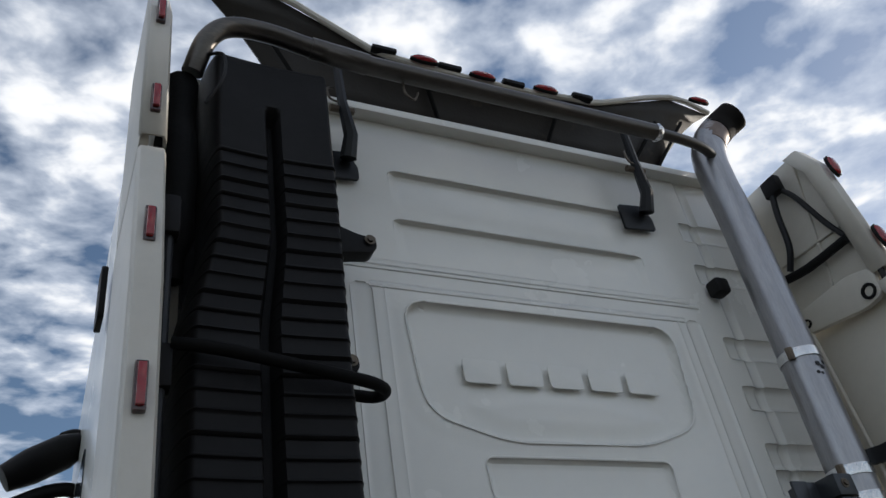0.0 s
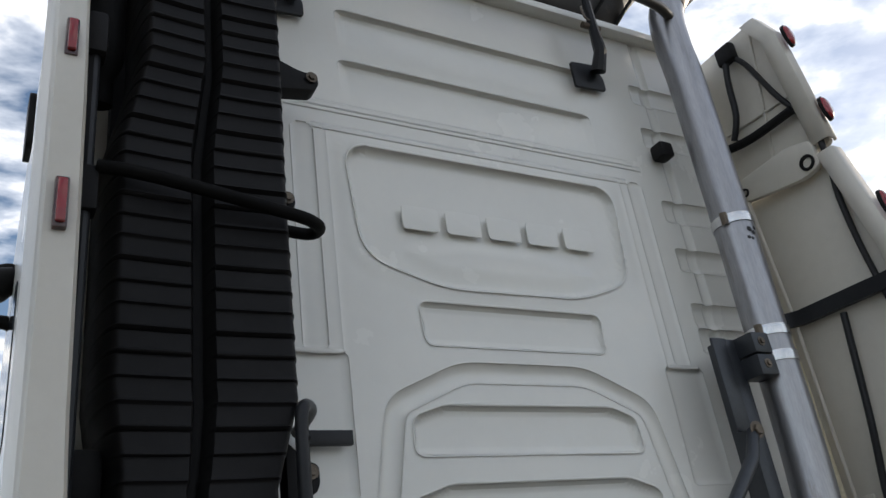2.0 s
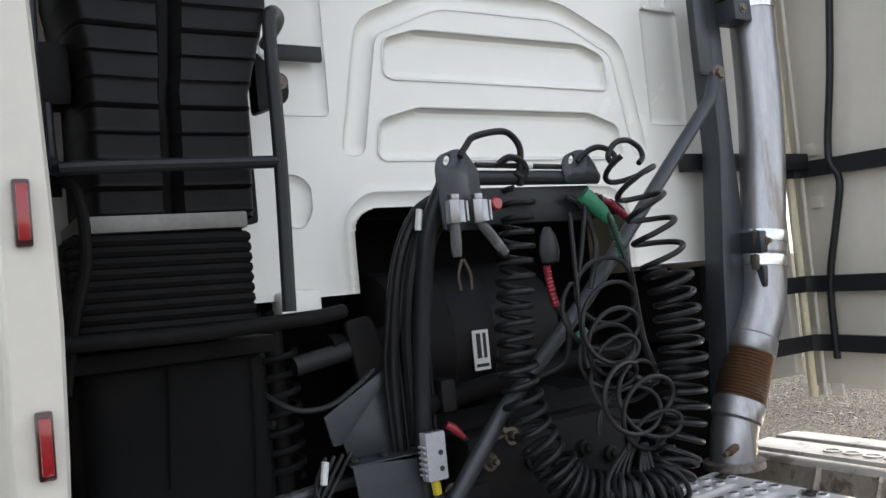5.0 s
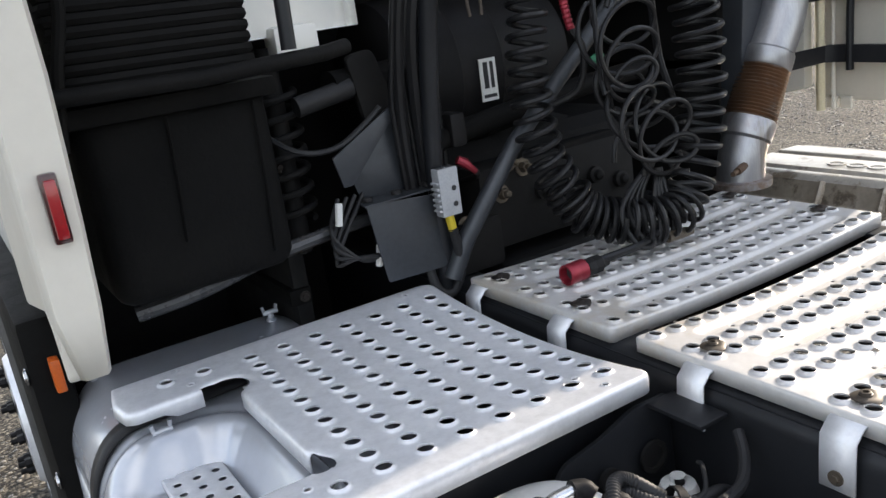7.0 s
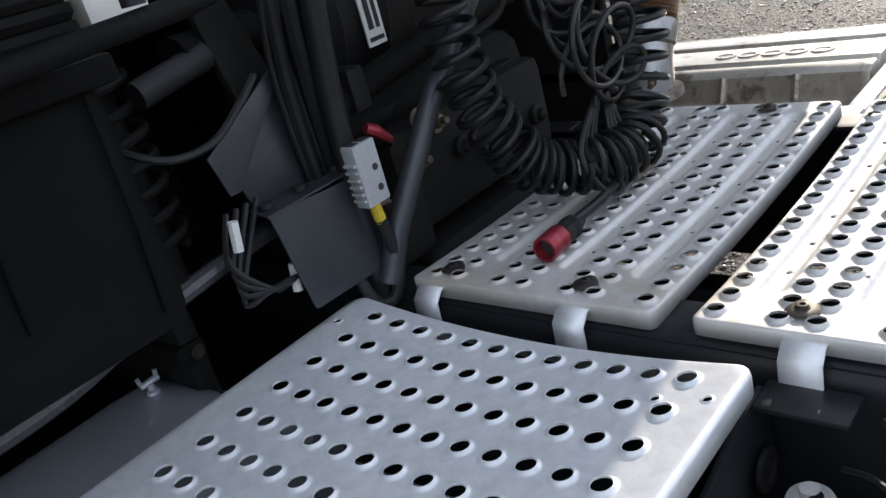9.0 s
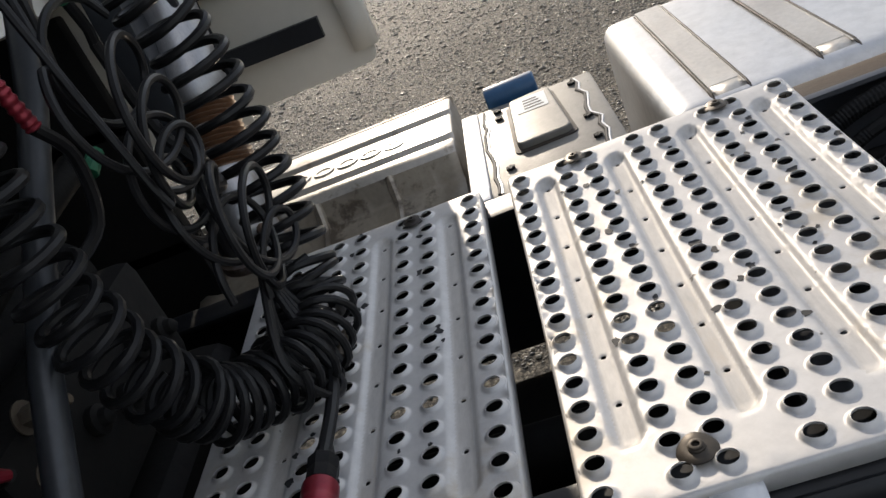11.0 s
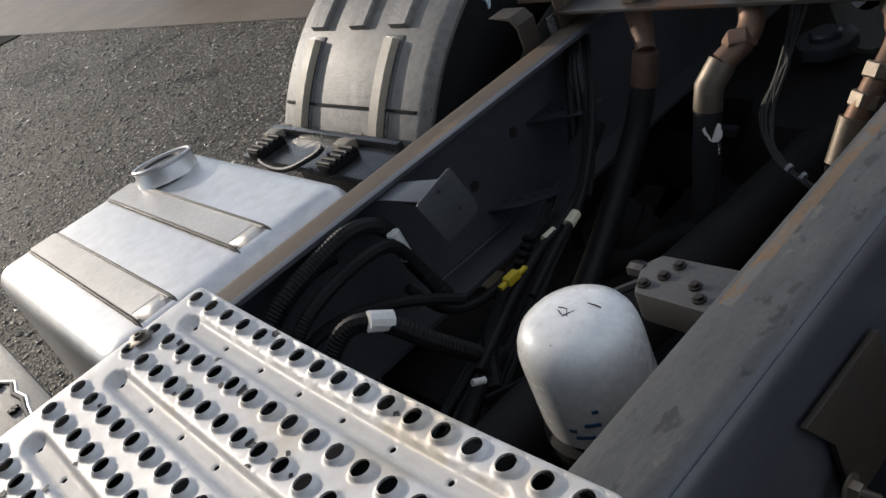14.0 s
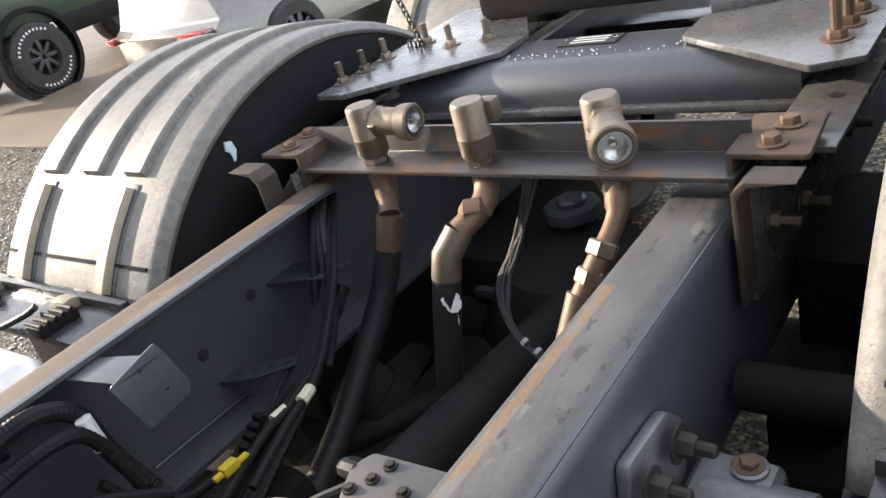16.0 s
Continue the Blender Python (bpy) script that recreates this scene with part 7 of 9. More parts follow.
part("wire", tube([(-0.80, -0.05, 1.46), (-0.74, -0.12, 1.40), (-0.66, -0.13, 1.39), (-0.58, -0.11, 1.42), (-0.53, -0.10, 1.45)], 0.006, 6, smooth_path=5), M["rubber"], blk)
for loc in ((-0.685, -0.14, 1.235), (-0.60, -0.12, 1.12), (-0.44, -0.20, 1.745)):
    part("wire_tag", tube([Vector(loc), Vector(loc) + Vector((0.008, 0, 0.045))], 0.008, 8), M["white_plastic"], blk, "white wire tag")

# ---- service panel with its coiled lines ----
panel = thing("hose_bracket", (-0.15, -0.24, 1.8), "charcoal steel bracket carrying the trailer couplings", "bracket")
part("cross_tube", tube([(-0.36, -0.24, 1.852), (0.05, -0.24, 1.848)], 0.017, 12), M["black_paint"], panel)


def ear_plate(x0, low):
    """A folded steel ear with an eye cut through it."""
    out = rounded([(x0, low), (x0 - 0.008, 1.872), (x0 + 0.002, 1.898), (x0 + 0.045, 1.913), (x0 + 0.068, 1.911), (x0 + 0.100, 1.868), (x0 + 0.108, low)], 0.014)
    eye = [(x0 + 0.022 + 0.009 * math.cos(a) + 0.004 * math.sin(a), 1.888 + 0.011 * math.sin(a)) for a in (2 * math.pi * i / 16 for i in range(16))]
    pts = [Vector(p) for p in out + eye]
    n = len(out)
    edges = [(i, (i + 1) % n) for i in range(n)] + [(n + i, n + (i + 1) % 16) for i in range(16)]
    vs, _, fs, _, _, _ = geometry.delaunay_2d_cdt(pts, edges, [], 1, 1e-6)
    bm = bmesh.new()
    verts = [bm.verts.new((v.x, -0.258, v.y)) for v in vs]
    for f in fs:
        c = sum((vs[i] for i in f), Vector((0, 0))) / len(f)
        if poly_dist(np.array([c.x]), np.array([c.y]), eye)[0] > 0 > poly_dist(np.array([c.x]), np.array([c.y]), out)[0]:
            bm.faces.new([verts[i] for i in f])
    bmesh.ops.recalc_face_normals(bm, faces=bm.faces[:])
    return bm


for x0, low in ((-0.410, 1.735), (-0.062, 1.832)):
    solid(part("ear_plate", ear_plate(x0, low), M["charcoal"], panel), 0.006, 0)
part("thin_rod", tube([(-0.305, -0.245, 1.880), (-0.045, -0.245, 1.873)], 0.0065, 8), M["rubber"], panel)
part("rod_tag", tube([(-0.168, -0.245, 1.877), (-0.150, -0.245, 1.8765)], 0.0085, 8), M["white_plastic"], panel, "white tape tag")
part("knot", tube([(-0.245, -0.25, 1.880), (-0.225, -0.262, 1.893), (-0.195, -0.262, 1.888), (-0.178, -0.26, 1.868), (-0.185, -0.255, 1.85), (-0.205, -0.255, 1.86)], 0.0085, 8, smooth_path=4), M["hose"], panel)
part("back_plate", box((-0.31, -0.235, 1.745), (0.03, -0.215, 1.83), 0.006), M["black_paint"], panel)
part("button", lathe([(0.015, 0), (0.015, 0.012), (0.012, 0.016), (0, 0.016)], 18, along((0, -1, 0), (-0.274, -0.258, 1.790))), M["red_lens"], panel, "red push button")
for x, lean in ((-0.388, 0.0), (-0.328, 0.03)):
    c = part("coupling", joined(box((x - 0.020, -0.288, 1.748), (x + 0.006, -0.262, 1.800), 0.004), lathe([(0.010, -0.024), (0.010, 0.020), (0.008, 0.023), (0, 0.023)], 16, Matrix.Translation((x + 0.011, -0.282, 1.775))), box((x - 0.012, -0.284, 1.798), (x + 0.008, -0.268, 1.812), 0.002)), M["steel"], panel, "brushed metal air coupling")
    part("rib", box((x + 0.018, -0.294, 1.752), (x + 0.023, -0.276, 1.796), 0.001, 1), M["steel"], c)
    part("tail", tube([(x - 0.004, -0.275, 1.752), (x - 0.004 + lean * 0.6, -0.275, 1.735), (x - 0.006 + lean * 1.6, -0.276, 1.700), (x - 0.006 + lean * 2.2, -0.276, 1.678)], [0.009, 0.012, 0.0125, 0.010], 10), M["greyed_black"], c)
part("shackle", tube([(-0.385, -0.28, 1.672), (-0.398, -0.28, 1.640), (-0.395, -0.28, 1.606)], 0.0035, 6, smooth_path=4), M["rust_dark"], panel)
part("shackle", tube([(-0.382, -0.28, 1.672), (-0.368, -0.28, 1.640), (-0.368, -0.28, 1.606)], 0.0035, 6, smooth_path=4), M["rust_dark"], panel)
part("dummy_cap", lathe([(0, -0.042), (0.024, -0.036), (0.029, -0.01), (0.022, 0.025), (0.010, 0.045), (0, 0.046)], 14, Matrix.Translation((-0.135, -0.262, 1.686)) @ Matrix.Diagonal((1, 0.5, 1, 1))), M["black_paint"], panel, "black rubber dust cap")
part("support_post", tube([(-0.38, -0.23, 1.84), (-0.42, -0.20, 1.72), (-0.44, -0.15, 1.4), (-0.44, -0.12, 1.0)], 0.02, 12, smooth_path=5), M["black_paint"], panel)


def coil(points, r, pitch, seg=8, wire=0.0072, per=18, r2=None):
    """A helix of radius r wound along a smooth path."""
    path = spline(points, 12)
    lens = [0]
    for a, b in zip(path, path[1:]):
        lens.append(lens[-1] + (b - a).length)
    total = lens[-1]
    turns = total / pitch
    n = int(turns * per)
    out = []
    side = None
    for i in range(n + 1):
        s = total * i / n
        k = max(0, min(len(path) - 2, next((j for j in range(len(lens) - 1) if lens[j + 1] >= s), len(path) - 2)))
        f = (s - lens[k]) / max(1e-6, lens[k + 1] - lens[k])
        p = path[k].lerp(path[k + 1], f)
        t = (path[k + 1] - path[k]).normalized()
        side = t.orthogonal().normalized() if side is None else (side - t * side.dot(t)).normalized()
        a = 2 * math.pi * turns * i / n
        rr = (r + ((r2 or r) - r) * i / n) * (1 + 0.06 * math.sin(a * 0.37))
        out.append(p + (side * math.cos(a) + t.cross(side) * math.sin(a)) * rr)
    return tube(out, wire, seg)


line1 = thing("coiled_air_line", (-0.2, -0.24, 1.07), "black coiled suzi air line hanging on the bracket", "air line", "coiled lines")
part("coil", coil([(-0.190, -0.235, 1.82), (-0.206, -0.237, 1.72), (-0.222, -0.240, 1.62), (-0.240, -0.243, 1.50), (-0.243, -0.247, 1.385), (-0.222, -0.252, 1.28), (-0.186, -0.262, 1.205)], 0.035, 0.034, wire=0.0070, r2=0.044), M["hose"], line1)
part("bottom_coil", coil([(-0.186, -0.262, 1.205), (-0.158, -0.278, 1.155), (-0.11, -0.305, 1.125), (-0.05, -0.335, 1.112), (0.0, -0.355, 1.115), (0.035, -0.365, 1.13)], 0.046, 0.0215, wire=0.0066), M["hose"], line1)
part("lead", tube([(-0.190, -0.250, 1.83), (-0.192, -0.258, 1.87), (-0.190, -0.262, 1.915), (-0.212, -0.262, 1.945), (-0.245, -0.262, 1.953), (-0.312, -0.262, 1.940), (-0.335, -0.262, 1.920), (-0.356, -0.264, 1.895)], 0.0078, 8, smooth_path=5), M["hose"], line1)
line2 = thing("coiled_air_line", (0.14, -0.39, 1.07), "black coiled suzi air line hanging beside the exhaust", "air line", "coiled lines")
part("upper_coil", coil([(0.085, -0.30, 1.875), (0.100, -0.33, 1.80), (0.118, -0.345, 1.71), (0.138, -0.35, 1.61)], 0.053, 0.062, wire=0.0070), M["hose"], line2)
part("coil", coil([(0.138, -0.352, 1.61), (0.152, -0.36, 1.51), (0.146, -0.365, 1.36), (0.118, -0.37, 1.24), (0.075, -0.37, 1.165), (0.035, -0.365, 1.13)], 0.050, 0.037, wire=0.0072), M["hose"], line2)
part("lead", tube([(-0.028, -0.268, 1.882), (-0.005, -0.275, 1.903), (0.030, -0.28, 1.915), (0.062, -0.285, 1.905), (0.072, -0.29, 1.888), (0.060, -0.29, 1.876), (0.050, -0.29, 1.893), (0.075, -0.29, 1.922), (0.117, -0.29, 1.930), (0.152, -0.292, 1.912), (0.158, -0.295, 1.888), (0.140, -0.298, 1.872)], 0.0072, 8, smooth_path=6), M["hose"], line2)
part("bottom_coil", coil([(0.085, -0.372, 1.185), (0.055, -0.385, 1.135), (0.0, -0.39, 1.118), (-0.06, -0.372, 1.118), (-0.11, -0.345, 1.13)], 0.047, 0.027, wire=0.0062), M["hose"], line2)
line3 = thing("loose_cable", (-0.03, -0.40, 1.06), "tangle of black trailer cable hanging in loops", "cable")
rng = random.Random(5)
for strand in range(3):
    pts = [(0.03 - 0.05 * strand, -0.27, 1.80 - 0.02 * strand)]
    n, turns = 64, 4.5 - 0.8 * strand
    for k in range(n):
        t = k / (n - 1)
        a = 2 * math.pi * turns * t + strand * 1.9
        R = 0.060 + 0.035 * math.sin(5.1 * t + strand) ** 2
        c = Vector((-0.02 - 0.05 * math.sin(3.0 * t + strand), -0.33 - 0.05 * t, 1.62 - 0.07 * strand - (0.36 - 0.05 * strand) * t))
        pts.append(tuple(c + Vector((R * math.cos(a), 0.03 * math.sin(a * 0.5 + strand), 0.75 * R * math.sin(a)))))
    part("loop", tube(pts, 0.0055, 8, smooth_path=3), M["hose"], line3)
for k in range(4):
    w = rng.uniform(-0.02, 0.02)
    part("bight", tube([(-0.03 + w, -0.36, 1.24), (-0.12 + 0.024 * k, -0.37 + w, 1.16), (-0.115 + 0.028 * k, -0.40 + w, 1.085), (-0.075 + 0.024 * k, -0.41 + w, 1.072), (-0.05 + 0.02 * k, -0.385, 1.12), (0.0 + w, -0.35, 1.22)], 0.0058, 8, smooth_path=6), M["hose"], line3)
part("drop_cable", tube([(0.03, -0.35, 1.17), (0.022, -0.365, 1.125), (-0.02, -0.385, 1.095), (-0.08, -0.395, 1.082), (-0.14, -0.397, 1.077), (-0.20, -0.395, 1.076), (-0.225, -0.394, 1.076)], 0.0095, 10, smooth_path=6), M["hose"], line3)
aim = along((1, 0.02, 0.0), (-0.255, -0.393, 1.070))
end = part("plug_body", joined(lathe([(0.016, -0.012), (0.0195, -0.008), (0.0195, 0.012), (0.017, 0.016)], 8, aim), lathe([(0.015, 0.0), (0.0205, 0.014), (0.0205, 0.030), (0.015, 0.036), (0.011, 0.055)], 8, aim)), M["black_plastic"], line3, "black cable gland")
part("red_ring", lathe([(0.014, -0.040), (0.018, -0.062), (0.0215, -0.062), (0.0225, -0.058), (0.0225, -0.040), (0.0215, -0.036), (0.0225, -0.032), (0.0225, -0.014), (0.017, -0.010)], 24, aim), M["red"], end, "red anodised coupling ring")
part("socket", lathe([(0, -0.045), (0.015, -0.045), (0.0185, -0.060)], 18, aim), M["ink"], end, "dark open socket")
part("brass_end", tube([(-0.02, -0.395, 1.072), (0.02, -0.398, 1.072), (0.05, -0.404, 1.072)], [0.013, 0.013, 0.009], 10), M["brass"], line3)


def ribbed_line(points, r):
    """A hose in a tight spiral sleeve."""
    path = spline(points, 24)
    return tube(path, [r * (1 + 0.18 * ((k // 2) % 2)) for k in range(len(path))], 9)


green = thing("green_connector", (0.06, -0.27, 1.77), "green trailer plug with red and black cable sleeves", "connector")
part("plug", tube([(-0.018, -0.262, 1.804), (-0.010, -0.265, 1.796), (0.004, -0.268, 1.782), (0.026, -0.272, 1.760), (0.034, -0.274, 1.750), (0.052, -0.277, 1.730)], [0.020, 0.022, 0.0205, 0.019, 0.016, 0.010], 12), M["green"], green)
sleeve_path = [Vector((0.052, -0.277, 1.728)).lerp(Vector((0.080, -0.277, 1.640)), k / 40) for k in range(41)]
part("sleeve", tube(sleeve_path, [0.0085 + 0.0025 * ((k // 2) % 2) for k in range(41)], 10), M["green"], green, "dark green spiral sleeve")
part("cable", tube([(0.080, -0.277, 1.645), (0.090, -0.277, 1.62), (0.10, -0.275, 1.60), (0.105, -0.27, 1.58)], 0.008, 8), M["hose"], green)
part("cable", tube([(0.105, -0.27, 1.58), (0.11, -0.28, 1.45), (0.09, -0.33, 1.35), (-0.02, -0.35, 1.38)], 0.009, 8, smooth_path=5), M["hose"], green)
part("red_sleeve", ribbed_line([(-0.152, -0.268, 1.642), (-0.149, -0.270, 1.60), (-0.138, -0.272, 1.548)], 0.0085), M["red"], green, "red spiral hose sleeve")
part("red_sleeve", ribbed_line([(0.025, -0.255, 1.800), (0.075, -0.258, 1.776), (0.122, -0.265, 1.738)], 0.0085), M["red"], green, "red spiral hose sleeve")
part("cable", tube([(-0.138, -0.272, 1.548), (-0.115, -0.28, 1.50), (-0.12, -0.26, 1.42), (-0.17, -0.22, 1.39)], 0.008, 8, smooth_path=5), M["hose"], green)
part("cable", tube([(-0.06, -0.25, 1.80), (-0.02, -0.26, 1.77), (0.0, -0.27, 1.68), (-0.03, -0.27, 1.58)], 0.007, 8, smooth_path=5), M["hose"], green)
part("green_tip", tube([(-0.09, -0.27, 1.47), (-0.06, -0.275, 1.485)], 0.010, 8), M["green"], green)

# black side panel of the cab steps, with an orange lamp
steps = thing("cab_step_panel", (-1.24, 0.6, 0.3), "black plastic cab step panel with an orange side lamp", "step panel")
part("panel", box((-1.30, 0.10, 0.25), (-1.22, 1.6, 1.16), 0.02), M["black_dusty_shaded"], steps)
part("mud_flap", box((-1.25, 0.02, 0.30), (-0.95, 0.08, 0.78), 0.01), M["rubber"], steps)
part("orange_lamp", box((-1.258, 0.06, 1.005), (-1.238, 0.10, 1.075), 0.005), M["orange"], steps, "orange side lamp")
for y, z in ((0.12, 1.04), (0.12, 0.80), (0.12, 0.60)):
    part("screw", hexbolt((-1.30, y, z), (-1, 0, 0), 0.012, 0.006), M["chrome"], steps)


def steer_wheel():
    w = thing("steer_wheel", (-1.16, 1.30, 0), "front truck tyre with a pale steel rim and dark wheel nuts", "wheel")
    m = Matrix.Translation((-1.16, 1.30, 0.505)) @ pose(0, 0, 0, 0, -90, 0)
    part("tyre", lathe([(0.29, -0.14), (0.44, -0.155), (0.49, -0.14), (0.505, -0.11), (0.505, 0.11), (0.49, 0.14), (0.44, 0.155), (0.30, 0.145)], 64, m), M["tyre"], w)
    rim = part("rim", lathe([(0.30, 0.10), (0.305, 0.148), (0.290, 0.152), (0.275, 0.13), (0.25, 0.12), (0.215, 0.17), (0.14, 0.175), (0.12, 0.15), (0, 0.15)], 48, m), M["plate_smooth"], w, "pale steel rim")
    for k in range(10):
        a = 2 * math.pi * k / 10
        part("wheel_nut", hexbolt((-1.335, 1.30 + 0.168 * math.cos(a), 0.505 + 0.168 * math.sin(a)), (-1, 0, 0), 0.017, 0.022, stud=0.02), M["black_plastic"], rim)
    return w


steer_wheel()

# ---- behind the deck: hydraulic cross beam ----
beam = thing("coupling_beam", (0, -2.16, 1.03), "rusty angle-iron cross beam bolted over the chassis rails", "cross beam")
part("angle", prism([(-2.115, 1.050), (-2.115, 1.058), (-2.197, 1.060), (-2.200, 1.108), (-2.208, 1.108), (-2.208, 1.050)], 0.86, Matrix(((0, 0, 1, 0.43), (1, 0, 0, 0), (0, 1, 0, 0), (0, 0, 0, 1))), 0.0015), M["rusty_angle"], beam, "wet grey angle iron with rust runs")

for s in (-1, 1):
    y0 = -2.10 if s < 0 else -2.085
    end = part("end_plate", prism(rounded([(s * 0.415, y0 - 0.03), (s * 0.415, y0 - 0.175), (s * 0.515, y0 - 0.175), (s * 0.525, y0 - 0.03)], 0.008), 0.009, Matrix.Translation((0, 0, 1.088)), 0.002), M["rust_plate"], beam, "rusty bolted end plate")
    part("end_web", box((min(s * 0.415, s * 0.424), y0 - 0.175, 1.022), (max(s * 0.415, s * 0.424), y0 - 0.03, 1.083), 0.002), M["rust_plate"], end)
    part("hanger", prism([(s * 0.530, 1.088), (s * 0.470, 1.080), (s * 0.456, 1.062), (s * 0.456, 0.90), (s * 0.448, 0.90), (s * 0.448, 1.070), (s * 0.466, 1.088)], 0.05, Matrix(((1, 0, 0, 0), (0, 0, -1, y0 + 0.006), (0, 1, 0, 0), (0, 0, 0, 1))), 0.001), M["rust_dark"], end, "dark folded hanger leg")
    for dx, dy in ((0.468, -0.065), (0.475, -0.13)):
        part("bolt", hexbolt((s * dx, y0 + dy, 1.0885), (0, 0, 1), 0.014, 0.013), M["bolt_rust"], end)
    # angle iron that runs back along the rail
    sub = part("side_angle", joined(box((min(s * 0.435, s * 0.535), -3.6, 1.048), (max(s * 0.435, s * 0.535), y0 - 0.12, 1.058), 0.002), box((min(s * 0.435, s * 0.445), -3.6, 0.86), (max(s * 0.435, s * 0.445), y0 - 0.02, 1.05), 0.002)), M["wet_steel"], beam, "grey angle iron along the rail")
    for k in range(4):
        part("slot_hole", lathe([(0.011, 0), (0.011, 0.0012), (0, 0.0012)], 14, Matrix.Translation((s * 0.492, y0 - 0.235 - 0.075 * k, 1.058))), M["ink"], sub)
    for k in range(5):
        part("side_bolt", hexbolt((s * 0.447, y0 - 0.1 - 0.16 * k, 0.95 - 0.05 * (k % 2)), (s, 0, 0), 0.016, 0.014, stud=0.03), M["bolt"], sub)


def rod_fit(x, facing, name_label):
    f = thing("hydraulic_coupling", (x, -2.155, 1.058), name_label, "coupling", "hydraulic couplings")
    m = Matrix.Translation((x, -2.155, 1.058))
    part("base_nut", lathe([(0.022, 0), (0.024, 0.002), (0.024, 0.014), (0.020, 0.018)], 6, m), M["bolt"], f)
    part("body", lathe([(0.026, 0.014), (0.030, 0.02), (0.030, 0.05), (0.0305, 0.052), (0.0295, 0.054), (0.0295, 0.108), (0.026, 0.113), (0, 0.113)], 28, m), M["brass"], f)
    if facing:
        a = Vector(facing)
        o = Vector((x, -2.155, 1.14))
        arm = part("side_port", lathe([(0.020, 0.018), (0.028, 0.028), (0.028, 0.040), (0.024, 0.043)], 6, along(a, o)), M["brass"], f)
        part("coupler", lathe([(0.022, 0.035), (0.025, 0.042), (0.025, 0.078), (0.029, 0.081), (0.029, 0.086), (0.032, 0.089), (0.0335, 0.110), (0.031, 0.113), (0.026, 0.113), (0.0245, 0.095), (0, 0.092)], 32, along(a, o)), M["brass"], f, "worn brass quick coupler")
        part("seal_ring", lathe([(0.0245, 0.104), (0.0245, 0.1125), (0.019, 0.1125), (0.018, 0.098), (0.007, 0.098), (0.005, 0.108), (0, 0.109)], 24, along(a, o)), M["chrome"], f, "bright valve seat")
    else:
        part("lug", box((x - 0.04, -2.195, 1.125), (x - 0.005, -2.165, 1.165), 0.006), M["brass"], f)
    return f


rod_fit(0.25, (-0.98, -0.05, -0.06), "grimy brass hydraulic coupling with a side outlet")
rod_fit(0.011, None, "grimy brass hydraulic elbow with a plain top")
rod_fit(-0.230, (-0.53, 0.82, -0.10), "brass hydraulic coupling facing forward with yellow grease")
h1 = thing("hydraulic_hose", (0.25, -2.1, 0.8), "thick black hydraulic hose with a rusty elbow", "hose", "hydraulic hoses")
part("elbow", tube([(0.25, -2.155, 1.05), (0.245, -2.15, 1.0), (0.225, -2.12, 0.965)], [0.024, 0.023, 0.020], 14, smooth_path=4), M["brass_red"], h1)
part("ferrule", tube([(0.225, -2.12, 0.965), (0.235, -2.10, 0.90)], 0.026, 14), M["brass_red"], h1)
part("hose", tube([(0.235, -2.10, 0.90), (0.25, -2.06, 0.82), (0.26, -1.96, 0.72), (0.25, -1.80, 0.62), (0.20, -1.55, 0.56)], 0.026, 14, smooth_path=6), M["rubber"], h1)
h2 = thing("hydraulic_hose", (0.03, -2.05, 0.7), "thick black hydraulic hose splashed with white paint", "hose", "hydraulic hoses")
part("elbow", tube([(0.011, -2.155, 1.05), (-0.005, -2.13, 1.02), (-0.005, -2.10, 1.0), (0.02, -2.06, 0.975)], 0.022, 14, smooth_path=5), M["brass_red"], h2)
part("union", lathe([(0.027, -0.014), (0.029, -0.01), (0.029, 0.01), (0.027, 0.014)], 6, along((-0.3, 0.6, -0.5), (0.0, -2.09, 0.998))), M["brass_red"], h2)
part("ferrule", tube([(0.02, -2.06, 0.975), (0.035, -2.03, 0.945), (0.04, -2.02, 0.905)], 0.026, 16), M["brass"], h2, "pale crimped ferrule")
part("hose", tube([(0.04, -2.02, 0.905), (0.045, -2.0, 0.84), (0.06, -1.97, 0.70), (0.06, -1.94, 0.58), (0.03, -1.88, 0.48)], 0.025, 14, smooth_path=6), M["rubber"], h2)
part("paint_splash", joined(*[lathe([(r * 1.7, -0.002), (r * 1.5, 0.0012), (0, 0.0016)], 9, along((-0.75, 0.62, 0.25), Vector((0.042, -2.013, z)) + Vector((-0.75, 0.62, 0.25)).normalized() * 0.0252 + Vector((dx, 0, 0)))) for z, r, dx in ((0.872, 0.010, 0.001), (0.862, 0.009, -0.002), (0.852, 0.006, 0.001), (0.840, 0.003, 0), (0.832, 0.003, 0), (0.824, 0.002, 0))]), M["white_label"], h2, "dried white paint splash")
h3 = thing("hydraulic_hose", (-0.22, -2.1, 0.8), "corroded brass pipe with hexagon unions", "hose", "hydraulic hoses")
part("pipe", tube([(-0.230, -2.155, 1.05), (-0.245, -2.13, 1.02), (-0.25, -2.10, 0.99), (-0.235, -2.05, 0.945), (-0.215, -2.02, 0.90)], [0.022, 0.02, 0.016, 0.018, 0.018], 14, smooth_path=4), M["brass_red"], h3)
for loc, d in (((-0.24, -2.14, 1.035), (0.1, -0.4, 1)), ((-0.24, -2.065, 0.96), (-0.2, -0.5, 0.7)), ((-0.226, -2.04, 0.925), (-0.2, -0.4, 0.7))):
    part("hexagon", lathe([(0, -0.013), (0.022, -0.013), (0.0245, -0.010), (0.0245, 0.010), (0.022, 0.013), (0, 0.013)], 6, along(d, loc)), M["brass"], h3)
part("ferrule", tube([(-0.215, -2.02, 0.905), (-0.20, -1.985, 0.84)], 0.022, 14), M["brass"], h3)
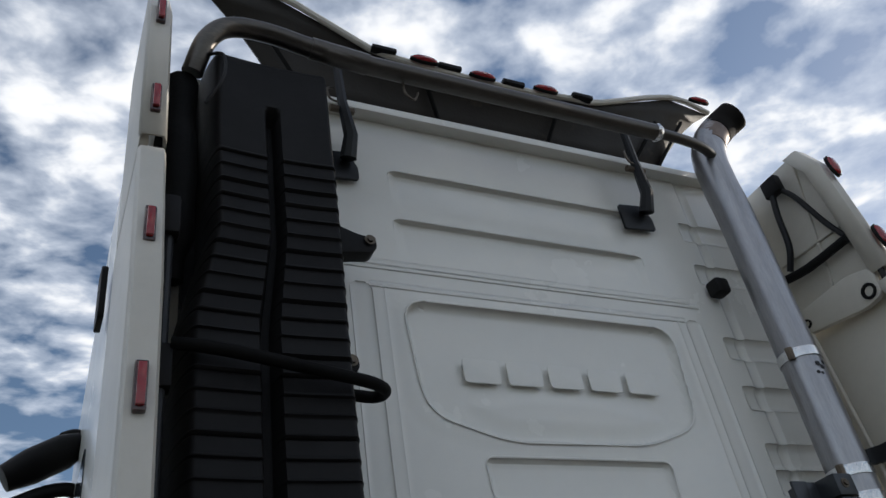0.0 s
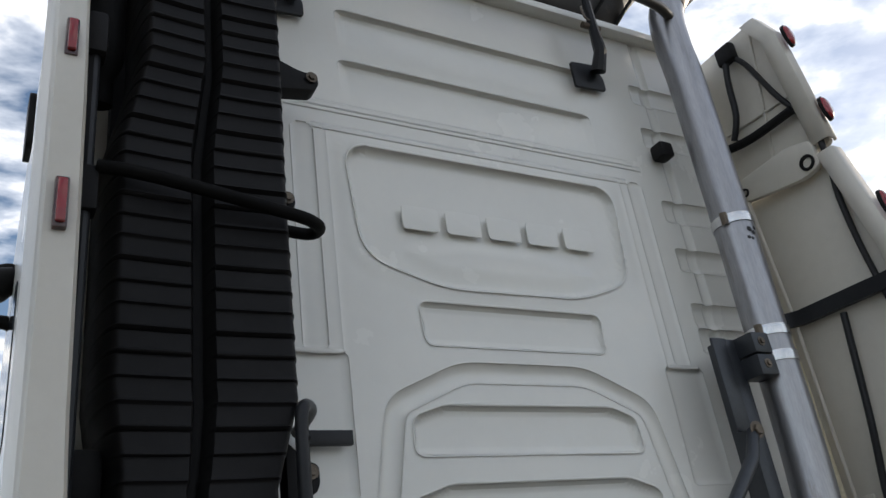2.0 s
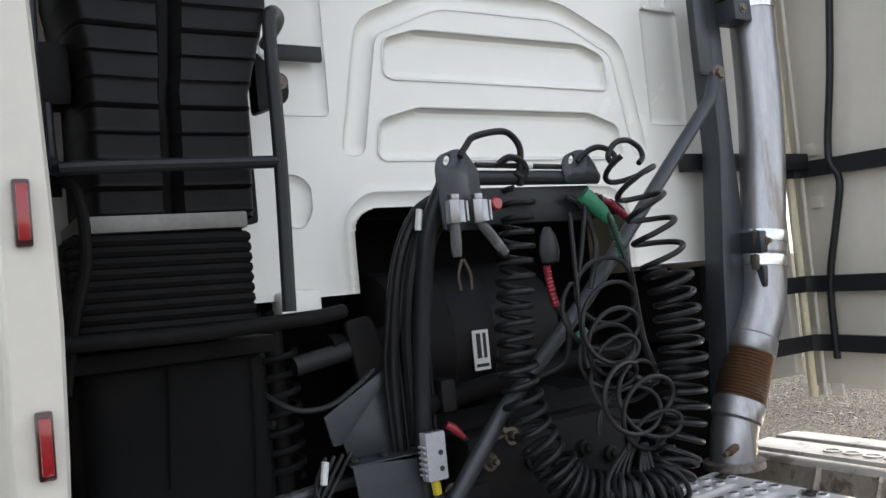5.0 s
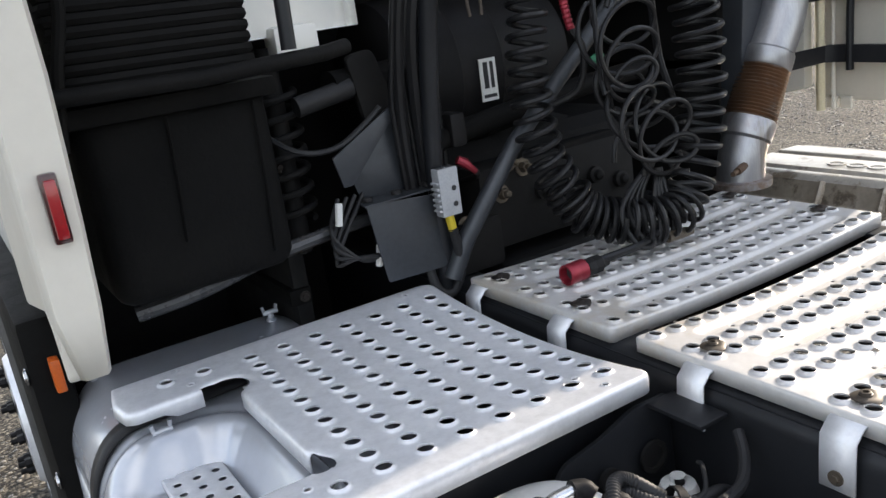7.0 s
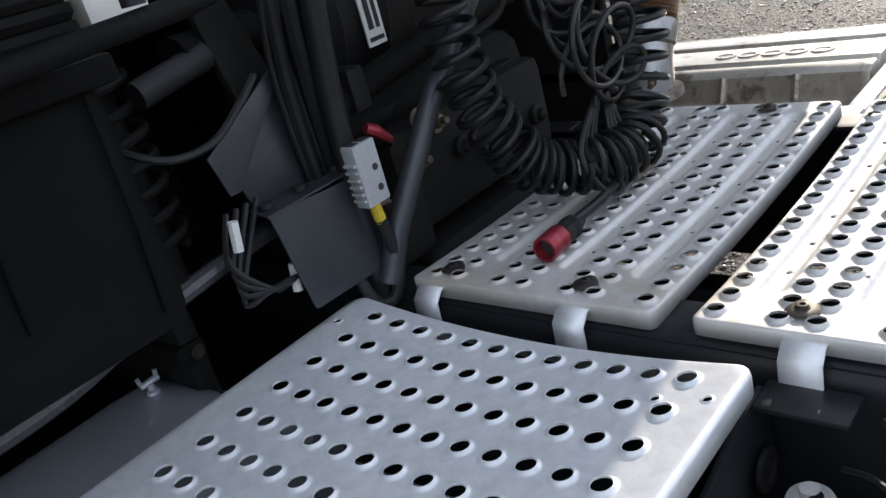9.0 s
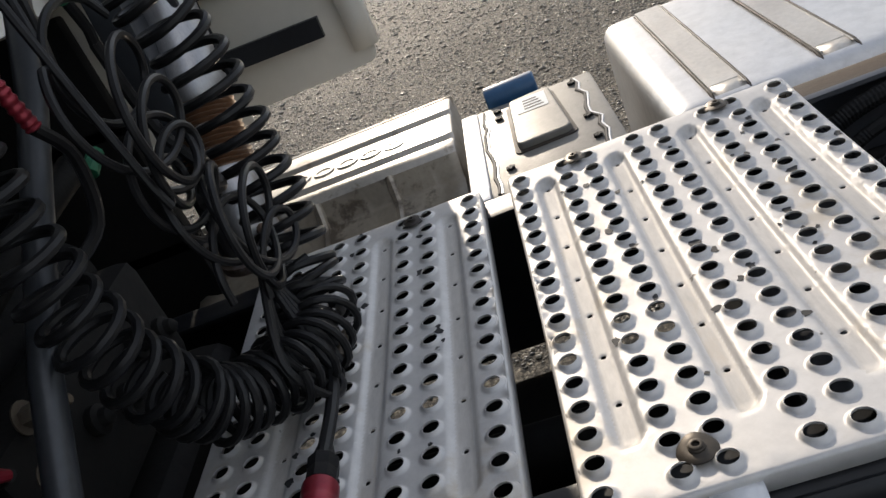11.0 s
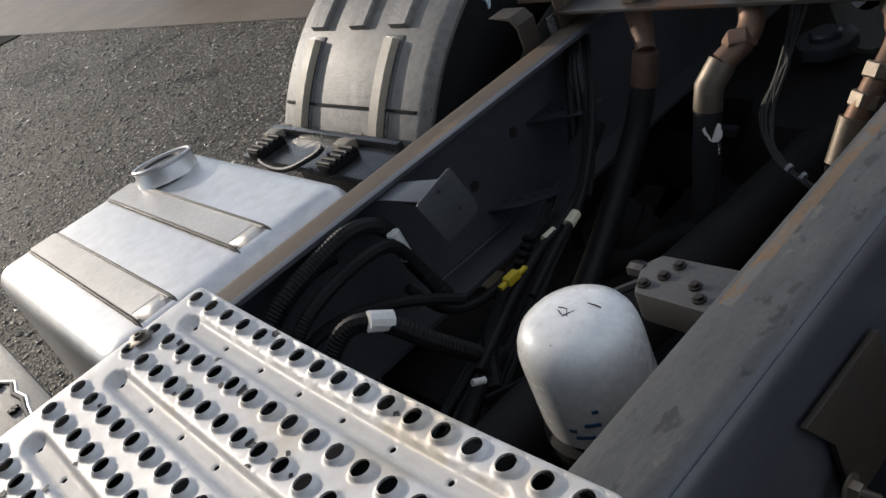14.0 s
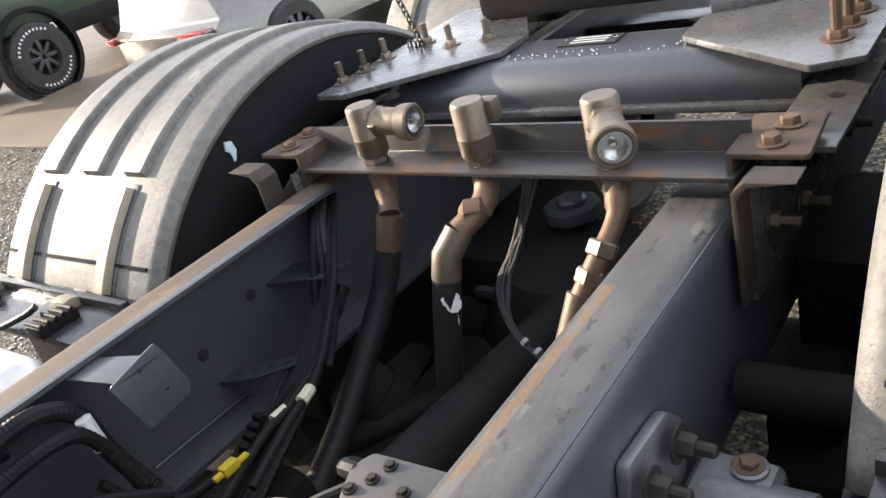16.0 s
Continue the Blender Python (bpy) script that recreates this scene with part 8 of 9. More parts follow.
part("hose", tube([(-0.20, -1.985, 0.84), (-0.205, -1.965, 0.76), (-0.235, -1.96, 0.64), (-0.26, -1.96, 0.53)], 0.021, 12, smooth_path=4), M["hose"], h3)

# ---- fifth wheel mounting ----
fifth = thing("coupling_mount", (0, -2.7, 1.03), "wet steel fifth wheel mounting plates with studs and nuts", "mounting")
cross = part("cross_tube", prism(rounded([(-2.46, 1.02), (-2.46, 1.075), (-2.50, 1.115), (-2.66, 1.12), (-2.70, 1.02)], 0.03, 6), 0.86, Matrix(((0, 0, 1, 0.43), (1, 0, 0, 0), (0, 1, 0, 0), (0, 0, 0, 1))), 0.002), M["frame"], fifth, "dark rolled cross tube covered in water drops")
part("front_flange", box((-0.43, -2.47, 1.022), (0.43, -2.44, 1.036), 0.003), M["wet_steel"], fifth)
tag = part("type_plate", box((-0.055, -2.635, 1.1185), (0.075, -2.58, 1.1215), 0.0008, 1), M["ink"], cross, "black type plate with unreadable print")
for k in range(3):
    part("print_bar", box((-0.03, -2.625 + 0.015 * k, 1.1216), (0.05, -2.62 + 0.015 * k, 1.1221), 0), M["white_label"], tag)
for x in (-0.046, 0.066):
    part("rivet", hexbolt((x, -2.607, 1.1215), (0, 0, 1), 0.005, 0.003, washer=0), M["chrome"], tag)
drop_rng = random.Random(11)
drops = []
for k in range(170):
    x = drop_rng.uniform(-0.33, 0.30)
    t = drop_rng.random()
    y, z = (-2.52 - 0.1 * t, 1.1165) if t < 0.4 else (-2.463 - 0.03 * t, 1.078 + 0.035 * (t - 0.4))
    r = drop_rng.uniform(0.0012, 0.0035)
    drops.append(lathe([(r, 0), (r * 0.7, r * 0.6), (0, r * 0.8)], 6, along((0, 0.5, 0.8), (x, y, z))))
part("water_drops", joined(*drops), M["chrome"], cross, "beads of rain water")
gr = part("gusset_plate", prism(rounded([(-0.205, -2.545), (-0.473, -2.345), (-0.545, -2.375), (-0.545, -2.95), (-0.36, -2.95), (-0.205, -2.66)], 0.006), 0.012, Matrix.Translation((0, 0, 1.132)), 0.0015), M["wet_steel"], fifth, "thick pale-edged gusset plate")
part("pad_bar", prism(rounded([(-0.215, -2.67), (-0.225, -2.72), (-0.52, -2.86), (-0.50, -2.80)], 0.008), 0.022, Matrix.Translation((0, 0, 1.154)), 0.003), M["wet_steel"], gr)
for x, y, z in ((-0.235, -2.71, 1.155), (-0.345, -2.77, 1.155), (-0.455, -2.83, 1.155)):
    part("nut", hexbolt((x, y, z), (0, 0, 1), 0.017, 0.016, stud=0.018), M["bolt_rust"], gr)
for x, y in ((-0.487, -2.46), (-0.490, -2.53), (-0.493, -2.60)):
    part("stud", hexbolt((x, y, 1.132), (0, 0, 1), 0.016, 0.016, stud=0.05), M["bolt_rust"], gr)
gl = part("gusset_plate", prism(rounded([(0.545, -2.33), (0.46, -2.325), (0.185, -2.54), (0.185, -2.66), (0.36, -2.95), (0.545, -2.95)], 0.006), 0.012, Matrix.Translation((0, 0, 1.132)), 0.0015), M["wet_steel"], fifth, "wet gusset plate with worn paint")
for x, y in ((0.52, -2.40), (0.52, -2.48), (0.52, -2.56), (0.47, -2.66), (0.37, -2.62), (0.28, -2.64)):
    part("stud", hexbolt((x, y, 1.132), (0, 0, 1), 0.014, 0.014, stud=0.035), M["bolt"], gl)
turntable = thing("trailer_coupling", (0, -3.2, 1.1), "greasy black trailer coupling plate behind the deck", "coupling")
part("top_plate", prism(rounded([(-0.42, -2.80), (0.42, -2.80), (0.46, -3.2), (0.40, -3.75), (0.14, -3.80), (0.04, -3.3), (-0.04, -3.3), (-0.14, -3.80), (-0.40, -3.75), (-0.46, -3.2)], 0.05), 0.045, Matrix.Translation((0, 0, 1.30)) @ pose(0, 0, 0, 0, 0, 0), 0.008), M["void"], turntable)
part("skirt", box((-0.40, -2.86, 1.13), (0.40, -2.80, 1.29), 0.02), M["void"], turntable)
for s in (-1, 1):
    part("pedestal", box((min(s * 0.30, s * 0.42), -3.4, 1.06), (max(s * 0.30, s * 0.42), -3.0, 1.27), 0.02), M["void"], turntable)
chain = thing("chain", (0.42, -2.62, 1.13), "short rusty chain hanging beside the coupling plate", "chain")
for k in range(16):
    t = k / 15
    z = 1.29 - 0.15 * min(1, t * 1.25)
    p = Vector((0.50 - 0.05 * t + (0.05 * (t - 0.8) / 0.2 if t > 0.8 else 0), -2.62 - 0.01 * t, z))
    link = [p + Matrix.Rotation(math.radians(90 * (k % 2)), 3, "Z") @ Vector((0.006 * math.cos(a), 0, 0.010 * math.sin(a))) for a in (2 * math.pi * j / 12 for j in range(13))]
    part("link", tube(link, 0.0022, 6, caps=False), M["bolt"], chain)

# differential below the frame
diff = thing("rear_axle", (0.1, -2.55, 0.4), "greasy black axle housing between the rails", "axle")
part("housing", lathe([(0, 0.30), (0.16, 0.28), (0.24, 0.15), (0.25, 0.0), (0.22, -0.2), (0.1, -0.25)], 28, Matrix.Translation((0.05, -2.45, 0.42))), M["void"], diff)
part("tube", tube([(-0.7, -2.43, 0.505), (0.7, -2.43, 0.505)], 0.09, 20), M["void"], diff)
part("cover", prism(rounded([(0.17 * math.cos(a) * 0.4 + 0.11, -2.57 + 0.07 * math.sin(a)) for a in (math.pi / 8 + 2 * math.pi * i / 8 for i in range(8))], 0.01), 0.03, Matrix.Translation((0, 0, 0.76)), 0.006), M["frame"], diff, "dark octagonal cover plate")
part("cover_dome", lathe([(0.035, 0), (0.035, 0.012), (0.028, 0.018), (0, 0.018)], 20, Matrix.Translation((0.11, -2.57, 0.76))), M["frame"], diff)
part("bracket_bar", box((-0.10, -2.44, 0.60), (0.30, -2.38, 0.625), 0.006), M["frame"], diff)
part("torque_arm", tube([(0.3, -1.9, 0.58), (0.05, -2.3, 0.54)], 0.03, 12), M["void"], diff)
chamber = part("brake_chamber", lathe([(0, -0.07), (0.06, -0.065), (0.072, -0.04), (0.072, -0.012), (0.080, -0.010), (0.080, 0.010), (0.072, 0.012), (0.070, 0.05), (0.055, 0.07), (0, 0.075)], 28, along((0.35, 0.2, 0.6), (0.31, -2.0, 0.59))), M["void"], diff, "grimy black brake chamber")
# near-black blocks added to close gaps where pale ground showed through
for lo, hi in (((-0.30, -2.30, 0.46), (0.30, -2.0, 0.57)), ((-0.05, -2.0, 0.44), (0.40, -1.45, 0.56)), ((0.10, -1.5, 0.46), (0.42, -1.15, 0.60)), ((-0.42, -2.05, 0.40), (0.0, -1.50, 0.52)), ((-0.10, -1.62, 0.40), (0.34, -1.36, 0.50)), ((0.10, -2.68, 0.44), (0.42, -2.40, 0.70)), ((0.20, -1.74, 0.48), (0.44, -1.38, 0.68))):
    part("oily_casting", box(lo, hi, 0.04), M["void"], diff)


# ---- air dryer cartridge and its neighbours ----
dryer = thing("air_dryer", (-0.18, -1.395, 0.8), "white enamelled air dryer cartridge with scraped paint", "air dryer")
m = Matrix.Translation((-0.18, -1.395, 0.835))
part("cartridge", lathe([(0.066, 0.022), (0.0755, 0.026), (0.0775, 0.040), (0.0768, 0.128), (0.0758, 0.143), (0.0725, 0.156), (0.0665, 0.1665), (0.057, 0.1745), (0.042, 0.1805), (0.022, 0.1842), (0, 0.1852)], 48, m), M["filter_white"], dryer)
part("base", lathe([(0, -0.08), (0.06, -0.08), (0.080, -0.03), (0.083, 0.012), (0.070, 0.024)], 32, m), M["void"], dryer)
for k, (a, z, w) in enumerate(((2.2, 0.07, 0.010), (2.35, 0.055, 0.007), (2.05, 0.05, 0.014), (1.85, 0.06, 0.005), (2.3, 0.09, 0.004))):
    part("print_bar", box((-w, -0.0006, -0.0025), (w, 0.0006, 0.0025), 0, m=Matrix.Translation((-0.18 + 0.0774 * math.cos(a), -1.395 + 0.0774 * math.sin(a), 0.835 + z)) @ pose(0, 0, 0, 0, 0, math.degrees(a) - 90)), M["blue"], dryer, "dark blue print bar")
scr = random.Random(8)
for k in range(5):
    a, r = scr.uniform(0, 6.28), scr.uniform(0.0, 0.05)
    x, y = -0.18 + r * math.cos(a), -1.395 + r * math.sin(a)
    z = 0.835 + 0.1855 - 0.0046 * (r / 0.05) ** 2 * 2.2
    part("scratch", tube([(x, y, z), (x - 0.012, y + 0.006 * scr.uniform(-1, 1), z), (x - 0.02, y + 0.012 * scr.uniform(-1, 1), z - 0.0006)], 0.0009, 5), M["ink"], dryer)
arm = thing("bolted_bracket", (-0.25, -1.585, 0.9), "grey cast bracket arm with five bolts", "bracket")
part("arm", prism(rounded([(-0.138, -1.571), (-0.152, -1.600), (-0.36, -1.605), (-0.36, -1.515), (-0.16, -1.520)], 0.008), 0.05, Matrix.Translation((0, 0, 0.940)), 0.006), M["grey_block"], arm)
for x, y in ((-0.182, -1.560), (-0.232, -1.555), (-0.165, -1.538), (-0.190, -1.585), (-0.250, -1.535)):
    part("bolt", hexbolt((x, y, 0.940), (0, 0, 1), 0.0065, 0.007, washer=1.4), M["rivet_dark"], arm)
part("hose_end", tube([(-0.145, -1.57, 0.93), (-0.12, -1.575, 0.925), (-0.115, -1.60, 0.90), (-0.13, -1.64, 0.80)], 0.012, 8, smooth_path=4), M["rubber"], arm)
part("wire", tube([(-0.15, -1.55, 0.93), (-0.08, -1.50, 0.90), (0.0, -1.45, 0.80), (0.1, -1.4, 0.74)], 0.006, 6, smooth_path=5), M["rubber"], arm)

pump = thing("shaft_bearing", (-0.5, -1.81, 0.7), "cast aluminium bearing bracket bolted to the rail side", "bracket")
part("flange", prism(rounded([(-1.670, 0.942), (-1.776, 0.932), (-1.812, 0.895), (-1.80, 0.80), (-1.72, 0.75), (-1.655, 0.86)], 0.012), 0.016, Matrix(((0, 0, -1, -0.450), (1, 0, 0, 0), (0, 1, 0, 0), (0, 0, 0, 1))), 0.004), M["cast"], pump)
part("body", joined(box((-0.562, -1.835, 0.76), (-0.458, -1.695, 0.840), 0.022, 3), tube([(-0.48, -1.775, 0.80), (-0.60, -1.775, 0.80)], 0.042, 18)), M["cast"], pump)
for x, y, z in ((-0.524, -1.808, 0.840), (-0.523, -1.732, 0.840)):
    part("cap_boss", lathe([(0.022, -0.01), (0.022, 0.004), (0.018, 0.006)], 18, Matrix.Translation((x, y, z))), M["cast"], pump)
    part("cap_bolt", hexbolt((x, y, z + 0.004), (0, 0, 1), 0.011, 0.010), M["bolt_rust"], pump)
for y, z in ((-1.758, 0.905), (-1.682, 0.910)):
    part("flange_nut", hexbolt((-0.466, y, z), (-1, 0, 0), 0.015, 0.022, stud=0.022), M["rivet_dark"], pump)
part("shaft", tube([(-0.62, -1.82, 0.80), (-0.95, -1.84, 0.80)], 0.028, 16), M["black_paint"], pump)
part("corrugated_hose", tube([(-0.62 - 0.004 * k, -1.90 - 0.002 * k, 0.76 - 0.004 * k) for k in range(40)], [0.020 + 0.003 * (k % 2) for k in range(40)], 12), M["rubber"], pump)
rusty = thing("corner_gusset", (-0.47, -1.55, 0.75), "triangular rusty-edged gusset on the rail side", "gusset")
part("plate", prism([(-1.41, 0.930), (-1.572, 0.925), (-1.60, 0.74), (-1.47, 0.74), (-1.455, 0.86)], 0.008, Matrix(((0, 0, -1, -0.446), (1, 0, 0, 0), (0, 1, 0, 0), (0, 0, 0, 1))), 0.002), M["rust_dark"], rusty)
for y, z in ((-1.45, 0.80), (-1.47, 0.74)):
    part("bolt", hexbolt((-0.455, y, z), (-1, 0, 0), 0.012, 0.014, stud=0.02), M["bolt"], rusty)
spring_hanger = thing("spring_hanger", (-0.62, -2.1, 0.6), "dark rusty suspension hanger outside the rail", "hanger")
part("casting", joined(box((-0.56, -2.25, 0.45), (-0.45, -2.05, 0.72), 0.05, 3), tube([(-0.66, -2.0, 0.80), (-0.45, -2.0, 0.80)], 0.035, 14)), M["void"], spring_hanger)
for k in range(5):
    part("bolt", hexbolt((-0.60, -2.0 - 0.05 * k, 0.60 + 0.05 * k), (-1, 0, 0), 0.015, 0.015, stud=0.02), M["bolt"], spring_hanger)

# ---- wiring and brackets on the inside of the right rail ----
loom = thing("wiring_loom", (0.3, -1.6, 0.7), "black corrugated wiring loom with white tags and a yellow clip", "wiring")


def corrugated(points, r, name="conduit", mat=M["conduit"]):
    path = spline(points, 8)
    fine = []
    for a, b in zip(path, path[1:]):
        n = max(2, int((b - a).length / 0.003))
        fine += [a.lerp(b, i / n) for i in range(n)]
    part(name, tube(fine, [r * (1 + 0.10 * (k % 2)) for k in range(len(fine))], 9), mat, loom)


corrugated([(0.335, -1.14, 0.90), (0.335, -1.25, 0.972), (0.335, -1.36, 0.998), (0.335, -1.44, 1.0), (0.33, -1.49, 0.965), (0.32, -1.505, 0.88), (0.30, -1.53, 0.79)], 0.014)
corrugated([(0.36, -1.14, 0.86), (0.36, -1.24, 0.94), (0.365, -1.33, 0.97), (0.37, -1.40, 0.965)], 0.013)
corrugated([(0.30, -1.16, 0.86), (0.30, -1.27, 0.943), (0.30, -1.38, 0.966), (0.30, -1.465, 0.955), (0.30, -1.495, 0.90), (0.29, -1.51, 0.82)], 0.0115)
corrugated([(0.30, -1.462, 0.865), (0.285, -1.50, 0.79), (0.265, -1.555, 0.765), (0.255, -1.62, 0.765)], 0.0085)
corrugated([(0.12, -1.30, 0.66), (0.19, -1.47, 0.70), (0.235, -1.60, 0.715), (0.262, -1.72, 0.735)], 0.010)
corrugated([(0.22, -1.36, 0.66), (0.245, -1.50, 0.69), (0.275, -1.64, 0.705), (0.30, -1.79, 0.73), (0.31, -1.87, 0.75)], 0.010)
corrugated([(0.31, -1.87, 0.75), (0.318, -1.93, 0.80), (0.325, -1.965, 0.86), (0.345, -2.01, 0.93), (0.405, -2.10, 0.99)], 0.008)
for k in range(5):
    part("wire", tube([(0.255 + 0.009 * k, -1.60, 0.735 + 0.006 * (k % 2)), (0.275 + 0.008 * k, -1.72 - 0.01 * k, 0.745 + 0.008 * (k % 3)), (0.285 + 0.009 * k, -1.83, 0.755 + 0.006 * k), (0.295 + 0.010 * k, -1.93, 0.80 + 0.012 * (k % 2)), (0.31 + 0.010 * k, -1.995, 0.89), (0.35 + 0.009 * k, -2.06, 0.95), (0.41, -2.14, 0.98)], 0.0045, 6, smooth_path=5), M["rubber"], loom)
for k in range(4):
    part("connector", box((0.245 + 0.010 * k, -1.675 - 0.020 * k, 0.728), (0.275 + 0.010 * k, -1.662 - 0.020 * k, 0.752), 0.003), M["black_plastic"], loom)
corrugated([(0.34, -1.16, 0.85), (0.31, -1.30, 0.90), (0.28, -1.42, 0.87), (0.25, -1.53, 0.80)], 0.010)
corrugated([(0.21, -1.22, 0.90), (0.19, -1.28, 0.955), (0.15, -1.32, 0.955), (0.11, -1.36, 0.90), (0.10, -1.42, 0.82)], 0.014)
corrugated([(0.10, -1.42, 0.74), (0.18, -1.50, 0.755), (0.235, -1.62, 0.765), (0.265, -1.76, 0.765), (0.29, -1.90, 0.79), (0.30, -2.02, 0.86)], 0.013)
corrugated([(0.05, -1.30, 0.70), (0.14, -1.44, 0.72), (0.20, -1.60, 0.72), (0.24, -1.75, 0.74), (0.27, -1.88, 0.78)], 0.011)
corrugated([(0.12, -1.42, 0.775), (0.17, -1.56, 0.79), (0.205, -1.68, 0.800), (0.213, -1.75, 0.803), (0.24, -1.86, 0.82), (0.28, -1.96, 0.88), (0.33, -2.05, 0.95), (0.40, -2.15, 0.98)], 0.0075)
corrugated([(0.16, -1.60, 0.775), (0.188, -1.72, 0.798), (0.204, -1.79, 0.804), (0.225, -1.87, 0.84), (0.27, -1.98, 0.91), (0.34, -2.08, 0.96), (0.40, -2.16, 0.98)], 0.0075)
corrugated([(0.02, -1.25, 0.74), (0.10, -1.36, 0.745), (0.16, -1.50, 0.735)], 0.012)
for k in range(7):
    part("wire", tube([(0.05 + 0.02 * k, -1.30, 0.70 + 0.01 * (k % 3)), (0.14 + 0.015 * k, -1.50, 0.715), (0.20 + 0.01 * k, -1.66, 0.735), (0.24 + 0.008 * k, -1.82, 0.78), (0.30 + 0.005 * k, -1.97, 0.86), (0.36, -2.04, 0.94), (0.41, -2.12, 0.97)], 0.0055, 6, smooth_path=5), M["rubber"], loom)
for a, b, r in (((0.15, -1.305, 0.968), (0.140, -1.335, 0.948), 0.0165), ((0.307, -1.487, 0.965), (0.303, -1.490, 0.91), 0.0125), ((0.216, -1.712, 0.803), (0.215, -1.742, 0.803), 0.0090), ((0.199, -1.764, 0.803), (0.207, -1.797, 0.804), 0.0110),
                ((0.095, -1.50, 0.75), (0.110, -1.53, 0.755), 0.0135), ((0.085, -1.38, 0.80), (0.08, -1.40, 0.79), 0.006)):
    part("wire_tag", tube([a, b], r, 10), M["cream_tag"] if a[1] < -1.7 else M["white_plastic"], loom, "pale wrapped wire tag")
part("yellow_clip", joined(box((0.183, -1.612, 0.802), (0.201, -1.582, 0.818), 0.003), box((0.187, -1.584, 0.806), (0.197, -1.566, 0.814), 0.002), box((0.183, -1.632, 0.806), (0.194, -1.610, 0.812), 0.002)), M["yellow"], loom, "yellow plastic clip")
for k in range(4):
    part("connector", box((0.225 + 0.012 * k, -1.665 - 0.022 * k, 0.765), (0.250 + 0.012 * k, -1.652 - 0.022 * k, 0.79), 0.003), M["black_plastic"], loom)
cover = thing("folded_cover", (0.3, -1.57, 0.9), "folded grey sheet metal cover on the rail web", "cover")
part("top", prism([(0.423, -1.50), (0.423, -1.545), (0.247, -1.602), (0.247, -1.530)], 0.003, Matrix.Translation((0, 0, 1.008)), 0.0008), M["cover_grey"], cover)
part("face", prism(rounded([(-1.515, 1.010), (-1.605, 1.028), (-1.630, 0.937), (-1.620, 0.922), (-1.543, 0.915)], 0.008), 0.003, Matrix(((0, 0, -1, 0.247), (1, 0, 0, 0), (0, 1, 0, 0), (0, 0, 0, 1))), 0.0008), M["cover_grey"], cover)
for y, z in ((-1.590, 0.955), (-1.565, 1.005)):
    part("hole", lathe([(0.003, 0), (0.003, 0.0006), (0, 0.0006)], 10, along((-1, 0, 0), (0.2438, y, z))), M["ink"], cover)
part("hanger", box((0.250, -1.56, 0.975), (0.423, -1.55, 1.004), 0.002), M["cover_grey"], cover)
web = thing("web_bracket", (0.38, -2.0, 0.85), "drilled dark steel bracket on the rail web", "bracket")
part("shelf", prism([(0.42, -1.94), (0.42, -2.02), (0.29, -2.05), (0.29, -1.99)], 0.006, Matrix.Translation((0, 0, 0.90)), 0.001), M["charcoal"], web)
for k in range(4):
    part("hole", lathe([(0.006, 0), (0.006, 0.001), (0, 0.001)], 10, Matrix.Translation((0.395 - 0.028 * k, -1.985 - 0.012 * k, 0.9))), M["ink"], web)
clamp = part("clamp", prism([(0.42, -1.765), (0.42, -1.81), (0.33, -1.875), (0.305, -1.875), (0.305, -1.85), (0.35, -1.80)], 0.004, Matrix.Translation((0, 0, 0.795)), 0.001), M["charcoal"], web, "drilled cable clamp plate")
part("clamp_lip", prism([(0.305, -1.85), (0.305, -1.875), (0.297, -1.885), (0.297, -1.86)], 0.035, Matrix.Translation((0, 0, 0.762)), 0.001), M["charcoal"], clamp)
for k in range(4):
    part("hole", lathe([(0.005, 0), (0.005, 0.001), (0, 0.001)], 10, Matrix.Translation((0.395 - 0.024 * k, -1.798 - 0.017 * k, 0.799))), M["ink"], clamp)
part("spine", tube([(0.418, -1.588, 0.745), (0.418, -1.815, 0.738)], 0.004, 6), M["charcoal"], web)
for y, z in ((-1.76, 0.86), (-1.90, 0.90)):
    part("rivet", hexbolt((0.4225, y, z), (-1, 0, 0), 0.007, 0.005), M["rivet_dark"], web)
vertical = thing("brake_line_group", (0.33, -2.0, 0.8), "thin black brake lines beside the thick hose", "brake lines")
for k in range(3):
    part("line", tube([(0.405, -2.14, 1.0), (0.36 - 0.012 * k, -2.05, 0.97), (0.335 - 0.015 * k, -2.0, 0.9), (0.32 - 0.02 * k, -1.95, 0.82), (0.29 - 0.02 * k, -1.88, 0.78)], 0.007, 6, smooth_path=4), M["rubber"], vertical)
for k in range(6):
    part("line", tube([(-0.06 - 0.006 * k, -2.17, 1.04), (-0.06 + 0.008 * math.sin(k * 2.0), -2.12, 0.95), (-0.05 + 0.012 * math.sin(k * 2.7), -2.05, 0.88), (-0.09 + 0.006 * math.sin(k * 1.7), -2.00, 0.83), (-0.16 + 0.005 * math.cos(k * 2.2), -1.97, 0.80), (-0.24, -1.95 + 0.004 * k, 0.76)], 0.0036, 6, smooth_path=5), M["rubber"], vertical)
for k in range(5):
    part("tie_tag", tube([(-0.11 - 0.026 * k, -1.99 + 0.006 * k, 0.822 - 0.010 * k), (-0.116 - 0.026 * k, -1.988 + 0.006 * k, 0.819 - 0.010 * k)], 0.008, 6), M["grey_plastic"], vertical, "pale cable tie")

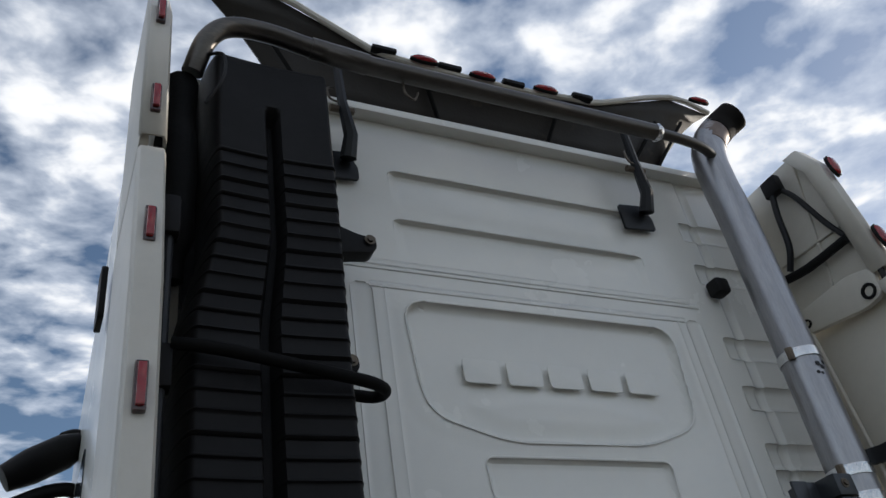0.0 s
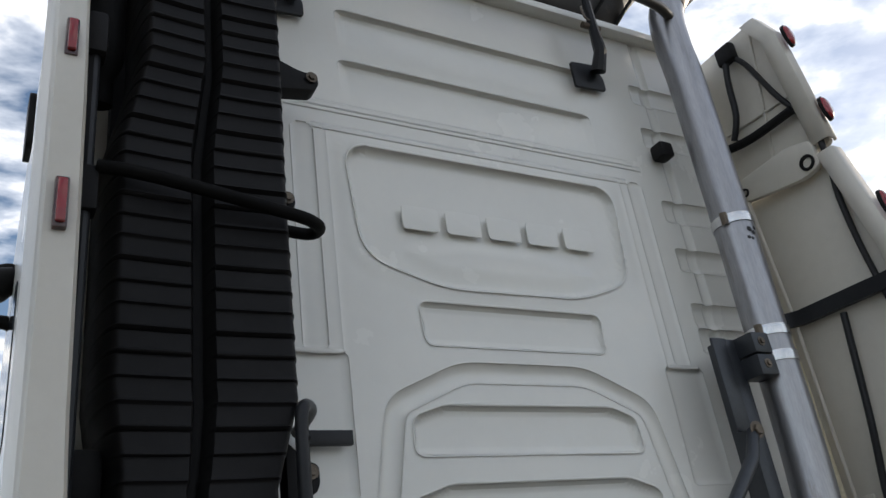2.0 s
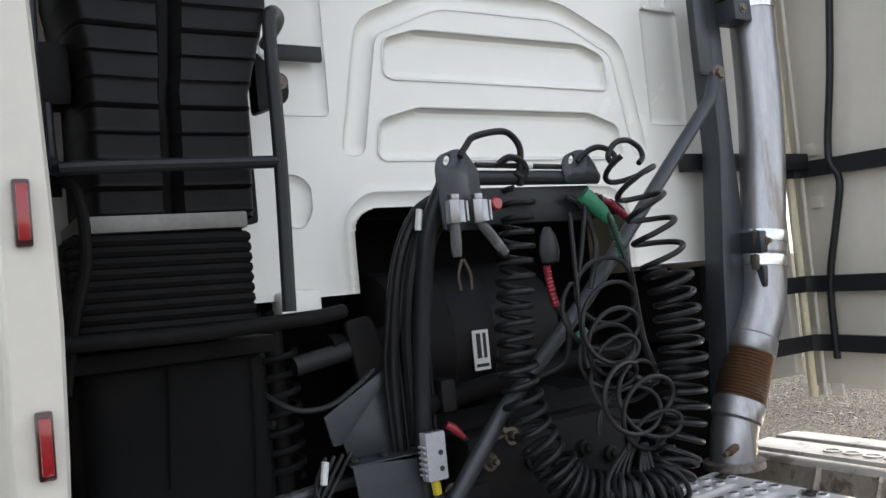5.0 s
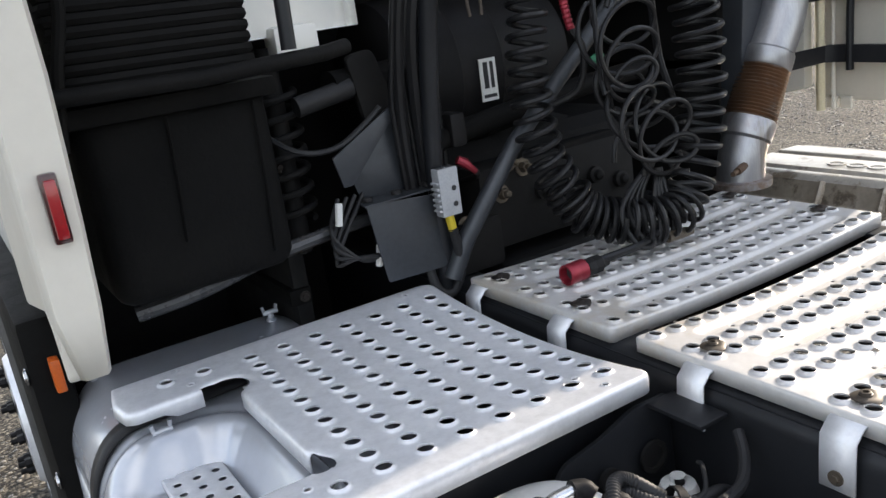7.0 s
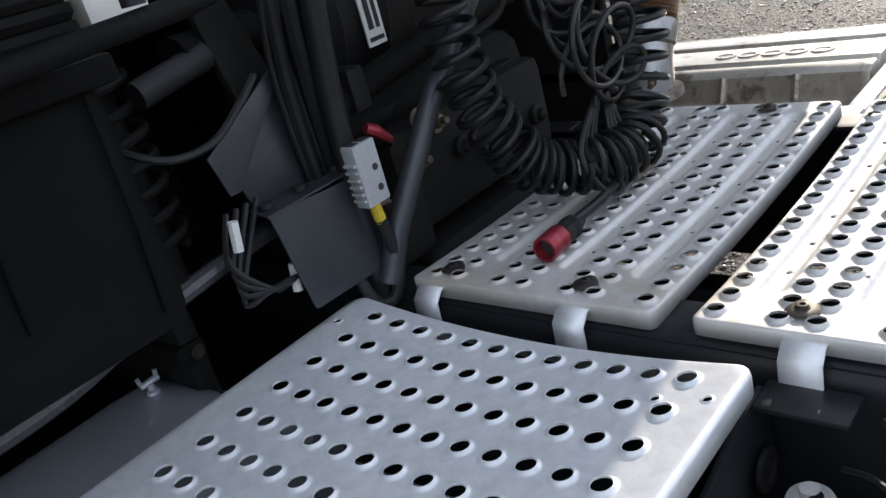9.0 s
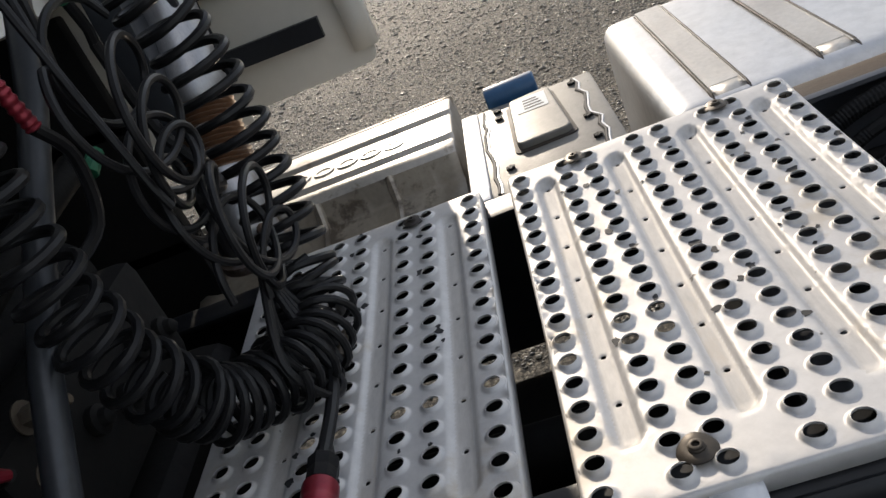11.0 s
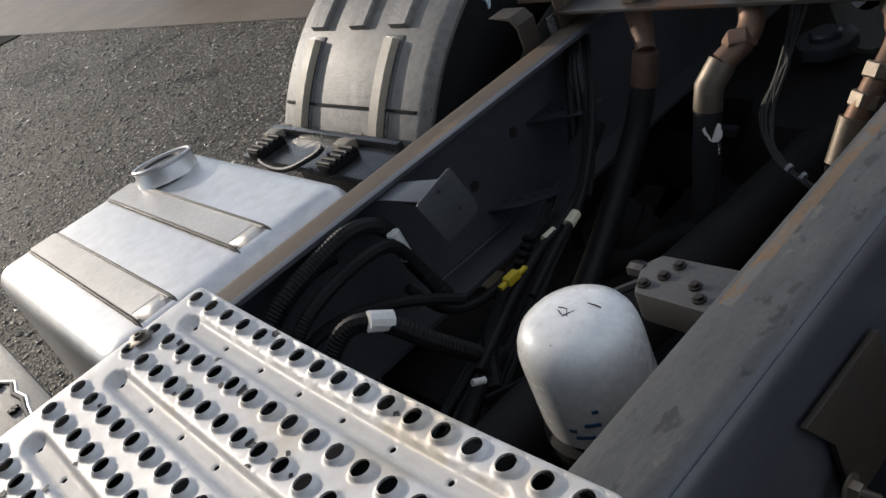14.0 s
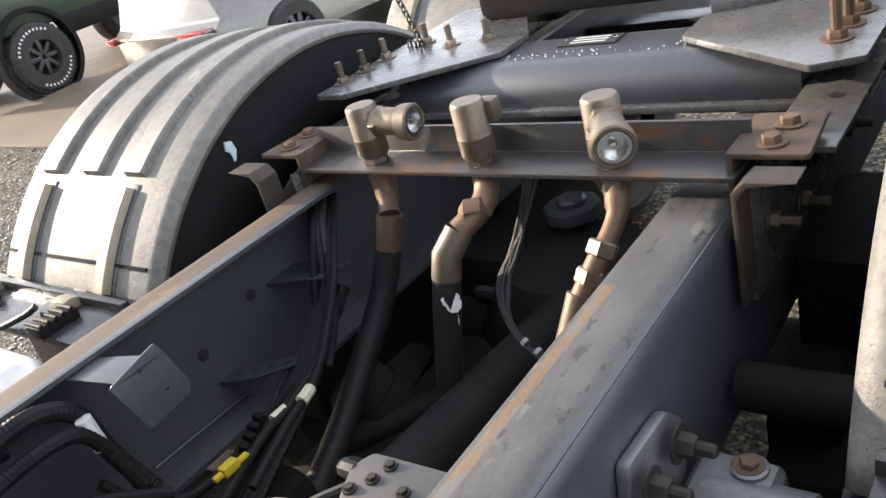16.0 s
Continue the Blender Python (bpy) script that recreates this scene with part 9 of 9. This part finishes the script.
# machinery below the left tank plate edge
valve = thing("valve_block", (-0.6, -0.85, 0.8), "black valve block with hoses and a white reservoir", "valve")
part("plate", prism(rounded([(-0.690, 0.935), (-0.672, 0.955), (-0.60, 0.968), (-0.53, 0.992), (-0.45, 0.992), (-0.44, 0.74), (-0.73, 0.76)], 0.012), 0.010, Matrix.Translation((0, -0.79, 0)) @ pose(0, 0, 0, 90), 0.003), M["black_paint"], valve, "black bracket plate with round holes")
for x, z, r in ((-0.60, 0.905, 0.020), (-0.505, 0.905, 0.028)):
    part("eye", lathe([(r, 0), (r, 0.006), (r * 0.7, 0.006), (r * 0.7, 0.001), (0, 0.001)], 20, along((0, -1, 0), (x, -0.8005, z))), M["void"], valve)
part("shelf", box((-0.50, -0.90, 0.985), (-0.44, -0.79, 0.993), 0.003), M["black_paint"], valve)
tankette = part("reservoir", lathe([(0.027, 0), (0.032, 0.004), (0.032, 0.072), (0.027, 0.084), (0.012, 0.088), (0.012, 0.098), (0, 0.098)], 24, Matrix.Translation((-0.505, -0.852, 0.795))), M["white_plastic"], valve, "white plastic reservoir")
part("cap", lathe([(0.008, 0), (0.008, 0.006), (0, 0.006)], 12, Matrix.Translation((-0.512, -0.862, 0.886))), M["black_plastic"], tankette)


def ribbed(points, r):
    path = spline(points, 8)
    fine = []
    for a, b in zip(path, path[1:]):
        n = max(2, int((b - a).length / 0.003))
        fine += [a.lerp(b, i / n) for i in range(n)]
    return tube(fine, [r * (1 + 0.12 * (k % 2)) for k in range(len(fine))], 10)


for k in range(3):
    part("hose", ribbed([(-0.718 + 0.014 * k, -0.935 - 0.006 * k, 0.992), (-0.700 + 0.006 * k, -0.952 - 0.008 * k, 1.000 - 0.006 * k), (-0.672, -0.975 - 0.010 * k, 0.985 - 0.008 * k), (-0.615, -0.985 - 0.008 * k, 0.962 - 0.008 * k), (-0.54, -0.965, 0.935 - 0.012 * k), (-0.47, -0.93, 0.88)], 0.0085), M["rubber"], valve)
part("corrugated_loop", ribbed([(-0.660, -0.975, 0.985), (-0.690, -0.945, 1.012), (-0.715, -0.945, 1.018), (-0.745, -0.975, 1.010), (-0.772, -0.998, 1.000), (-0.787, -1.013, 0.995)], 0.0095), M["rubber"], valve)
part("hose_clamp", lathe([(0.026, -0.008), (0.028, -0.006), (0.028, 0.006), (0.026, 0.008)], 14, along((0.8, -0.3, -0.2), (-0.645, -0.984, 0.968))), M["black_plastic"], valve)
part("hose", tube([(-0.66, -1.005, 0.968), (-0.59, -1.005, 0.955), (-0.52, -0.985, 0.945), (-0.475, -0.955, 0.955), (-0.450, -0.925, 0.975)], 0.009, 10, smooth_path=5), M["rubber"], valve)
part("thin_wire", tube([(-0.66, -1.00, 0.975), (-0.60, -0.99, 0.970), (-0.545, -0.94, 0.965), (-0.50, -0.89, 0.93)], 0.0035, 6, smooth_path=5), M["rubber"], valve)

for s in (-1, 1):
    lone("suspension_beam", joined(box((min(s * 0.46, s * 0.60), -4.3, 0.50), (max(s * 0.46, s * 0.60), -1.98, 0.66), 0.03), box((min(s * 0.44, s * 0.58), -2.62, 0.6), (max(s * 0.44, s * 0.58), -2.28, 0.84), 0.04)), M["void"], "grimy black suspension beam beside the rail", "suspension", "suspension beams")

# tank brackets and fairing stays that tie things to the chassis
for y in (-1.1, -1.45):
    lone("tank_bracket", joined(box((0.43, y - 0.03, 0.40), (0.54, y + 0.03, 0.95), 0.006), box((0.43, y - 0.03, 0.385), (1.2, y + 0.03, 0.425), 0.006)), M["black_paint"], "black steel tank bracket on the rail", "bracket", "tank brackets")
    lone("tank_bracket", box((-0.67, y + 0.12, 0.45), (-0.43, y + 0.18, 0.85), 0.006), M["black_paint"], "black steel tank bracket on the rail", "bracket", "tank brackets")
lone("box_carrier", box((0.43, -0.90, 0.74), (1.15, -0.1, 0.80), 0.008), M["void"], "black carrier beam under the silencer", "beam")
lone("step_carrier", box((-1.15, -0.7, 0.40), (-0.43, -0.55, 0.50), 0.008), M["void"], "black carrier beam under the step box", "beam")

# ---- parked vehicles behind ----


def car_wheel(parent, loc, r, w, axis, spokes=5, bars=False):
    m = along(axis, loc)
    hub = 0.52 if r > 0.4 else 0.62
    t = part("tyre", lathe([(r * hub, -w / 2), (r * 0.9, -w / 2), (r * 0.98, -w * 0.4), (r, -w * 0.3), (r, w * 0.3), (r * 0.98, w * 0.4), (r * 0.9, w / 2), (r * hub, w / 2), (r * hub, w * 0.3)], 44, m), M["tyre"], parent)
    part("rim", lathe([(r * hub, w * 0.45), (r * hub * 0.94, w * 0.48), (r * hub * 0.9, w * 0.1), (r * 0.15, w * 0.2), (0, w * 0.22)], 32, m), M["rim"], t)
    for k in range(spokes):
        a = 2 * math.pi * k / spokes
        part("spoke", box((0.03, -0.025, w * 0.15), (r * hub * 0.93, 0.025, w * 0.40), 0.008, m=m @ Matrix.Rotation(a, 4, "Z")), M["rim"], t)
    if bars:
        for k in range(40):
            if k % 20 > 11:
                continue
            part("print_bar", box((r * 0.76, -0.012, w / 2 - 0.006), (r * 0.83, 0.012, w / 2 + 0.003), 0, m=m @ Matrix.Rotation(2 * math.pi * (k + 7) / 40, 4, "Z")), M["white_label"], t, "white raised print bar")
        for k in range(40):
            part("tread_block", box((r * 0.97, -0.022, -w * 0.42), (r * 1.02, 0.022, w * 0.42), 0.004, 1, m=m @ Matrix.Rotation(2 * math.pi * k / 40, 4, "Z")), M["tyre"], t)


def hatchback():
    c = thing("parked_car", (6.05, -7.6, 0), "silver hatchback parked on the concrete", "car", "parked vehicles")
    turn = Matrix.Translation((5.85, -5.66, 0)) @ pose(0, 0, 0, 0, 0, -6)
    prof = [(0.0, 0.30), (0.03, 0.62), (-0.06, 0.68), (-0.08, 0.95), (-0.45, 1.45), (-1.5, 1.50), (-2.6, 1.05), (-3.9, 0.85), (-4.1, 0.5), (-4.05, 0.28)]
    bm = bmesh.new()
    rings = []
    for x, k in ((-0.90, 0.0), (-0.84, 1.0), (-0.4, 1.0), (0.4, 1.0), (0.84, 1.0), (0.90, 0.0)):
        rings.append([bm.verts.new((x * (1 if z < 0.9 else 0.82), y * (0.985 if k == 0 else 1.0) + (0.12 if abs(x) < 0.5 and z < 0.8 and y > -0.1 else 0), z - (0.05 if k == 0 and z > 1.2 else 0))) for y, z in prof])
    for a, b in zip(rings, rings[1:]):
        for i in range(len(prof) - 1):
            bm.faces.new((a[i], a[i + 1], b[i + 1], b[i]))
    bm.faces.new(rings[0])
    bm.faces.new(rings[-1])
    bmesh.ops.recalc_face_normals(bm, faces=bm.faces[:])
    soften(bm, 0.03, 2, 25)
    bm.transform(turn)
    part("body", bm, M["car_silver"], c)
    part("bumper_valance", box((-0.80, -0.05, 0.24), (0.80, 0.135, 0.36), 0.03, m=turn), M["black_plastic"], c, "dark lower bumper")
    part("bumper_line", box((-0.86, 0.02, 0.60), (0.86, 0.11, 0.63), 0.01, m=turn), M["car_silver"], c)
    for x, w in ((-0.62, 0.22), (0.80, 0.08)):
        part("reflector", box((x - w, -0.02, 0.575), (x + w, 0.137, 0.635), 0.01, m=turn), M["red_lens"], c, "red bumper reflector")
    part("rear_window", box((-0.62, -0.36, 1.02), (0.62, -0.12, 1.38), 0.02, m=turn), M["glass"], c)
    for x in (-0.88, 0.88):
        for y in (-0.75, -3.3):
            car_wheel(c, turn @ Vector((x, y, 0.32)), 0.32, 0.21, turn.to_3x3() @ Vector((math.copysign(1, x), 0, 0)), 10)
    return c


def offroader():
    c = thing("parked_car", (9.9, -5.0, 0), "dark green off-road vehicle with white-lettered tyres", "car", "parked vehicles")
    turn = Matrix.Translation((9.25, -6.25, 0)) @ pose(0, 0, 0, 0, 0, 6)
    # local: +y is the tail, the seen side faces -x
    part("body", box((0.0, -3.5, 0.75), (1.7, 0.75, 1.25), 0.06, 3, m=turn), M["car_green"], c)
    part("cabin", box((0.1, -2.2, 1.2), (1.6, 0.7, 1.85), 0.10, 3, m=turn), M["car_green"], c)
    part("side_window", box((0.085, -1.9, 1.30), (0.12, 0.5, 1.70), 0.02, m=turn), M["glass"], c)
    part("sill", box((-0.02, -2.1, 0.55), (0.2, -0.5, 0.78), 0.03, m=turn), M["black_plastic"], c)
    part("rear_bumper", box((0.05, 0.62, 0.60), (1.65, 0.88, 0.78), 0.03, m=turn), M["black_plastic"], c)
    part("mud_flap", box((1.30, 0.46, 0.12), (1.62, 0.50, 0.62), 0.01, m=turn), M["grey_plastic"], c, "grey mud flap")
    part("axle", tube([turn @ Vector((0.1, 0, 0.42)), turn @ Vector((1.6, 0, 0.42))], 0.06, 12), M["void"], c)
    part("wheel_arch", lathe([(0.50, -0.12), (0.56, -0.12), (0.56, 0.04), (0.50, 0.04)], 32, along(turn.to_3x3() @ Vector((-1, 0, 0)), turn @ Vector((-0.02, 0.0, 0.46)))), M["black_plastic"], c)
    for x in (0.06, 1.62):
        for y in (0.0, -2.55):
            car_wheel(c, turn @ Vector((x, y, 0.42)), 0.42, 0.28, turn.to_3x3() @ Vector((-1 if x < 1 else 1, 0, 0)), 8, bars=x < 1 and y == 0.0)
    return c


hatchback()
offroader()
